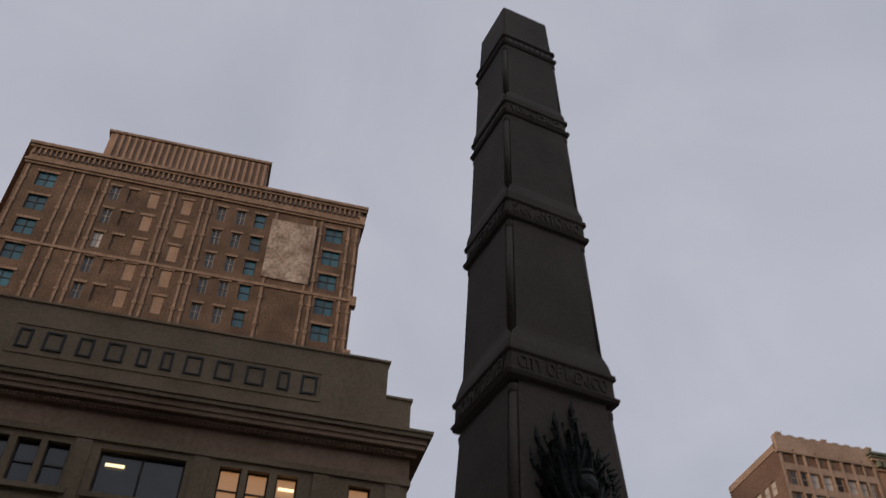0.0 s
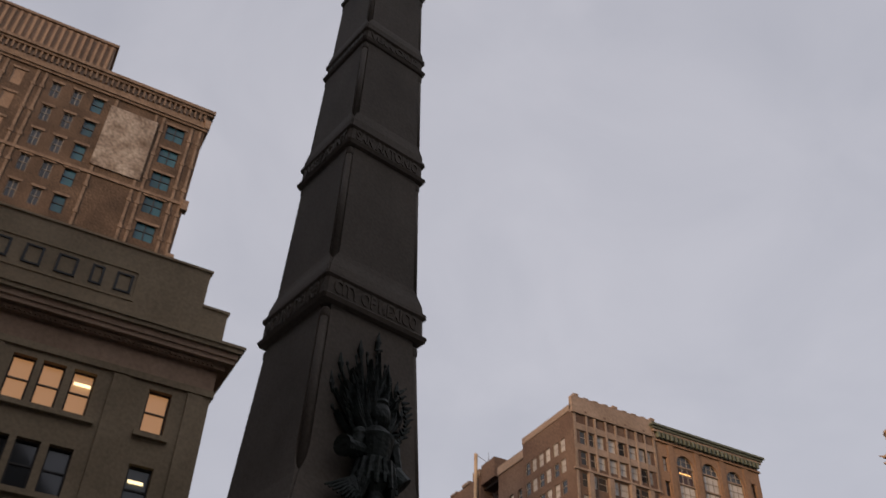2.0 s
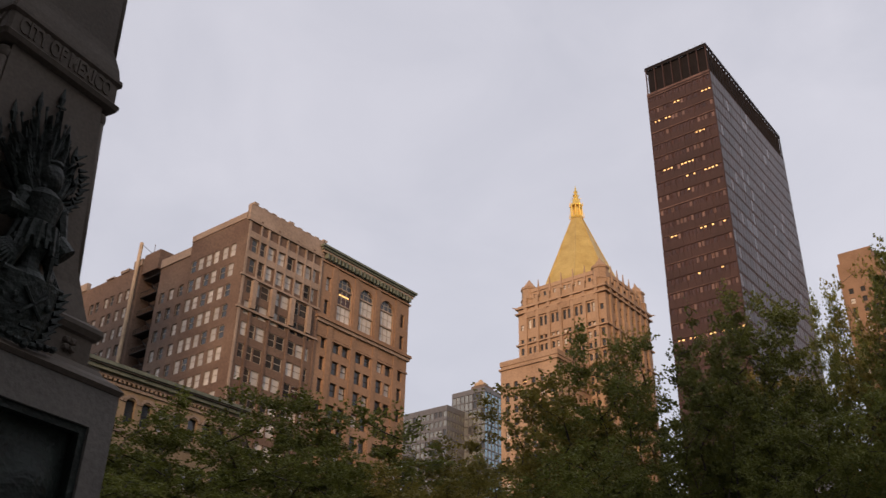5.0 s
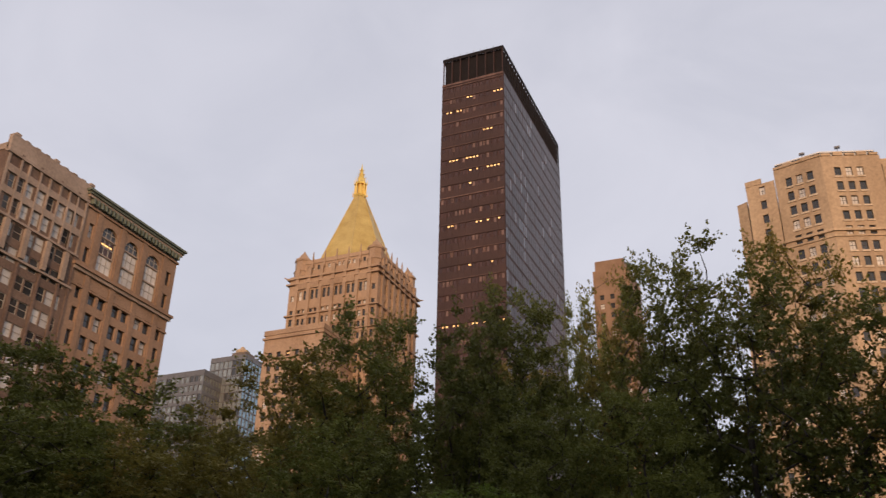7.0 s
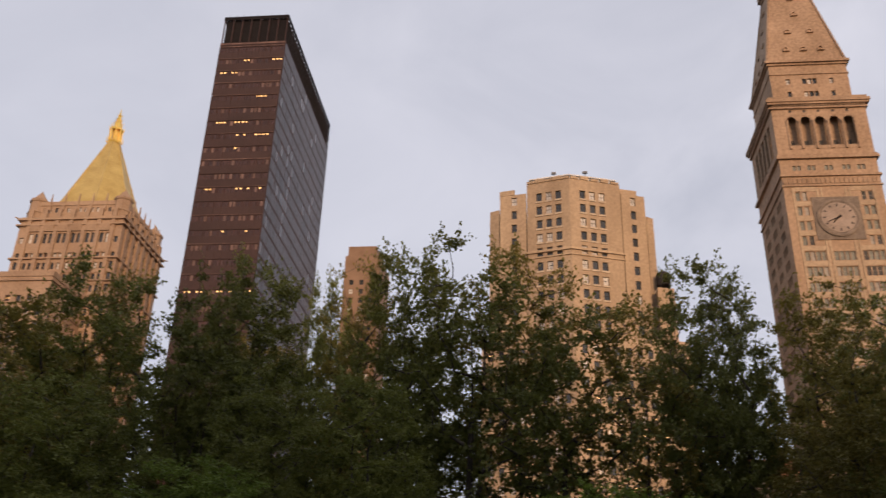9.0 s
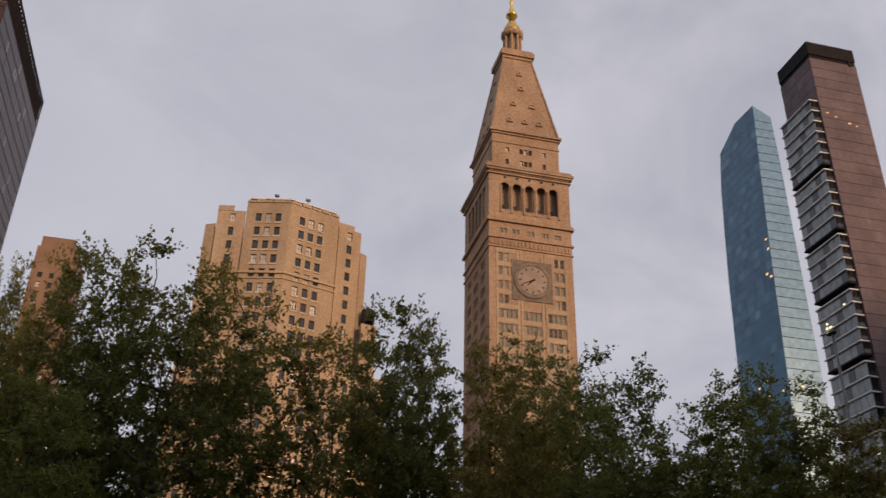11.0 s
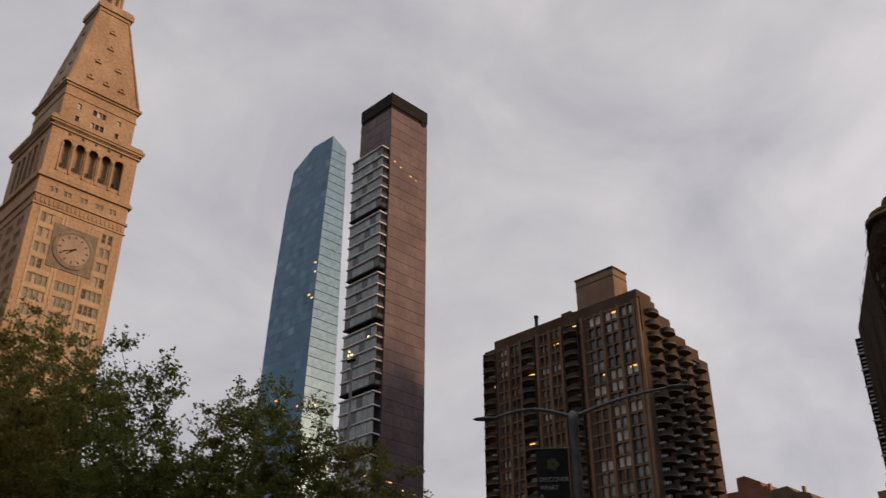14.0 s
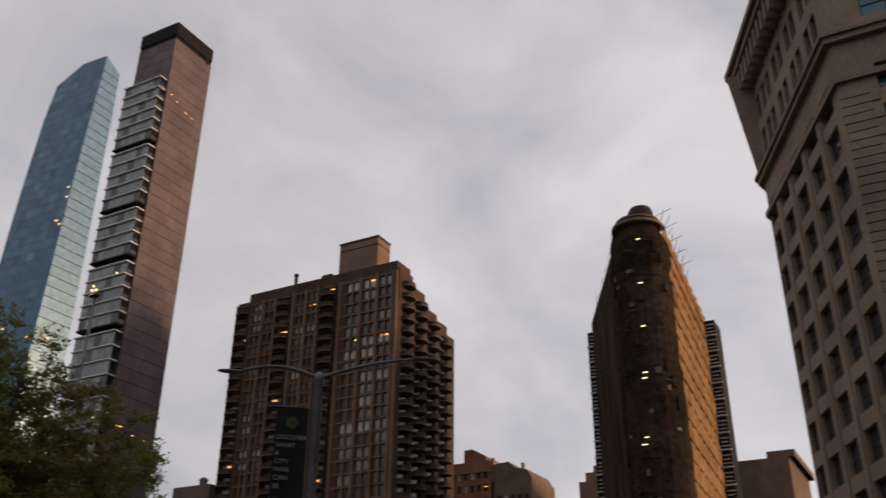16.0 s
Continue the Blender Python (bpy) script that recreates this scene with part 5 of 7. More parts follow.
lathe(bm, [(1.0, 206.3), (1.0, 209), (1.9, 209.2), (1.9, 209.8), (1.3, 210.4), (1.0, 211.8), (0.5, 213.4), (0.5, 214.6), (0.75, 215.2), (0.3, 217.2), (0.08, 220.6)], 10, CX, CY)
part("gilded_finial", bm, M_gold_bright, th, "bright gilded lantern finial", smooth=True)

# low red-roofed building glimpsed under the trees
th = thing("red_roofed_house", "low masonry house with a red tiled mansard roof", "building", 214, -50)
walls(th, rect(204, 224, -58, -44), 0, 46, M_plain_block)
bm = bmesh.new()
prism(bm, rect(203.6, 224.4, -58.4, -43.6), 46, 51, top=rect(206, 222, -56, -46))
part("mansard_roof", bm, M_red_brick, th)

# ---- blue glass tower that flares ----
th = thing("blue_glass_tower", "slender blue glass tower with slanting facets", "building", 275, -196)
ZT = [(0, -186.0, -202.5, 292.5), (110, -187.6, -201.8, 292.6), (170, -189.6, -201.2, 292.2), (212, -191.6, -200.9, 291.2), (229, -192.7, -200.4, 289.6)]


def msp(z):
    for (a, *p), (b, *q) in zip(ZT, ZT[1:]):
        if z <= b:
            k = (z - a) / (b - a)
            return [p[i] + (q[i] - p[i]) * k for i in range(3)]
    return list(ZT[-1][1:])


def msp_top(x, y):
    s = (x - 262) / 27.6
    crest = 235.4 + 0.8 * s / 0.5 if s < 0.5 else 236.2 - 6.6 * (s - 0.5) / 0.5
    return crest - abs(y + 192.7) * 0.55


levels = [i * 4.0 for i in range(58)] + [229.5]
bn, bw, bj = bmesh.new(), bmesh.new(), bmesh.new()
for k, (z0, z1) in enumerate(zip(levels, levels[1:])):
    (ya, yb, xe), (ya2, yb2, xe2) = msp(z0), msp(z1)
    last = k == len(levels) - 2
    for i in range(8):
        s, t = i / 8, (i + 1) / 8
        q = [(262 + (xe - 262) * t, ya, z0), (262 + (xe - 262) * s, ya, z0), (262 + (xe2 - 262) * s, ya2, z1), (262 + (xe2 - 262) * t, ya2, z1)]
        if last:
            q[2] = (q[2][0], q[2][1], max(229.6, msp_top(q[2][0], ya2)))
            q[3] = (q[3][0], q[3][1], max(229.55, msp_top(q[3][0], ya2)))
        bn.faces.new([bn.verts.new(p) for p in q])
    for i in range(4):
        s, t = i / 4, (i + 1) / 4
        q = [(262, ya + (yb - ya) * s, z0), (262, ya + (yb - ya) * t, z0), (262, ya2 + (yb2 - ya2) * t, z1), (262, ya2 + (yb2 - ya2) * s, z1)]
        if last:
            q[2] = (262, q[2][1], msp_top(262, q[2][1]))
            q[3] = (262, q[3][1], msp_top(262, q[3][1]))
        bw.faces.new([bw.verts.new(p) for p in q])
    prism(bj, [(261.93, yb - 0.02), (xe, yb - 0.02), (xe + 0.03, ya + 0.06), (261.93, ya + 0.06)], z0 - 0.12, z0 + 0.12)
prism(bj, [(262.2, -200), (289, -200), (289, -193.2), (262.2, -193)], 0, 229)
pane_rng = random.Random(23)
bn.faces.ensure_lookup_table()
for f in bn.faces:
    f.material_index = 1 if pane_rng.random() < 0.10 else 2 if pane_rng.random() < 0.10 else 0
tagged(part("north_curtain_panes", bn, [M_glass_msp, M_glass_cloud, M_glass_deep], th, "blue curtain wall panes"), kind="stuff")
# west glass is a paler copy of the north: side light put into colour
tagged(part("west_curtain_panes", bw, M_glass_pale, th, "pale blue curtain wall panes, west light put into their colour"), kind="stuff")
part("floor_edge", bj, M_glass_msp, th)
rng = random.Random(3)
for z, s, side in ((168, 0.98, 0), (158.5, 0.9, 0), (156.5, 0.97, 0), (118, 0.45, 0), (119, 0.6, 0), (113, 0.62, 0), (112.4, 0.9, 0), (113.2, 0.35, 1), (172.4, 0.96, 0)):
    ya, yb, xe = msp(z)
    bm = bmesh.new()
    w = rng.uniform(0.8, 2.0)
    if side == 0:
        x = 262 + (xe - 262) * (1 - s)
        bx(bm, x, x + w, ya + 0.05, ya + 0.12, z, z + 0.7)
    else:
        bx(bm, 261.86, 261.93, ya - 4 - w, ya - 4, z, z + 0.7)
    part("lit_pane", bm, M_lit, th)

# ---- rosy brown tower with glass pods ----
th = thing("podded_residential_tower", "slim rosy-brown glass tower with projecting balcony pods", "building", 184, -160)
X0, X1, Y0, Y1 = 177.0, 192.0, -168.0, -152.3
walls(th, rect(X0 + 0.2, X1, Y0, Y1 - 0.2), 0, 187.5, M_om_dark)
for k in range(50):
    z = 2 + k * 3.6
    for i in range(4):
        a = Y1 - i * (15.7 / 4)
        key = ("om", 0)
        if key not in PANES:
            bm = bmesh.new()
            bx(bm, -0.02, 0.2, -15.7 / 4 + 0.012, -0.012, 0.06, 3.54)
            PANES[key] = mesh("panel", bm, M_om)
        put(new("panel", PANES[key]), th, pose(X0, a, z))
key = ("omn", 0)
bm = bmesh.new()
bx(bm, 0.0, 3.6, -0.2, 0.02, 0.06, 3.54)
PANES[key] = mesh("panel", bm, M_om)
for k in range(50):
    for i in range(4):
        put(new("panel", PANES[key]), th, pose(X0 + 0.25 + i * 3.7, Y1 + 0.0, 2 + k * 3.6))
for a, b, c, d in ((X0 - 0.15, X0 + 0.35, Y0, Y1 + 0.15), (X0 + 0.36, X1, Y1 - 0.35, Y1 + 0.15)):
    bm = bmesh.new()
    bx(bm, a, b, c, d, 183.4, 188.0)
    part("crown_band", bm, M_om_dark, th, "black metal crown band")
bm = bmesh.new()
bx(bm, X0 - 0.2, X0 - 0.02, Y0 + 1.5, Y0 + 2.6, 181.4, 183.4)
part("vent", bm, M_om_dark, th)
for zb, zt in ((144.0, 166.3), (123.6, 142.6), (107.6, 122.2), (87.8, 106.0), (70.4, 86.4), (50.4, 69.0), (30, 49)):
    pod = tagged(new("balcony_pod"), "")
    put(pod, th, Matrix())
    x0, x1, ya, yb = 177.5, 192.0, Y1 + 0.05, Y1 + 2.8
    bm = bmesh.new()
    bx(bm, x0, x1, ya, yb, zb, zb + 0.5)
    bx(bm, x0 + 0.3, x1 - 0.3, ya, yb - 1.1, zb + 0.5, zt)
    part("pod_body", bm, M_om_dark, pod)
    n = max(3, round((zt - zb) / 3.6))
    for i in range(n):
        z = zb + 0.5 + (zt - zb - 0.5) * i / n
        hgt = (zt - zb - 0.5) / n
        bm = bmesh.new()
        bx(bm, x0 - 0.1, x1 + 0.1, ya, yb + 0.1, z + hgt - 0.35, z + hgt)
        part("slab_edge", bm, M_banner_text, pod)
        for q in range(6):
            xa = x0 + (x1 - x0) * q / 6
            bm = bmesh.new()
            bx(bm, xa + 0.06, xa + (x1 - x0) / 6 - 0.06, yb - 0.5, yb - 0.42, z + 0.1, z + hgt - 0.4)
            part("glass_panel", bm, M_pod_glass if (q + i) % 5 else M_glass, pod)
        bm = bmesh.new()
        bx(bm, x0, x0 + 0.08, ya + 0.3, yb - 0.6, z + 0.1, z + 1.2)
        part("side_rail", bm, M_glass, pod)
for x, z, s in ((187.4, 99.0, 0.62), (188.9, 99.3, 0.5), (187.9, 97.6, 0.62), (188.6, 100.5, 0.45), (186.5, 98.8, 0.35), (189.2, 98.2, 0.3), (180.6, 102.6, 0.5), (179.3, 63.5, 0.6)):
    bm = bmesh.new()
    bx(bm, x, x + s * 1.4, Y1 + 2.42, Y1 + 2.48, z, z + s * 1.3)
    part("lit_pane", bm, M_lamp_white, th)
for y, z, w in ((-154, 162, 1.0), (-156.5, 161, 0.8), (-160.5, 159.5, 1.4), (-163, 159, 0.8), (-154.5, 62.5, 3.0), (-160, 61.2, 2.2), (-164.5, 60.8, 1.2)):
    bm = bmesh.new()
    bx(bm, X0 - 0.1, X0 - 0.02, y - w * 0.7, y, z, z + 0.22)
    part("lit_pane", bm, M_lit, th)

# ---- brown apartment block with balconies ----
th = thing("balconied_apartment_block", "brown apartment block with dark curved balconies and stepped roof", "building", 130, -185)
NY, XW, XE = -171.0, 106.4, 156.4
FHT, NFL = 3.0, 32
cols = [("b", 154.0), ("w", 149.6), ("w", 145.6), ("b", 140.6), ("w", 135.6), ("w", 132.0), ("b", 126.6), ("g", 119.6), ("g", 114.6), ("g", 110.0)]
core = rect(XW, XE, -200, NY)
op = []
for k in range(NFL):
    z = 1.2 + FHT * k
    for kind, x in cols:
        u = XE - x
        if kind == "w":
            op.append((u - 1.25, u + 1.25, z - 0.1, z + 1.7))
        elif kind == "g":
            op.append((u - 1.75, u + 1.75, z - 0.75, z + 1.75))
        else:
            op.append((max(0.3, u - 1.8), u + 1.8, z - 0.7, z + 1.8))
bm = bmesh.new()
facade(bm, (XE, NY), (XW, NY), 0, 97.0, op, 0.5)
facade(bm, (XW, NY), (XW, -200), 0, 88, [(1.5 + i * 6.4 + 0.6, 1.5 + i * 6.4 + 4.6, 0.5 + FHT * k, 0.5 + FHT * k + 2.4) for k in range(29) for i in range(4)], 0.5)
facade(bm, (XW, -200), (XE, -200), 0, 88, [], 0.5)
facade(bm, (XE, -200), (XE, NY), 0, 95.5, [], 0.5)
part("wall", bm, M_mg, th)
mgp = [(M_glass, 0.50), (M_blind_sheen, 0.16), (M_pod_glass, 0.28), (M_lit, 0.02), (M_red_brick, 0.04)]
windows(th, (XE, NY), (XW, NY), op, "v", M_sash_dark, mgp, rec=0.45, seed=71)
windows(th, (XW, NY), (XW, -200), [(1.5 + i * 6.4 + 0.6, 1.5 + i * 6.4 + 4.6, 0.5 + FHT * k, 0.5 + FHT * k + 2.4) for k in range(8, 29) for i in range(4)], "vv", M_sash_dark, [(M_glass, 1.0)], rec=0.45, seed=72)
bm = bmesh.new()
seg = 8
for z0, z1, r in ((-0.22, 0.0, 1.03), (0.0, 0.95, 0.97)):
    outer = [(2.1 * math.cos(math.pi * i / seg), 2.15 * abs(math.sin(math.pi * i / seg)) ** 0.6) for i in range(seg + 1)]
    prism(bm, [(2.1 * r, 0)] + [(x * r, y * r) for x, y in outer[1:-1]] + [(-2.1 * r, 0)], z0, z1, mi=0 if z0 < 0 else 1)
balc = mesh("balcony", bm, [M_mg_pier, M_mg_dark])
for kind, x in cols:
    if kind == "b":
        for k in range(8, NFL):
            put(new("balcony", balc), th, pose(min(x, XE - 1.9), NY + 0.02, 0.4 + FHT * k))
for i in range(4):
    for k in range(8, 32 - i):
        put(new("balcony", balc), th, pose(XW - 0.02, NY - 4.1 - i * 6.4, 0.3 + FHT * k, 0, 0, 90))
for x in (119.6, 114.6, 110.0, 149.6, 145.6, 135.6, 132.0):
    bm = bmesh.new()
    bx(bm, x - 0.16, x + 0.16, NY - 0.3, NY + 0.2, 24, 96.4)
    part("mullion_pier", bm, M_mg_pier, th)
for x in (152.0, 147.6, 143.4, 137.8, 133.8, 130.0, 123.2, 117.1, 112.3, 107.8, 106.8):
    bm = bmesh.new()
    bx(bm, x - 0.36, x + 0.36, NY - 0.1, NY + 0.55, 0, 96.5)
    part("pier", bm, M_mg_pier, th)
tops = [(XW + 0.02, 150, -178, NY - 0.6, 88, 97.4), (XW + 0.2, 150, -184.5, -178.2, 88, 95.0), (XW + 0.1, 150, -190.6, -184.6, 88, 91.6), (XW, 150, -196, -190.8, 88, 90.2)]
for a, b, c, d, z0, z1 in tops:
    bm = bmesh.new()
    bx(bm, a, b, c, d, z0, z1)
    part("roof_step", bm, M_mg, th)
bm = bmesh.new()
bx(bm, 150.0, 154, -185, NY + 0.1, 95.4, 96.2)
part("roof_step", bm, M_mg, th)
bm = bmesh.new()
bx(bm, 107.0, 153, -177.6, NY - 0.3, 97.0, 99.3)
part("roof_step", bm, M_mg, th)
bm = bmesh.new()
bx(bm, 117.4, 129.4, -184, -178, 97.0, 111.4)
part("bulkhead", bm, M_mg_top, th, "tan brick lift bulkhead")
bm = bmesh.new()
bx(bm, 117.2, 129.6, -184.2, -177.8, 111.4, 111.9)
bx(bm, 117.32, 129.48, -184.08, -177.92, 109.3, 109.6)
part("bulkhead_coping", bm, M_mg, th)
bm = bmesh.new()
tube(bm, (140.2, NY - 3, 96.5), (140.2, NY - 3, 103.2), 0.45, 0.45, 8)
tube(bm, (140.2, NY - 3, 103.0), (140.2, NY - 3, 103.7), 0.62, 0.62, 8)
part("flue", bm, M_mg_dark, th)
bm = bmesh.new()
bx(bm, 129.9, 133.0, -182, -175.5, 97.0, 102.4)
part("roof_shed", bm, M_mg, th)
for x, w in ((121.6, 0.4), (120.6, 0.3), (119.2, 0.25)):
    bm = bmesh.new()
    tube(bm, (x, -176.2, 99.0), (x, -176.2, 101.6 + w), w, w, 6)
    part("roof_vent", bm, M_mg_dark, th)
for k in range(10, NFL + 1):
    bm = bmesh.new()
    bx(bm, XW + 0.3, XE - 0.3, NY - 0.05, NY + 0.14, FHT * k - 0.15, FHT * k + 0.2)
    part("floor_band", bm, M_mg_pier, th)
# dark dividing walls beside the balcony bays
for kind, x in cols:
    if kind == "b":
        for s2 in (-1, 1):
            bm = bmesh.new()
            xa = min(x, XE - 1.9) + s2 * 2.15
            bx(bm, xa - 0.1, xa + 0.1, NY + 0.02, NY + 0.9, 24, 96.2)
            part("balcony_divider", bm, M_mg_dark, th)
# warm ceiling lamps over some balconies and in a few rooms
for x, k, w in ((152.6, 28, 1.6), (140.4, 28, 2.4), (138.9, 28, 0.9), (151.9, 24, 1.1), (126.2, 31, 1.9), (124.8, 31, 0.8), (113.9, 31, 1.2), (117.9, 26, 1.3), (109.9, 26, 1.8), (132.8, 20, 2.6), (112.6, 18, 1.2), (153.6, 17, 1.4), (141.4, 22, 1.6), (127.2, 15, 1.8), (145.5, 12, 1.4), (119.0, 12, 1.2)):
    bm = bmesh.new()
    bx(bm, x - w / 2, x + w / 2, NY - 0.4, NY - 0.34, 0.4 + FHT * k + 1.75, 0.4 + FHT * k + 2.15)
    part("ceiling_lamp", bm, M_lit, th, "small orange ceiling lamp")

# ---- low houses between the towers ----
th = thing("red_brick_house", "far red-brown brick house with a stepped gable", "building", 118, -240)
pts = rect(112.2, 126.0, -250, -233)
op = grid(steps(0.5, 13.3, 6), 1.3, floors(30, 3.6, 9), 2.0)
walls(th, pts, 0, 63.8, M_red_brick, {2: op})
windows(th, pts[2], pts[3], op, "h", seed=81)
ring(th, pts, 0.3, 60.6, 61.1, M_terra, "string_course")
bm = bmesh.new()
v = [(113.4, 63.8), (120.6, 63.8), (120.6, 67.4), (118.2, 67.6), (116.2, 66.6), (113.8, 65.2)]
lo = [bm.verts.new((x, -233.1, z)) for x, z in v]
hi = [bm.verts.new((x, -249.0, z)) for x, z in v]
for k in range(6):
    bm.faces.new((lo[k], lo[(k + 1) % 6], hi[(k + 1) % 6], hi[k]))
bm.faces.new(lo[::-1])
bm.faces.new(hi)
bmesh.ops.recalc_face_normals(bm, faces=bm.faces)
part("stepped_gable", bm, M_red_brick, th)
th = thing("brown_brick_house", "far brown brick house with a sloping parapet", "building", 105, -240)
pts = rect(99.8, 111.4, -250, -233.4)
op = grid(steps(0.5, 11, 5), 1.3, floors(30, 3.6, 7), 2.0)
walls(th, pts, 0, 58.0, M_flat_stone, {2: op})
windows(th, pts[2], pts[3], op, "h", seed=82)
bm = bmesh.new()
v = [(99.9, 58), (111.3, 58), (111.3, 62.6), (106.8, 62.9), (104.6, 61.0), (101.2, 60.2)]
lo = [bm.verts.new((x, -233.5, z)) for x, z in v]
hi = [bm.verts.new((x, -249.0, z)) for x, z in v]
for k in range(6):
    bm.faces.new((lo[k], lo[(k + 1) % 6], hi[(k + 1) % 6], hi[k]))
bm.faces.new(lo[::-1])
bm.faces.new(hi)
bmesh.ops.recalc_face_normals(bm, faces=bm.faces)
part("sloping_parapet", bm, M_flat_stone, th)
for x, h in ((111.8, 64.5), (102.6, 62.2)):
    bm = bmesh.new()
    bx(bm, x - 0.35, x + 0.35, -234.6, -233.6, 58, h)
    part("chimney", bm, M_tan_brick, th)
th = thing("tan_gabled_house", "far tan house with a steep gable by the wedge building", "building", 81, -236)
pts = rect(77.0, 86.0, -250, -233.0)
op = grid(steps(0.5, 8.5, 3), 1.3, floors(30, 3.6, 6), 2.0)
walls(th, pts, 0, 55.0, M_tan_brick, {2: op})
walls(th, rect(77.2, 84.2, -249, -233.4), 55, 57.4, M_tan_brick, name="upper_wall")
walls(th, rect(77.4, 82.0, -248, -233.8), 57.4, 59.2, M_tan_brick, name="upper_wall")
windows(th, pts[2], pts[3], op, "h", seed=83)
th = thing("brown_corner_house", "far brown house beyond the wedge building", "building", 40, -235)
pts = rect(31, 46, -256, -226)
walls(th, pts, 0, 54.5, M_flat_stone)
walls(th, rect(29.6, 36, -256, -226.6), 54.5, 56.2, M_flat_stone, name="upper_wall")
th = thing("white_vent_house", "small pale rooftop house with a ventilator", "building", 166, -176)
walls(th, rect(160, 172, -184, -172), 0, 50, M_plain_block)
bm = bmesh.new()
lathe(bm, [(1.0, 50), (1.0, 51.4), (1.3, 51.5), (0.8, 52.1), (0.1, 52.4)], 10, 164, -174)
part("ventilator", bm, M_steel, th)

# ---- wedge-shaped building wrapped for repair ----
th = thing("wedge_building", "wedge-shaped old building wrapped in dark netting and scaffolding", "building", 48, -185)
prow = [(38.1 + 2.3 - 3.8 * math.cos(math.pi * i / 10) + 2.0, -155.6 + 4.0 * math.sin(math.pi * i / 10)) for i in range(11)]
# anticlockwise: west end, south, east end, then the rounded prow from east to west
wedge = [(43.4, -207.0), (67.6, -201.5)] + prow[::-1]
walls(th, wedge, 0, 84, M_flat_stone)
H = 86.5
net = offset(wedge, 0.9)
bm = bmesh.new()
LW = (Vector(net[0]) - Vector(net[-1])).length
nw, nh = 60, 56
drape = random.Random(17)
pa, pb = Vector(net[-1]), Vector(net[0])
outw = Vector((pa.y - pb.y, pb.x - pa.x)).normalized()
outw = outw if outw.x < 0 else -outw
gr = []
for j in range(nh + 1):
    row = []
    for i in range(nw + 1):
        q = pa.lerp(pb, i / nw) + outw * (0.16 * math.sin(i * 0.9 + j * 0.75) + 0.10 * math.sin(j * 1.7) + drape.uniform(-0.05, 0.05))
        row.append(bm.verts.new((q.x, q.y, 85.2 * j / nh)))
    gr.append(row)
for a, b in zip(gr, gr[1:]):
    for i in range(nw):
        bm.faces.new((a[i], a[i + 1], b[i + 1], b[i]))
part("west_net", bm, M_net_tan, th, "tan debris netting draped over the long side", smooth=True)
for z in floors(6.9, 3.75, 21):
    bm = bmesh.new()
    a, b = Vector(net[-1]), Vector(net[0])
    o = Vector((a.y - b.y, b.x - a.x)).normalized() * -0.22
    prism(bm, [tuple(a + o), tuple(b + o), tuple(b - o), tuple(a - o)], z, z + 0.14)
    bmesh.ops.recalc_face_normals(bm, faces=bm.faces)
    part("ledge", bm, M_net_tan, th)
bm = bmesh.new()
prism(bm, [net[1], (net[1][0] - 0.15, net[1][1]), (net[2][0] - 0.15, net[2][1]), net[2]], 0, [H, H, 83.0, 83.0])
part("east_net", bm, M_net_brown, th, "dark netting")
# the prow's wrap hangs in shallow folds
bm = bmesh.new()
pr = [Vector(p) for p in offset(wedge, 1.1)[2:]]
pr = [pr[0] + Vector((2.6, -6.0))] + pr + [pr[-1] + Vector((-0.05, -1.5))]
rows = []
fold = random.Random(9)
for j in range(45):
    z = j * H / 44
    s = fold.uniform(0, 0.5) ** 2 * 3
    c = Vector((42.4, -156))
    taper = 1 - 0.42 * max(0.0, (z - 80) / (H - 80)) ** 1.5
    rows.append([bm.verts.new((c.x + (p.x - c.x) * (taper + 0.12 * s + fold.uniform(-0.02, 0.02)), c.y + (p.y - c.y) * (taper + 0.12 * s + fold.uniform(-0.02, 0.02)), z)) for p in pr])
for a, b in zip(rows, rows[1:]):
    for i in range(len(pr) - 1):
        bm.faces.new((a[i], a[i + 1], b[i + 1], b[i]))
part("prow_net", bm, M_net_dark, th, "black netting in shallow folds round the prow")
bm = bmesh.new()
for j in range(22):
    z = 8 + j * 3.6
    for a, b in zip(pr, pr[1:]):
        tube(bm, (*(a + (a - Vector((42.4, -156))) * 0.05), z), (*(b + (b - Vector((42.4, -156))) * 0.05), z), 0.05, 0.05, 4, cap=False)
tagged(part("scaffold_ledger", bm, M_mg_dark, th), kind="stuff")
# torn sheets, brackets and decks of the scaffold, uneven from storey to storey
deck = random.Random(31)
mid = Vector((42.4, -156))
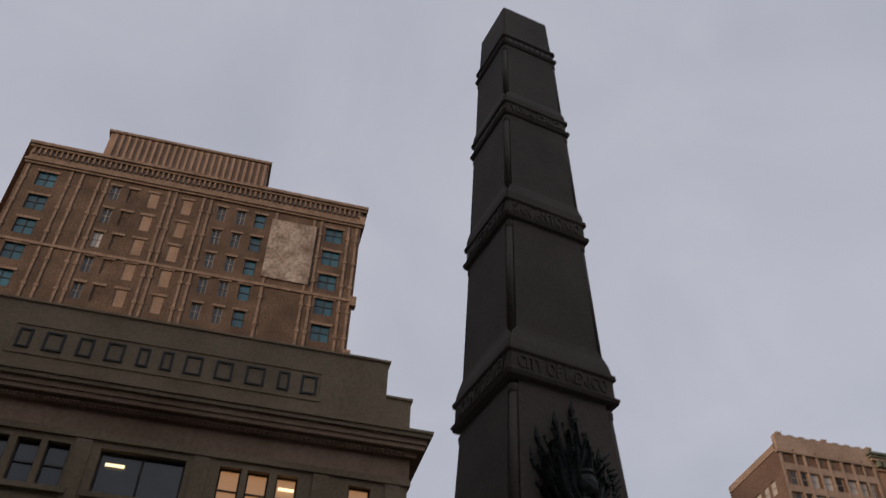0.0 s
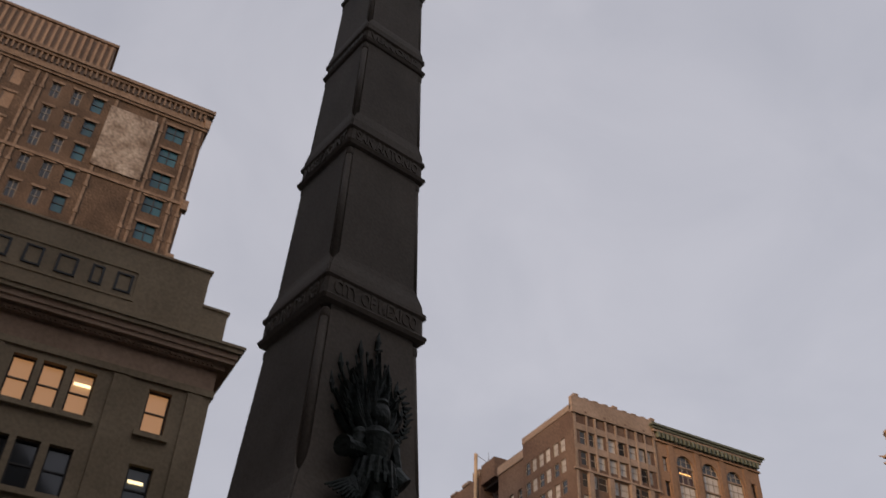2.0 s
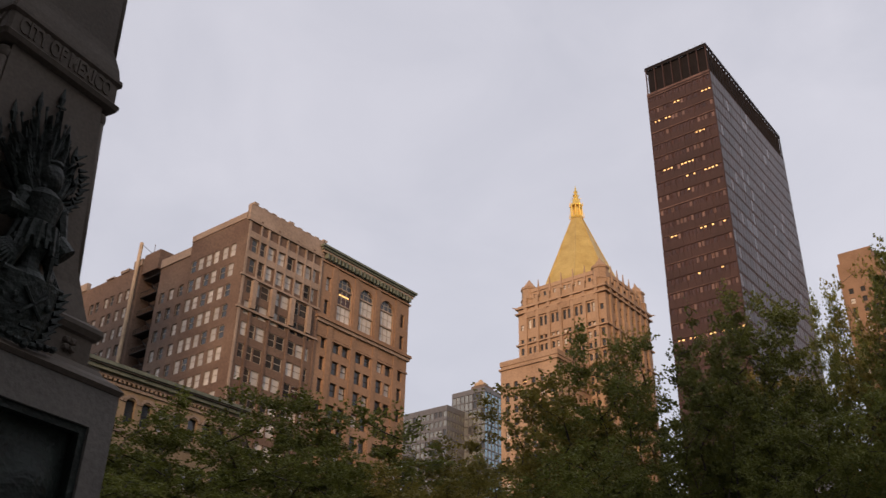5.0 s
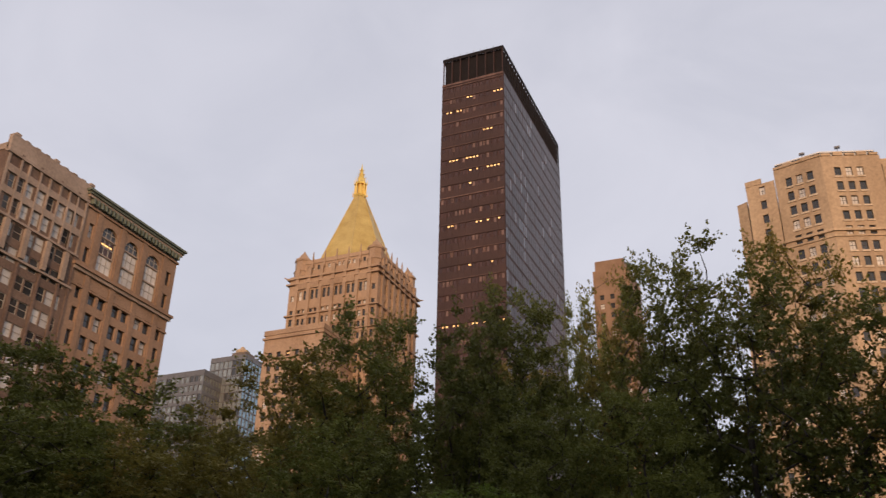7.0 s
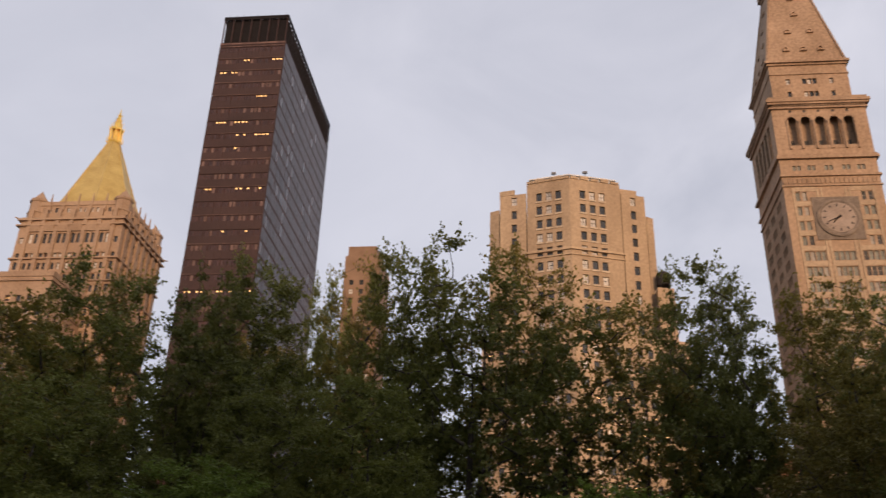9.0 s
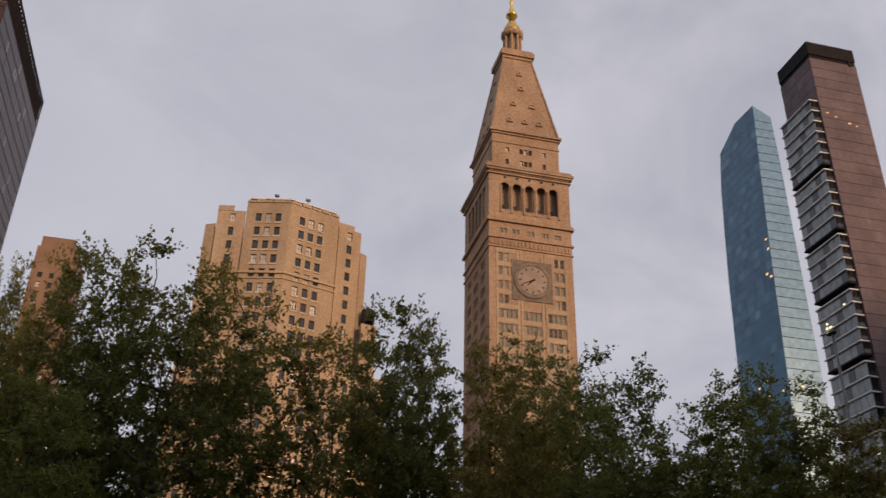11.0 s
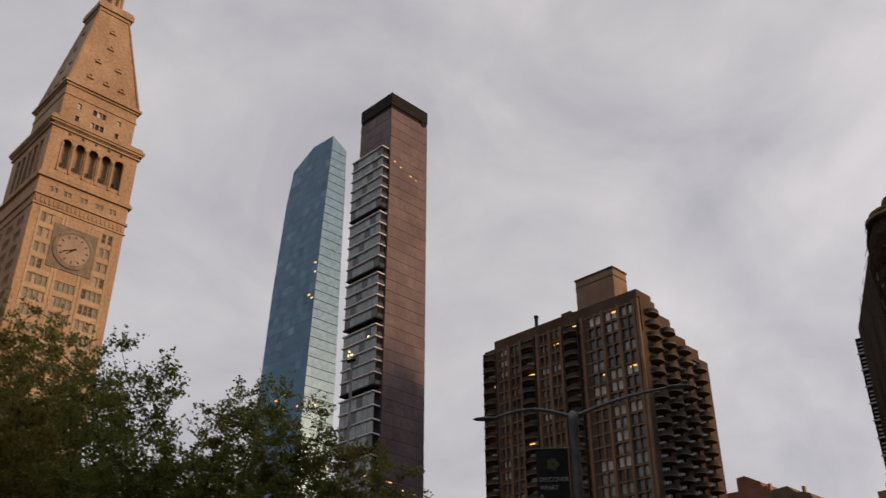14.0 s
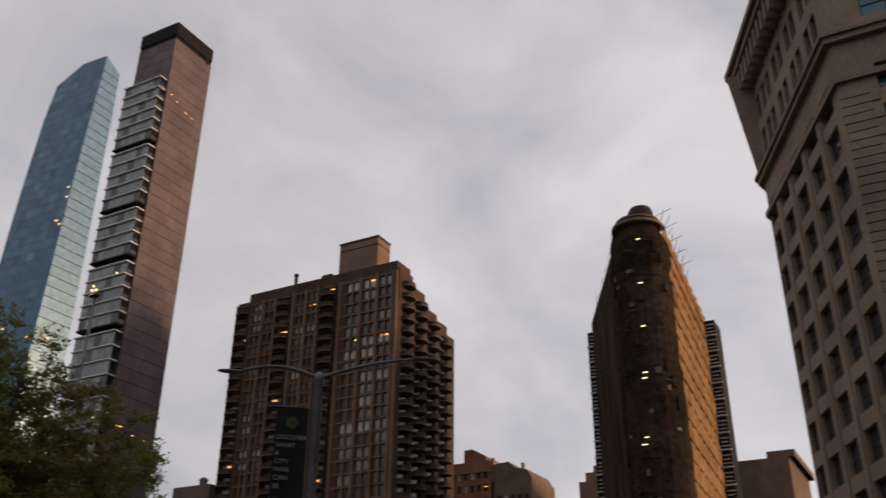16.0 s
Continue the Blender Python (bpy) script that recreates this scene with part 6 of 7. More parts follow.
for mat, nm, count in ((M_net_dark, "scaffold_sheet", 46), (M_flat_stone, "bare_stone_patch", 20), (M_mg_dark, "scaffold_deck", 44)):
    for i in range(count):
        k = deck.randrange(1, len(pr) - 3)
        f0, f1 = deck.uniform(0, 0.5), deck.uniform(0.6, 1.0)
        z = deck.uniform(6, 80)
        hz = {"scaffold_sheet": deck.uniform(0.8, 3.2), "bare_stone_patch": deck.uniform(0.3, 1.4), "scaffold_deck": deck.uniform(0.12, 0.3)}[nm]
        lift = {"scaffold_sheet": 1.12, "bare_stone_patch": 1.07, "scaffold_deck": 1.16}[nm] + deck.uniform(0, 0.03)
        a, b = pr[k].lerp(pr[k + 1], f0), pr[k].lerp(pr[k + 1], f1)
        a, b = mid + (a - mid) * lift, mid + (b - mid) * lift
        a2, b2 = mid + (a - mid) * 0.96, mid + (b - mid) * 0.96
        bm = bmesh.new()
        prism(bm, [tuple(a2), tuple(b2), tuple(b), tuple(a)], z, [z + hz * deck.uniform(0.7, 1), z + hz, z + hz, z + hz * deck.uniform(0.7, 1)])
        bmesh.ops.recalc_face_normals(bm, faces=bm.faces)
        part(nm, bm, mat, th)
rng = random.Random(12)
bm = bmesh.new()
lathe(bm, [(2.9, 83), (2.9, 87.2), (2.6, 88.0), (2.5, 89.2), (2.1, 90.2), (1.2, 90.7)], 14, 42.2, -158)
part("rooftop_drum", bm, M_net_brown, th, "brown rooftop drum under repair")
bm = bmesh.new()
for i in range(16):
    k = i / 15
    a = Vector(net[-1]).lerp(Vector(net[0]), k) if i < 9 else Vector(net[2]).lerp(Vector(net[1]), (i - 8) / 8)
    h = rng.uniform(0.6, 2.0)
    tube(bm, (a.x, a.y, H - 1), (a.x + rng.uniform(-1.4, -0.4), a.y, H + h), 0.06, 0.05, 4)
for i in range(7):
    a = math.pi * i / 6
    x, y = 42.4 + 2.9 * math.cos(a), -156.5 + 2.9 * math.sin(a)
    tube(bm, (x, y, H - 3), (x + rng.uniform(-0.4, 0.4), y, H + rng.uniform(-0.4, 0.9)), 0.05, 0.04, 4)
for i in range(26):
    a = math.tau * rng.random()
    r = rng.uniform(1.5, 3.2)
    x, y, z = 42.2 + r * math.cos(a), -157.5 + r * math.sin(a), rng.uniform(85.5, 89.0 - 0.5 * r)
    tube(bm, (x, y, z - 1.5), (x + rng.uniform(-0.8, 0.8), y + rng.uniform(-0.5, 0.5), z + rng.uniform(0.3, 1.6)), 0.09, 0.05, 4)
    bx(bm, x - 0.7, x + 0.6, y - 0.1, y + 0.1, z - 0.3, z + rng.uniform(-0.1, 0.4))
for k in range(5):
    q = pa.lerp(pb, 0.02 + 0.11 * k)
    tube(bm, (q.x + 1.5, q.y, 87.2 - 0.2 * k), (q.x - 2.2, q.y + 0.4, 88.0 - 0.2 * k), 0.07, 0.05, 4)
tagged(part("scaffold_pole", bm, M_mg_dark, th), kind="stuff")
# parapet ring round the prow's top
bm = bmesh.new()
for z0, z1, k in ((84.2, 84.8, 1.02), (85.6, 86.0, 0.86)):
    prism(bm, [(mid.x + (p.x - mid.x) * k, mid.y + (p.y - mid.y) * k) for p in pr], z0, z1)
bmesh.ops.recalc_face_normals(bm, faces=bm.faces)
part("prow_parapet", bm, M_flat_stone, th)
for z, x, w in ((79.5, 40.6, 1.0), (70.6, 40.9, 1.2), (62.2, 41.2, 1.2), (53.6, 41.6, 1.3), (52.6, 41.8, 1.3), (42.2, 42.4, 1.0), (41.0, 42.8, 1.4), (28.5, 43.2, 1.4)):
    bm = bmesh.new()
    bx(bm, x + 0.3 - w / 3, x + 0.3 + w / 3, -149.75, -149.6, z, z + 0.16)
    part("work_lamp", bm, M_lamp_white, th, "small white work lamp")
# hoist towers at the two far ends
for px, py, hw in ((41.5, -209.0, 1.2), (68.2, -203.5, 1.8)):
    bm = bmesh.new()
    bx(bm, px - hw, px + hw, py - 4.5, py + 1.8, 0, 84)
    part("hoist_shaft", bm, M_om_dark, th, "black hoist shaft")
    for k in range(20):
        bm = bmesh.new()
        bx(bm, px - hw - 0.15, px + hw + 0.15, py + 1.6, py + 2.1, 6 + k * 3.9, 6 + k * 3.9 + 0.35)
        for q in range(3):
            bx(bm, px - hw + 0.1 + 0.3 * (q % 2), px + hw - 0.5, py + 1.85, py + 1.95, 6.9 + k * 3.9 + q * 0.9, 7.15 + k * 3.9 + q * 0.9)
        part("hoist_gate", bm, M_white_metal, th)

# ---- grey-brown corner building close by ----
th = thing("corner_office_building", "grey-brown limestone corner building with rusticated quoins and deep cornice", "building", -2, -75)
A, B = (0.9, -62.6), (9.4, -81.5)
pts = [(-40, -62.6), (-40, -95), (6.0, -95), B, A]
L = (Vector(B) - Vector(A)).length
zs = floors(6.0, 3.62, 11)
oE = [(c - 1.35, c + 1.35, z, z + 2.45) for z in zs for c in (3.0, 7.2, 11.4, 15.6, 19.2)]
oE += [(c + d - 0.62, c + d + 0.62, z, z + 2.6) for z in (49.2, 53.2) for c in (3.0, 7.2, 11.4, 15.6, 19.2) for d in (-0.85, 0.85)]
oN = [(c - 0.95, c + 0.95, z, z + 2.3) for z in zs + [49.0, 53.0] for c in (3.6, 7.4, 12.5, 16.3, 21.5, 25.3, 30.5, 34.3)]
bm = bmesh.new()
facade(bm, B, A, 0, 57.5, [(L - b, L - a, c, d) for a, b, c, d in oE], 0.5)
facade(bm, A, (-40, -62.6), 0, 57.5, oN, 0.5)
facade(bm, (-40, -62.6), (-40, -95), 0, 57.5, [], 0.5)
facade(bm, (6.0, -95), B, 0, 57.5, [], 0.5)
part("wall", bm, M_200, th)
bm = bmesh.new()
prism(bm, pts, 57.2, 57.6)
part("roof", bm, M_roof, th)
windows(th, B, A, [(L - b, L - a, c, d) for a, b, c, d in oE], "hv", M_sash_dark, [(M_glass, 1.0)], rec=0.5, seed=91)
windows(th, A, (-40, -62.6), oN, "h", M_sash_dark, [(M_glass_blue, 0.7), (M_blind_sheen, 0.3)], rec=0.5, seed=92)
for z0, z1, o in ((43.4, 43.9, 0.35), (47.0, 47.5, 0.55), (47.5, 47.8, 0.8), (57.6, 58.2, 0.5), (58.2, 59.2, 1.0), (59.2, 59.9, 1.6), (59.9, 60.5, 2.0)):
    ring(th, pts, o, z0, z1, M_200, "cornice" if z0 > 57 else "string_course")
dA = (Vector(B) - Vector(A)).normalized()
dentils(th, B, A, 57.0, 59.2, 1.4, 1.3, 0.5, M_200, "bracket")
bm = bmesh.new()
prism(bm, rect(B[0] - 1.2, B[0] + 0.35, B[1] - 0.4, B[1] + 0.9), 48.0, 59.2, top=rect(B[0] - 1.2, B[0] + 1.75, B[1] - 0.4, B[1] + 1.7))
part("corner_console", bm, M_200, th, "flared carved stone console under the cornice")
for k in range(52):
    z = 5 + k * 0.74
    if z > 42.6:
        break
    w = 2.6 if k % 2 else 2.0
    bm = bmesh.new()
    bx(bm, -0.12, w, -0.12, 0.12, z, z + 0.64)
    part("quoin", bm, M_200, th, m=pose(A[0] + 0.02, A[1], 0, 0, 0, 180))
for c in (5.1, 9.3, 13.5, 17.5):
    q = Vector(A) + dA * c
    bm = bmesh.new()
    bx(bm, -0.45, 0.45, -0.12, 0.2, 5, 43.4)
    part("pier", bm, M_200, th, m=pose(q.x, q.y, 0, 0, 0, math.degrees(math.atan2(-dA.y, -dA.x))))

# ---- granite obelisk monument ----
MON = pose(3.185, 8.63, 0, 0, 0, 10.76) @ Matrix.Diagonal((1.028, 1.028, 1.0, 1.0))
th = thing("granite_obelisk_monument", "dark granite obelisk with lettered bands and bronze trophies", "monument", 3.21, 8.6)


def sq(w):
    return rect(-w, w, -w, w)


def mon(name, build, mat, label="", smooth=False, parent=None):
    bm = bmesh.new()
    build(bm)
    return part(name, bm, mat, parent or th, label, MON, smooth)


def soft_block(bm, levels):
    """Square rings at (half width, height), joined upwards, with chamfered corners."""
    rings = []
    for w, z in levels:
        c = min(0.03, w * 0.06)
        rings.append([bm.verts.new((x, y, z)) for x, y in ((-w + c, -w), (w - c, -w), (w, -w + c), (w, w - c), (w - c, w), (-w + c, w), (-w, w - c), (-w, -w + c))])
    for a, b in zip(rings, rings[1:]):
        for i in range(8):
            bm.faces.new((a[i], a[(i + 1) % 8], b[(i + 1) % 8], b[i]))
    bm.faces.new(rings[-1])
    bm.faces.new(rings[0][::-1])


def notched(bm, levels):
    """A tapering shaft: square rings at (half width, height, notch), each corner cut back by its notch."""
    rings = []
    for w, z, c in levels:
        ring_pts = []
        for k in range(4):
            ca, sa4 = (1, 0, -1, 0)[k], (0, 1, 0, -1)[k]
            for x, y in ((-w + c, -w), (w - c, -w), (w - c, -w + c)):
                ring_pts.append(bm.verts.new((x * ca - y * sa4, x * sa4 + y * ca, z)))
        rings.append(ring_pts)
    for a, b in zip(rings, rings[1:]):
        for i in range(12):
            bm.faces.new((a[i], a[(i + 1) % 12], b[(i + 1) % 12], b[i]))
    bm.faces.new(rings[-1])
    bm.faces.new(rings[0][::-1])


def roll_r(w):
    return 0.050 * w / 0.7


for w, a, b in ((2.6, 0.15, 0.5), (2.2, 0.5, 0.85), (1.8, 0.85, 1.2)):
    mon("step", lambda bm: soft_block(bm, [(w, a), (w, b)]), M_granite_light)
mon("base_moulding", lambda bm: soft_block(bm, [(1.38, 1.2), (1.38, 1.45), (1.28, 1.6), (1.16, 1.75)]), M_granite_light)


def die(bm):
    q = sq(1.12)
    for s in range(4):
        facade(bm, q[s], q[(s + 1) % 4], 1.75, 4.36, [(0.26, 1.98, 2.0, 4.0)], 0.17)
    bm.faces.new([bm.verts.new((x, y, 4.36)) for x, y in q])
    bmesh.ops.remove_doubles(bm, verts=bm.verts, dist=0.002)


mon("base_block", die, M_granite_light, "dark granite die with sunken panels")
for s in range(4):
    R4 = MON @ pose(0, 0, 0, 0, 0, 90 * s)
    bm = bmesh.new()
    for x0, x1, z0, z1 in ((-0.86, 0.86, 3.93, 4.0), (-0.86, 0.86, 2.0, 2.07), (-0.86, -0.79, 2.07, 3.93), (0.79, 0.86, 2.07, 3.93)):
        bx(bm, x0, x1, -1.09, -0.95, z0, z1)
    pan = part("bronze_panel_frame", bm, M_bronze, th, "dark bronze frame of the relief panel", R4)
    # a plain, worn relief: a swelling ground with rounded masses, no figures
    bm = bmesh.new()
    n, m2 = 28, 30
    rl = random.Random(4 + s)
    bumps = [(rl.uniform(-0.6, 0.6), rl.uniform(2.3, 3.7), rl.uniform(0.08, 0.24)) for _ in range(22)]
    g = []
    for j in range(m2 + 1):
        row = []
        for i in range(n + 1):
            x, z = -0.8 + 1.6 * i / n, 2.06 + 1.88 * j / m2
            d = sum(0.055 * math.exp(-((x - a) ** 2 + (z - b) ** 2) / (r * r)) for a, b, r in bumps)
            row.append(bm.verts.new((x, -0.97 - min(0.11, d), z)))
        g.append(row)
    for j in range(m2):
        for i in range(n):
            bm.faces.new((g[j][i], g[j][i + 1], g[j + 1][i + 1], g[j + 1][i]))
    part("relief_panel", bm, M_bronze, th, "worn green-black bronze relief", R4, smooth=True)
mon("base_cap", lambda bm: soft_block(bm, [(1.13, 4.362), (1.16, 4.40), (1.12, 4.45), (1.02, 4.52), (0.98, 4.58), (0.98, 4.60)]), M_granite)
mon("collar", lambda bm: soft_block(bm, [(0.90, 4.602), (0.90, 4.86), (0.93, 4.88), (0.96, 4.93), (0.96, 4.97), (0.90, 5.02), (0.84, 5.05)]), M_granite)
mon("shaft", lambda bm: notched(bm, [(0.84, 5.052, 0.02), (0.80, 5.2, 0.02), (0.762, 5.38, 0.03), (0.745, 5.55, 0.08), (0.735, 5.7, 0.095), (0.645, 7.50, 0.085)]), M_granite)
# bands, then the shaft lengths between them
BANDS = [(7.50, 7.92, 0.715, "CITY OF MEXICO", "MOLINO DEL REY"), (10.10, 10.50, 0.622, "SAN ANTONIO", "WEST POINT"), (12.36, 12.72, 0.552, "VERA CRUZ", ""), (14.26, 14.58, 0.492, "", "")]
SHAFTS = [(7.92, 10.10, 0.622, 0.572), (10.50, 12.36, 0.558, 0.520), (12.72, 14.26, 0.495, 0.466), (14.58, 15.5, 0.440, 0.412)]
for (a, b, w, *_), (s0, s1, wa, wb) in zip(BANDS, SHAFTS):
    h = b - a
    mon("band", lambda bm: soft_block(bm, [(w - 0.075, a), (w - 0.01, a + 0.02), (w + 0.01, a + 0.07), (w - 0.03, a + 0.11), (w - 0.035, a + h - 0.09), (w - 0.005, a + h - 0.06), (w - 0.005, a + h - 0.02), (w - 0.03, a + h)]), M_granite, "projecting granite band with raised lettering")
    f = (s1 - s0) * 0.16 if s1 < 15 else 0.08
    if s1 < 15:
        mon("shaft", lambda bm: notched(bm, [(w - 0.035, s0 + 0.002, 0.02), (wa + (w - wa) * 0.45, s0 + f * 0.35, 0.02), (wa + 0.012, s0 + f * 0.75, 0.04), (wa, s0 + f, 1.85 * roll_r(wa)), (wb, s1, 1.85 * roll_r(wb))]), M_granite)
    else:
        mon("shaft", lambda bm: soft_block(bm, [(wa + 0.02, s0), (wa, s0 + 0.1), (wb, s1 - 0.04), (wb - 0.04, s1)]), M_granite)


def letters(words, w, za, zb, turn):
    """Raised letters or, where they cannot be made out, plain bars, centred on one side of a band."""
    m = MON @ pose(0, 0, 0, 0, 0, turn) @ pose(0, -(w - 0.034), (za + zb) / 2, 90, 0, 0)
    if words:
        cu = bpy.data.curves.new("lettering", 'FONT')
        cu.body = words
        cu.size = (zb - za) * 1.25
        cu.align_x, cu.align_y = 'CENTER', 'CENTER'
        cu.extrude = 0.016
        cu.offset = 0.009
        tmp = new("tmp", cu)
        me = bpy.data.meshes.new_from_object(tmp.evaluated_get(bpy.context.evaluated_depsgraph_get()))
        bpy.data.objects.remove(tmp)
        xs = [v.co.x for v in me.vertices]
        k = 1.62 * w / (max(xs) - min(xs))
        me.transform(Matrix.Diagonal((k, 1, 1, 1)))
        me.materials.clear()
        me.materials.append(M_granite)
        put(new("raised_lettering", me), th, m)
    else:
        bm = bmesh.new()
        for i in range(8):
            x = (i - 3.5) * w * 0.2
            bx(bm, x - w * 0.07, x + w * 0.07, -(zb - za) * 0.42, (zb - za) * 0.42, -0.005, 0.012)
        tagged(part("raised_bar", bm, M_granite_light, th, m=m), kind="stuff")


for a, b, w, south, west in BANDS:
    letters(south, w, a + 0.12, b - 0.1, 0)
    letters(west, w, a + 0.12, b - 0.1, -90)
    letters("", w, a + 0.12, b - 0.1, 90)
    letters("", w, a + 0.12, b - 0.1, 180)
# corner rolls
ROLLS = [(5.55, 7.44, 0.738, 0.645)] + [(s0 + (s1 - s0) * 0.17, s1 - 0.02, wa, wb) for s0, s1, wa, wb in SHAFTS[:3]]
for z0, z1, wa, wb in ROLLS:
    for sx, sy in ((-1, -1), (1, -1), (1, 1), (-1, 1)):
        bm = bmesh.new()
        ra, rb = roll_r(wa), roll_r(wb)
        ca, cb = wa - ra * 1.02, wb - rb * 1.02
        tube(bm, (sx * ca, sy * ca, z0 - 0.12), (sx * cb, sy * cb, z1 - 0.08), ra, rb, 12)
        lathe(bm, [(rb, z1 - 0.13), (rb * 1.25, z1 - 0.10), (rb * 1.3, z1 - 0.03), (rb * 1.0, z1)], 12, sx * cb, sy * cb)
        part("corner_roll", bm, M_granite, th, m=MON, smooth=True)
# small rosettes on the collar
for t in range(4):
    for x in (-0.62, 0.62):
        bm = bmesh.new()
        for i in range(4):
            a = math.pi / 4 + math.pi / 2 * i
            bmesh.ops.create_icosphere(bm, subdivisions=1, radius=0.045, matrix=Matrix.Translation((x + 0.05 * math.cos(a), -0.905, 4.74 + 0.05 * math.sin(a))))
        part("rosette", bm, M_granite, th, m=MON @ pose(0, 0, 0, 0, 0, 90 * t))


def blob(bm, x, y, z, rx, ry, rz, sub=2, tilt=0.0):
    m = Matrix.Translation((x, y, z)) @ Matrix.Rotation(tilt, 4, 'Y') @ Matrix.Diagonal((rx, ry, rz, 1))
    bmesh.ops.create_icosphere(bm, subdivisions=sub, radius=1.0, matrix=m)


# granite block behind the shield
mon("shield_block", lambda bm: prism(bm, [(-0.40, -1.02), (0.40, -1.02), (0.40, -0.86), (-0.40, -0.86)], 4.49, 5.12, top=[(-0.37, -0.98), (0.37, -0.98), (0.37, -0.8), (-0.37, -0.8)]), M_granite)
# bronze trophy on the south side: shield in a laurel wreath, drooping wings, tunic, cannon, and a fan of furled flags and spears
bm = bmesh.new()
rt = random.Random(77)


def sheet(f, nu, nv):
    """A smooth curved surface from f(u, v), with both ranges 0 to 1."""
    vs = [[bm.verts.new(f(i / nu, k / nv)) for i in range(nu + 1)] for k in range(nv + 1)]
    for a, b in zip(vs, vs[1:]):
        for i in range(nu):
            bm.faces.new((a[i], a[i + 1], b[i + 1], b[i]))


def heater(u, v, r=0.31, z0=4.44, z1=5.08, y=-1.03, bulge=0.12):
    z = z0 + (z1 - z0) * v
    hw = r * (min(1.0, 0.30 + 1.5 * v) ** 0.75) * (1 - 0.06 * math.sin(math.pi * v))
    x = (u * 2 - 1) * hw
    return (x, y - bulge * math.cos(math.pi / 2 * (u * 2 - 1)) ** 0.6 * (0.4 + 0.6 * v), z)


sheet(heater, 14, 10)
for k in range(15):
    u, v = (0.0 if k % 2 else 1.0), 0.06 + 0.86 * (k // 2) / 7
    x, y, z = heater(u, v)
    s = -1 if u == 0 else 1
    for a in (-0.5, 0.5):
        tube(bm, (x - s * 0.02, y - 0.02, z), (x + s * 0.075 + a * 0.03, y - 0.045, z + 0.05 + a * 0.09), 0.035, 0.006, 5)
for k in range(9):
    x = -0.3 + 0.075 * k
    blob(bm, x, -1.12 - 0.04 * math.cos(x * 4), 4.46 + 0.22 * abs(x), 0.045, 0.04, 0.035, 1, rt.uniform(-1, 1))
tube(bm, (-0.31, -1.05, 5.09), (0.31, -1.05, 5.09), 0.035, 0.035, 8)
# raised device on the shield
for a, b in (((-0.11, 4.72), (0.12, 4.96)), ((0.11, 4.72), (-0.12, 4.96)), ((-0.07, 4.62), (0.07, 4.62))):
    tube(bm, (a[0], -1.135, a[1]), (b[0], -1.15, b[1]), 0.018, 0.018, 5)
for x in (-0.17, 0.17):
    blob(bm, x, -1.12, 4.86, 0.035, 0.03, 0.045, 1)
# foot of the tunic and the wings folded down to each side
lathe(bm, [(0.20, 5.10), (0.17, 5.16), (0.11, 5.22), (0.10, 5.32), (0.15, 5.44)], 12, 0.0, -0.92)
for s, ext, dz in ((-1, 0.42, 0.0), (1, 0.32, -0.12)):
    for k in range(9):
        t = k / 8
        x0, z0 = s * (0.05 + 0.10 * t), 5.50 - 0.10 * t
        tube(bm, (x0, -0.93 - 0.01 * k, z0), (s * (0.10 + ext * (1 - 0.75 * t)), -0.90 - 0.012 * k, 5.27 + dz - 0.16 * t), 0.050, 0.012, 6)
    blob(bm, s * 0.12, -0.93, 5.46, 0.13, 0.07, 0.10, 2, s * 0.7)
# tunic with hanging strips, belt, shoulders
lathe(bm, [(0.13, 5.40), (0.22, 5.50), (0.19, 5.62), (0.155, 5.70), (0.18, 5.84), (0.20, 5.95), (0.12, 6.04), (0.07, 6.08)], 14, 0.02, -0.86)
for k in range(9):
    a = math.pi * (1.05 + 0.9 * k / 8)
    tube(bm, (0.02 + 0.19 * math.cos(a), -0.86 + 0.19 * math.sin(a), 5.66), (0.02 + 0.26 * math.cos(a), -0.86 + 0.22 * math.sin(a), 5.40 - 0.03 * (k % 2)), 0.034, 0.024, 5)
for s in (-1, 1):
    blob(bm, 0.02 + s * 0.2, -0.87, 5.93, 0.085, 0.08, 0.09, 2)
    tube(bm, (0.02 + s * 0.21, -0.88, 5.90), (0.02 + s * 0.27, -0.90, 5.66), 0.07, 0.05, 7)
# cannon barrel to one side with a ringed muzzle, drum to the other
tube(bm, (0.0, -0.82, 5.80), (-0.40, -0.95, 5.70), 0.075, 0.085, 12)
tube(bm, (-0.36, -0.937, 5.71), (-0.42, -0.957, 5.695), 0.108, 0.108, 12)
tube(bm, (0.24, -0.86, 5.62), (0.34, -0.92, 5.50), 0.12, 0.12, 12)
# smooth breastplate with a collar
blob(bm, 0.05, -0.86, 6.22, 0.12, 0.11, 0.17, 3)
lathe(bm, [(0.07, 6.34), (0.09, 6.37), (0.08, 6.40)], 12, 0.05, -0.86)


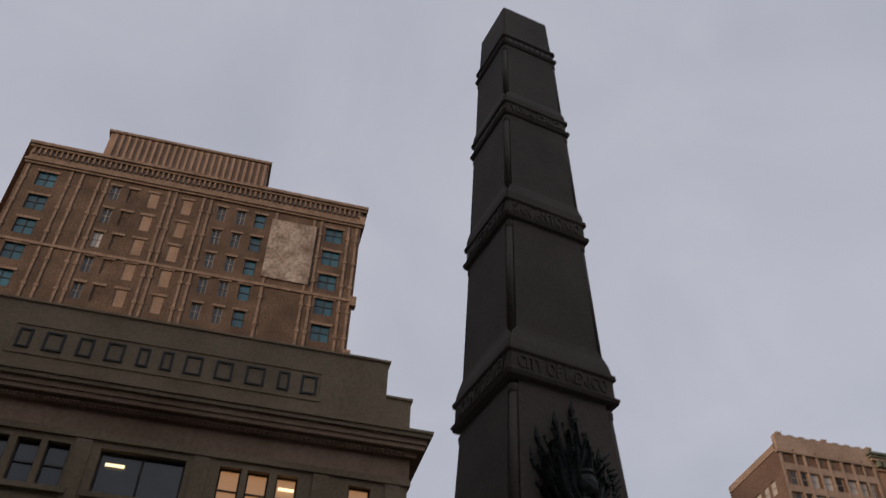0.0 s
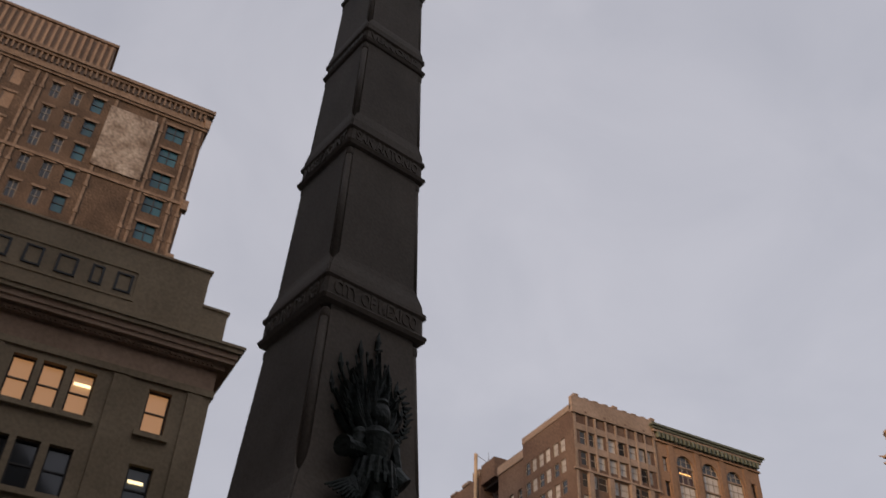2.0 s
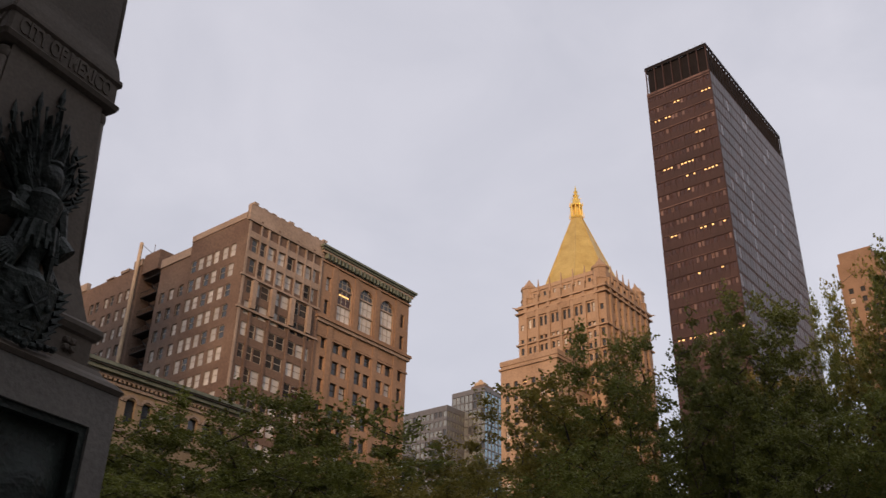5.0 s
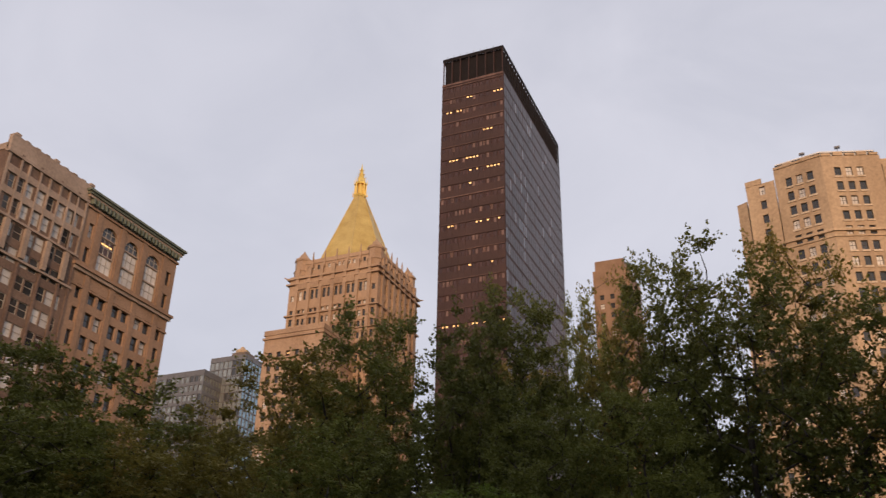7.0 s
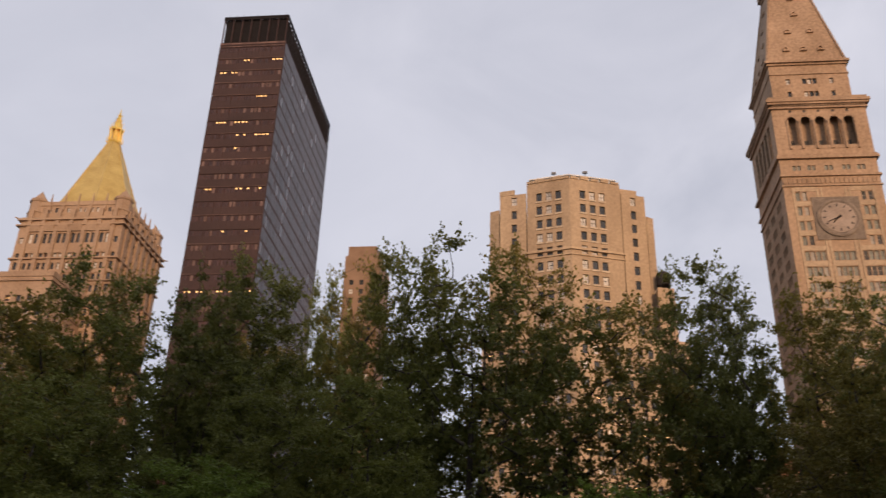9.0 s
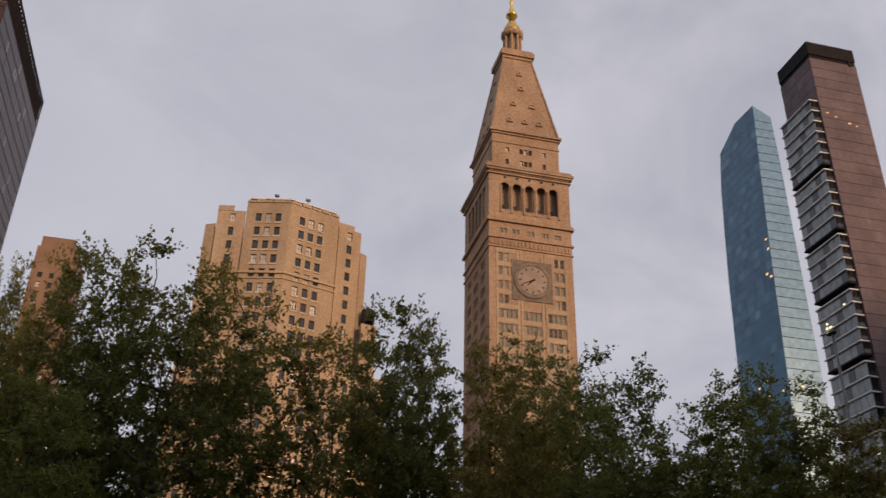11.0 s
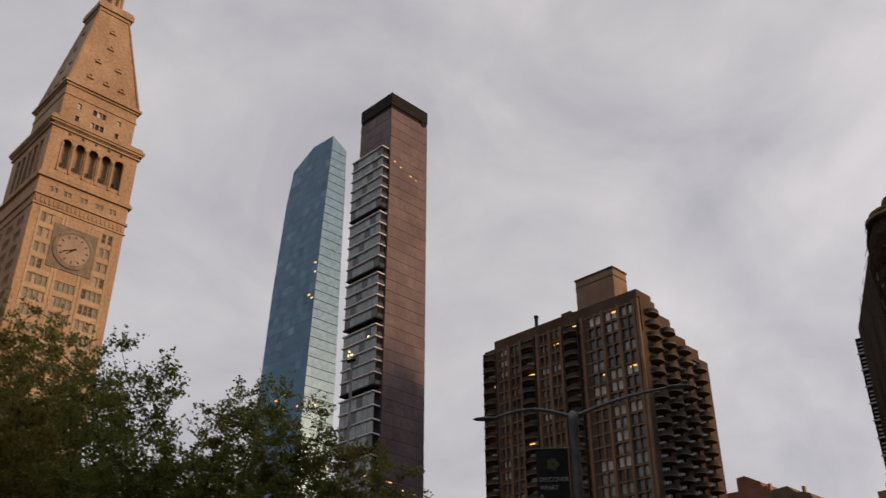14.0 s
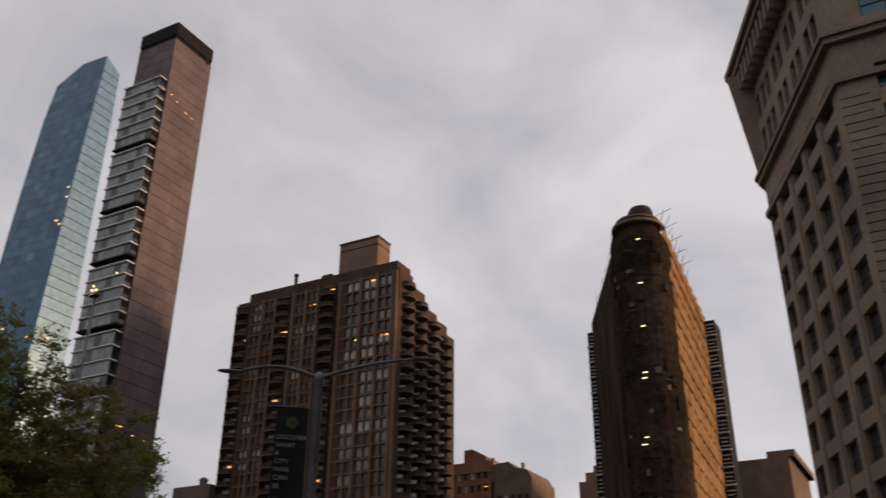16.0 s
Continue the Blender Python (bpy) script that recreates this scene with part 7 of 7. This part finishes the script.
def furled(x0, z0, x1, z1, w, lift):
    """A furled flag: a staff and a tapering cloth drawn into deep pleats along it."""
    ph = rt.uniform(0, 6)
    dx, dz = x1 - x0, z1 - z0
    ln = math.hypot(dx, dz)
    nx, nz = -dz / ln, dx / ln

    def f(u, v):
        t = 0.12 + 0.80 * v
        h = w * math.sin(math.pi * min(1.0, 0.12 + 0.86 * v)) ** 0.7 * (u * 2 - 1)
        return (x0 + dx * t + nx * h, -0.79 - lift - 0.030 * math.cos(u * 9 + ph + v * 2.5) - 0.03 * math.sin(math.pi * u) + 0.05 * t, z0 + dz * t + nz * h - 0.05 * abs(u - 0.5))

    sheet(f, 10, 7)
    tube(bm, (x0, -0.78 - lift, z0), (x1, -0.72 - lift * 0.5, z1), 0.013, 0.011, 5)
    blob(bm, x1, -0.72 - lift * 0.5, z1 + 0.015, 0.02, 0.02, 0.035, 1)


for x1, z1, w, lf in ((-0.44, 6.20, 0.075, 0.0), (-0.43, 6.40, 0.08, 0.03), (-0.40, 6.58, 0.085, 0.0), (-0.33, 6.76, 0.09, 0.03), (-0.22, 6.90, 0.09, 0.0), (-0.10, 6.98, 0.08, 0.04), (0.03, 7.00, 0.08, 0.02), (0.14, 6.92, 0.09, 0.05),
                      (0.24, 6.80, 0.09, 0.0), (0.33, 6.62, 0.085, 0.03), (0.39, 6.42, 0.08, 0.0), (0.41, 6.22, 0.075, 0.03), (-0.28, 6.42, 0.09, 0.08), (0.26, 6.46, 0.085, 0.08), (-0.08, 6.66, 0.085, 0.09), (0.12, 6.68, 0.08, 0.09)):
    furled(x1 * 0.18 + 0.02, 5.92, x1, z1, w, lf)
# spears: two tall ones with leaf blades and cross-pieces, shorter ones round them
for x0, x1, z1, cross in ((-0.02, -0.15, 7.16, 0), (0.03, 0.06, 7.36, 1), (-0.12, -0.37, 6.90, 0), (0.1, 0.21, 7.00, 1), (0.15, 0.34, 6.84, 1), (0.15, 0.42, 6.56, 0), (-0.15, -0.45, 6.62, 0)):
    g = (x1 - x0) * 0.1
    tube(bm, (x0, -0.78, 6.0), (x1, -0.70, z1 - 0.2), 0.017, 0.014, 6)
    tube(bm, (x1, -0.70, z1 - 0.24), (x1 + g * 0.5, -0.69, z1 - 0.13), 0.012, 0.036, 6)
    tube(bm, (x1 + g * 0.5, -0.69, z1 - 0.13), (x1 + g, -0.69, z1 + 0.02), 0.036, 0.003, 6)
    if cross:
        tube(bm, (x1 - 0.05, -0.71, z1 - 0.25), (x1 + 0.05, -0.71, z1 - 0.22), 0.014, 0.014, 5)
        sheet(lambda u, v: (x1 - 0.01 + (u - 0.5) * (0.10 - 0.07 * v), -0.735 - 0.02 * math.cos(u * 6), z1 - 0.28 - 0.3 * (1 - v)), 6, 4)
# laurel sprays filling the sides
for k in range(26):
    s = 1 if k % 2 else -1
    t = (k // 2) / 12
    x, z = s * (0.16 + 0.20 * math.sin(math.pi * (0.15 + 0.7 * t))) + 0.02, 5.98 + 0.62 * t
    tube(bm, (x, -0.84, z), (x + s * 0.07 + rt.uniform(-0.02, 0.02), -0.87, z + rt.uniform(0.02, 0.09)), 0.028, 0.006, 5)
part("bronze_trophy", bm, M_bronze, th, "green-black bronze trophy of flags, armour and shield", MON)
# bronze wreath on the west side
bm = bmesh.new()
rw = []
for i in range(48):
    a = math.tau * i / 48
    r = 0.065 + 0.014 * (i % 3) + rt.uniform(-0.01, 0.01)
    rw.append([bm.verts.new(((0.27 + r * math.cos(b)) * math.cos(a), -0.95 + r * math.sin(b), 4.84 + (0.29 + r * math.cos(b)) * math.sin(a))) for b in [math.tau * k / 10 for k in range(10)]])
for i in range(48):
    a, b = rw[i], rw[(i + 1) % 48]
    for k in range(10):
        bm.faces.new((a[k], b[k], b[(k + 1) % 10], a[(k + 1) % 10]))
part("bronze_wreath", bm, M_bronze, th, "round green-black bronze wreath", MON @ pose(0, 0, 0, 0, 0, -90), smooth=True)

# ---- twin-arm street lamp with banner ----
LX, LY = 13.35, -17.5
th = thing("street_lamp", "grey steel twin-arm street lamp", "street lamp", LX, LY)
bm = bmesh.new()
lathe(bm, [(0.24, 0.0), (0.24, 0.5), (0.16, 0.7), (0.135, 4.0), (0.115, 8.75), (0.135, 8.8), (0.135, 8.98), (0.05, 9.05)], 14, LX, LY)
part("pole", bm, M_steel, th, smooth=True)
for ex, ey, ez, sag in ((1.55, 1.3, 0.02, 0.22), (-2.05, -1.4, 0.62, 0.10)):
    bm = bmesh.new()
    side = Vector((-ey, ex, 0)).normalized()
    rings = []
    for i in range(11):
        t = i / 10
        prev = (LX + ex * t, LY + ey * t, 8.9 + ez * t + sag * math.sin(math.pi * t))
        r = 0.055 - 0.02 * t
        rings.append([bm.verts.new(Vector(prev) + side * (r * math.cos(math.tau * k / 8)) + Vector((0, 0, r * math.sin(math.tau * k / 8)))) for k in range(8)])
    for ra, rb in zip(rings, rings[1:]):
        for k in range(8):
            bm.faces.new((ra[k], ra[(k + 1) % 8], rb[(k + 1) % 8], rb[k]))
    bm.faces.new(rings[0])
    bm.faces.new(rings[-1][::-1])
    bmesh.ops.recalc_face_normals(bm, faces=bm.faces)
    part("arm", bm, M_steel, th, smooth=True)
    bm = bmesh.new()
    d = Vector((ex, ey, 0)).normalized()
    bmesh.ops.create_icosphere(bm, subdivisions=2, radius=1, matrix=Matrix.Translation(Vector(prev) + d * 0.15) @ Matrix.Rotation(math.atan2(d.y, d.x), 4, 'Z') @ Matrix.Diagonal((0.34, 0.13, 0.05, 1)))
    part("lamp_head", bm, M_steel, th, smooth=True)
th2 = thing("lamp_post_banner", "black cloth park banner with white lettering", "banner", LX + 0.42, LY + 0.36, 5.6)
BM = pose(LX + 0.14, LY + 0.12, 0, 0, 0, 40.5)
bm = bmesh.new()
g = []
for j in range(13):
    row = []
    for i in range(9):
        x, z = 0.78 * i / 8, 5.9 + 2.2 * j / 12
        row.append(bm.verts.new((x, 0.02 * math.sin(x * 7 + z * 2.2), z)))
    g.append(row)
for j in range(12):
    for i in range(8):
        bm.faces.new((g[j][i], g[j][i + 1], g[j + 1][i + 1], g[j + 1][i]))
ob = part("cloth", bm, M_banner, th2, m=BM, smooth=True)
for z in (5.88, 8.12):
    bm = bmesh.new()
    tube(bm, (-0.1, 0, z), (0.8, 0, z), 0.018, 0.018, 6)
    part("banner_rod", bm, M_steel, th2, m=BM)
bm = bmesh.new()
for i in range(5):
    a = math.tau * i / 5
    lathe(bm, [(0.07, 0.0), (0.07, 0.006)], 10, 0.39 + 0.09 * math.cos(a), 0.09 * math.sin(a))
part("printed_mark", bm, M_banner_mark, th2, m=BM @ pose(0, 0.03, 7.72, 90, 0, 180) @ pose(-0.78, 0, 0))
for k, word in enumerate(("DISCOVER", "WHAT", "A", "CITY", "PARK", "CAN", "BE")):
    cu = bpy.data.curves.new("lettering", 'FONT')
    cu.body, cu.size, cu.extrude = word, 0.155, 0.002
    tmp = new("tmp", cu)
    me = bpy.data.meshes.new_from_object(tmp.evaluated_get(bpy.context.evaluated_depsgraph_get()))
    bpy.data.objects.remove(tmp)
    me.materials.clear()
    me.materials.append(M_banner_words)
    put(new("printed_word", me), th2, BM @ pose(0.74, 0.03, 7.30 - 0.195 * k, 90, 0, 180))
# a second, farther lamp standing before the towers
FX, FY, LAMP2_Z = 46.98, -37.32, 25.60
th = thing("park_lamp_post", "thin grey lamp post with a small flat head", "street lamp", FX, FY)
bm = bmesh.new()
lathe(bm, [(0.2, 0.0), (0.2, 0.5), (0.13, 0.7), (0.09, LAMP2_Z)], 10, FX, FY)
part("pole", bm, M_steel, th, smooth=True)
bm = bmesh.new()
bmesh.ops.create_icosphere(bm, subdivisions=2, radius=1, matrix=Matrix.Translation((FX + 0.1, FY, LAMP2_Z + 0.05)) @ Matrix.Diagonal((0.45, 0.25, 0.12, 1)))
part("lamp_head", bm, M_mg_dark, th, smooth=True)

# ---- park trees ----


def leaf_cloud(name, centres, per, spread, size, mat, rng):
    """Loose leaves, each a small bent quad, in clumps round the twig ends."""
    n = len(centres) * per
    c = np.repeat(np.array([tuple(p) for p in centres]), per, axis=0)
    c = c + rng.normal(0, 1, (n, 3)) * spread * np.array((1, 1, 0.75))
    u = rng.normal(0, 1, (n, 3))
    u /= np.linalg.norm(u, axis=1)[:, None]
    v = np.cross(u, rng.normal(0, 1, (n, 3)))
    v /= np.linalg.norm(v, axis=1)[:, None]
    s = rng.uniform(0.6, 1.25, (n, 1)) * size
    w = np.cross(u, v) * s * 0.18
    q = np.stack((c - u * s * 0.5, c + v * s * 0.36 + w, c + u * s * 0.5, c - v * s * 0.36 + w), axis=1).reshape(-1, 3)
    me = bpy.data.meshes.new(name)
    me.from_pydata(q.tolist(), [], np.arange(4 * n).reshape(-1, 4).tolist())
    me.materials.append(mat)
    return me


def make_tree(seed, airy, mat):
    """A tree 20 m high with a crown 4 m in radius: each twig end joins the nearest wood below it, so limbs fork and thicken downwards."""
    rng = random.Random(seed)
    nrng = np.random.default_rng(seed)
    H, R, ZC, ZR = 20.0, 4.0, 12.0, 8.0
    lumps = [(Vector((rng.gauss(0, 1), rng.gauss(0, 1), rng.gauss(0.3, 0.8))).normalized(), rng.uniform(0.10, 0.34)) for _ in range(11)]
    voids = [(Vector((rng.gauss(0, 2.0), rng.gauss(0, 2.0), rng.uniform(6, 18))), rng.uniform(0.7, 1.4)) for _ in range(14 if airy else 8)]
    tips = []
    while len(tips) < (165 if airy else 245):
        d = Vector((rng.gauss(0, 1), rng.gauss(0, 1), rng.gauss(0.15, 1))).normalized()
        env = 0.80 + sum(a * max(0.0, d.dot(u)) ** 6 for u, a in lumps)
        r = rng.random() ** 0.42 * min(1.08, env)
        p = Vector((d.x * r * R, d.y * r * R, ZC + d.z * r * ZR * (1.0 if d.z > 0 else 0.85)))
        if all((p - c).length > q for c, q in voids):
            tips.append(p)
    nodes, up, load = [Vector((0, 0, 0))], [-1], [0]
    for i in range(9):
        nodes.append(nodes[-1] + Vector((rng.uniform(-0.16, 0.16), rng.uniform(-0.16, 0.16), 1.1 + 0.15 * i)))
        up.append(i)
        load.append(0)
    nrm = np.array([tuple(p) for p in nodes])
    for p in sorted(tips, key=lambda q: (q - Vector((0, 0, 6))).length):
        a = np.array(tuple(p))
        d = a - nrm
        dist = np.linalg.norm(d, axis=1)
        cost = dist + np.maximum(0, 0.12 * np.hypot(d[:, 0], d[:, 1]) - d[:, 2]) * 1.1 + 0.10 * np.linalg.norm(nrm - np.array((0, 0, 5.0)), axis=1) + np.where(nrm[:, 2] < 3.2, 50.0, 0.0)
        k = int(np.argmin(cost))
        b = nodes[k]
        n = max(1, int((p - b).length / 0.9))
        bow = Vector((rng.uniform(-0.2, 0.2), rng.uniform(-0.2, 0.2), -0.09 * (p - b).length))
        for q in range(1, n + 1):
            t = q / n
            nodes.append(b.lerp(p, t) + bow * math.sin(math.pi * t))
            up.append(k if q == 1 else len(nodes) - 2)
            load.append(1 if q == n else 0)
        nrm = np.array([tuple(v) for v in nodes])
    count = load[:]
    for i in range(len(nodes) - 1, 0, -1):
        count[up[i]] += count[i]
    bm = bmesh.new()
    lathe(bm, [(0.5, 0.0), (0.38, 0.5), (0.34, 1.1)], 9)
    ends = []
    for i in range(1, len(nodes)):
        r1, r0 = 0.0185 * max(1, count[i]) ** 0.5, 0.0185 * max(1, count[up[i]]) ** 0.5
        if r1 > 0.012:
            tube(bm, nodes[up[i]], nodes[i], min(r0, r1 * 1.35), r1 if load[i] == 0 else 0.008, 7 if r1 > 0.1 else 4 if r1 > 0.04 else 3, cap=False)
        if load[i]:
            ends.append((nodes[i], (nodes[i] - nodes[up[i]]).normalized()))
    trunk = mesh("trunk", bm, M_bark)
    pts = []
    for p, d in ends:
        m = rng.randint(26, 50) if airy else rng.randint(42, 76)
        out = (Vector((p.x, p.y, 0)) * 0.16 + d * 0.5 + Vector((0, 0, 0.15))).normalized()
        rad = rng.uniform(0.32, 0.66)
        v = nrng.normal(0, 1, (m, 3))
        v /= np.linalg.norm(v, axis=1)[:, None]
        pts.append(np.array(tuple(p)) + v * nrng.uniform(0.1, 1.0, (m, 1)) ** 0.5 * rad * np.array((1.15, 1.15, 0.62)))
        # loose leafy shoots past the clump
        for _ in range(3):
            e = (out + Vector((rng.gauss(0, 0.55), rng.gauss(0, 0.55), rng.gauss(0.1, 0.45)))).normalized() * rng.uniform(0.7, 1.25)
            pts.append(np.array(tuple(p)) + np.array(tuple(e)) * nrng.uniform(0.35, 1.0, (9, 1)) + nrng.normal(0, 0.09, (9, 3)))
    crown = leaf_cloud("crown", np.concatenate(pts), 1, 0.03, 0.20, mat, nrng)
    return trunk, crown, 19.9, R


KINDS = [make_tree(101, False, M_leaf), make_tree(202, True, M_leaf), make_tree(303, False, M_leaf_warm), make_tree(404, True, M_leaf_warm), make_tree(505, False, M_leaf), make_tree(606, False, M_leaf_fresh)]
# azimuth, distance, rise of the crown's top in degrees, kind, crown radius
TREES = [(27.5, 60, 15.6, 4, 5.0), (31.5, 58, 16.4, 4, 5.0), (36, 60, 17.2, 0, 5.2), (41, 54, 18.9, 4, 4.6), (46.2, 52, 17.9, 0, 4.2), (50.4, 58, 16.4, 2, 3.6),
         (57.6, 48, 20.4, 2, 3.7), (61.6, 49, 22.4, 0, 3.5), (63.0, 52, 23.2, 3, 2.1), (68.0, 54, 21.8, 4, 2.2), (69.2, 46, 23.0, 0, 2.9), (71.6, 48, 24.4, 4, 2.9), (75.5, 52, 23.4, 0, 1.3), (76.2, 60, 24.8, 1, 1.9), (76.6, 64, 19.0, 4, 2.4), (78.3, 50, 25.4, 3, 2.4), (80.8, 48, 26.0, 0, 3.0), (83.0, 54, 22.4, 4, 3.0),
         (85.2, 46, 27.8, 1, 3.8), (88.4, 50, 26.6, 3, 3.4), (91.6, 47, 24.0, 1, 3.8), (96.0, 48, 23.2, 3, 3.5), (100.6, 47, 24.8, 0, 2.65), (101.9, 50, 23.6, 4, 2.0), (99.0, 56, 22.6, 1, 3.2),
         (104.3, 52, 17.6, 1, 1.7), (107.9, 47, 23.2, 2, 2.75), (110.6, 52, 21.6, 0, 3.2), (114.9, 45, 22.9, 1, 2.9), (112.4, 58, 19.6, 4, 3.6), (121.6, 43, 19.8, 4, 2.6), (124.2, 45, 19.0, 0, 3.0), (127.4, 44, 17.2, 2, 2.6),
         (130.4, 47, 16.0, 0, 2.4), (132.4, 50, 14.0, 4, 2.0),
         (43, 74, 15.5, 4, 6.0), (54, 75, 14.8, 0, 5.4), (60.0, 70, 18.5, 4, 4.6), (70.6, 70, 20.4, 2, 4.6), 
         (109.5, 72, 18.0, 0, 4.8), (120.5, 62, 15.5, 0, 4.0), (127, 62, 13.6, 4, 4.0),
         (34, 46, 13.2, 0, 4.0), (42, 47, 14.6, 0, 4.0), (48, 46, 14.6, 2, 3.8), (53.4, 43, 14.2, 2, 3.6), (59.0, 38, 15.6, 4, 2.8), (63.0, 40, 16.0, 0, 2.2), (69.4, 36, 12.8, 5, 2.8), (72.6, 40, 17.5, 0, 2.3), (79.4, 40, 18.0, 4, 2.6),
         (94, 36, 12.0, 5, 3.0), (107.6, 42, 15.6, 2, 2.6), (113.4, 42, 14.2, 0, 3.2), (118.4, 44, 15.6, 4, 3.0), (115.8, 42, 16.6, 0, 2.4), (126, 42, 12.4, 0, 2.8)]
LABELS = {0: "dark olive-green park tree with a dense crown", 1: "airy park tree with thin gappy olive foliage", 2: "park tree with yellowing olive foliage", 3: "airy park tree with thin yellowing leaves", 4: "broad dark green park tree", 5: "young park tree with fresh bright green leaves"}
for i, (az, dist, rise, k, rad) in enumerate(TREES):
    x, y = dist * math.sin(radians(az)), dist * math.cos(radians(az))
    s = (1.6 + dist * math.tan(radians(rise))) / KINDS[k][2]
    wf = 1.22 * rad / KINDS[k][3]
    m = Matrix.Translation((x, y, 0.1)) @ Matrix.Rotation(i * 2.4, 4, 'Z')
    t = tagged(new("park_tree"), LABELS[k], "tree", "park trees")
    t.matrix_basis = m
    BASE[t] = m
    for nm, me in zip(("trunk", "crown"), KINDS[k]):
        o = new(nm, me)
        o.parent = t
        o.matrix_basis = Matrix.Diagonal((wf, wf, s, 1))
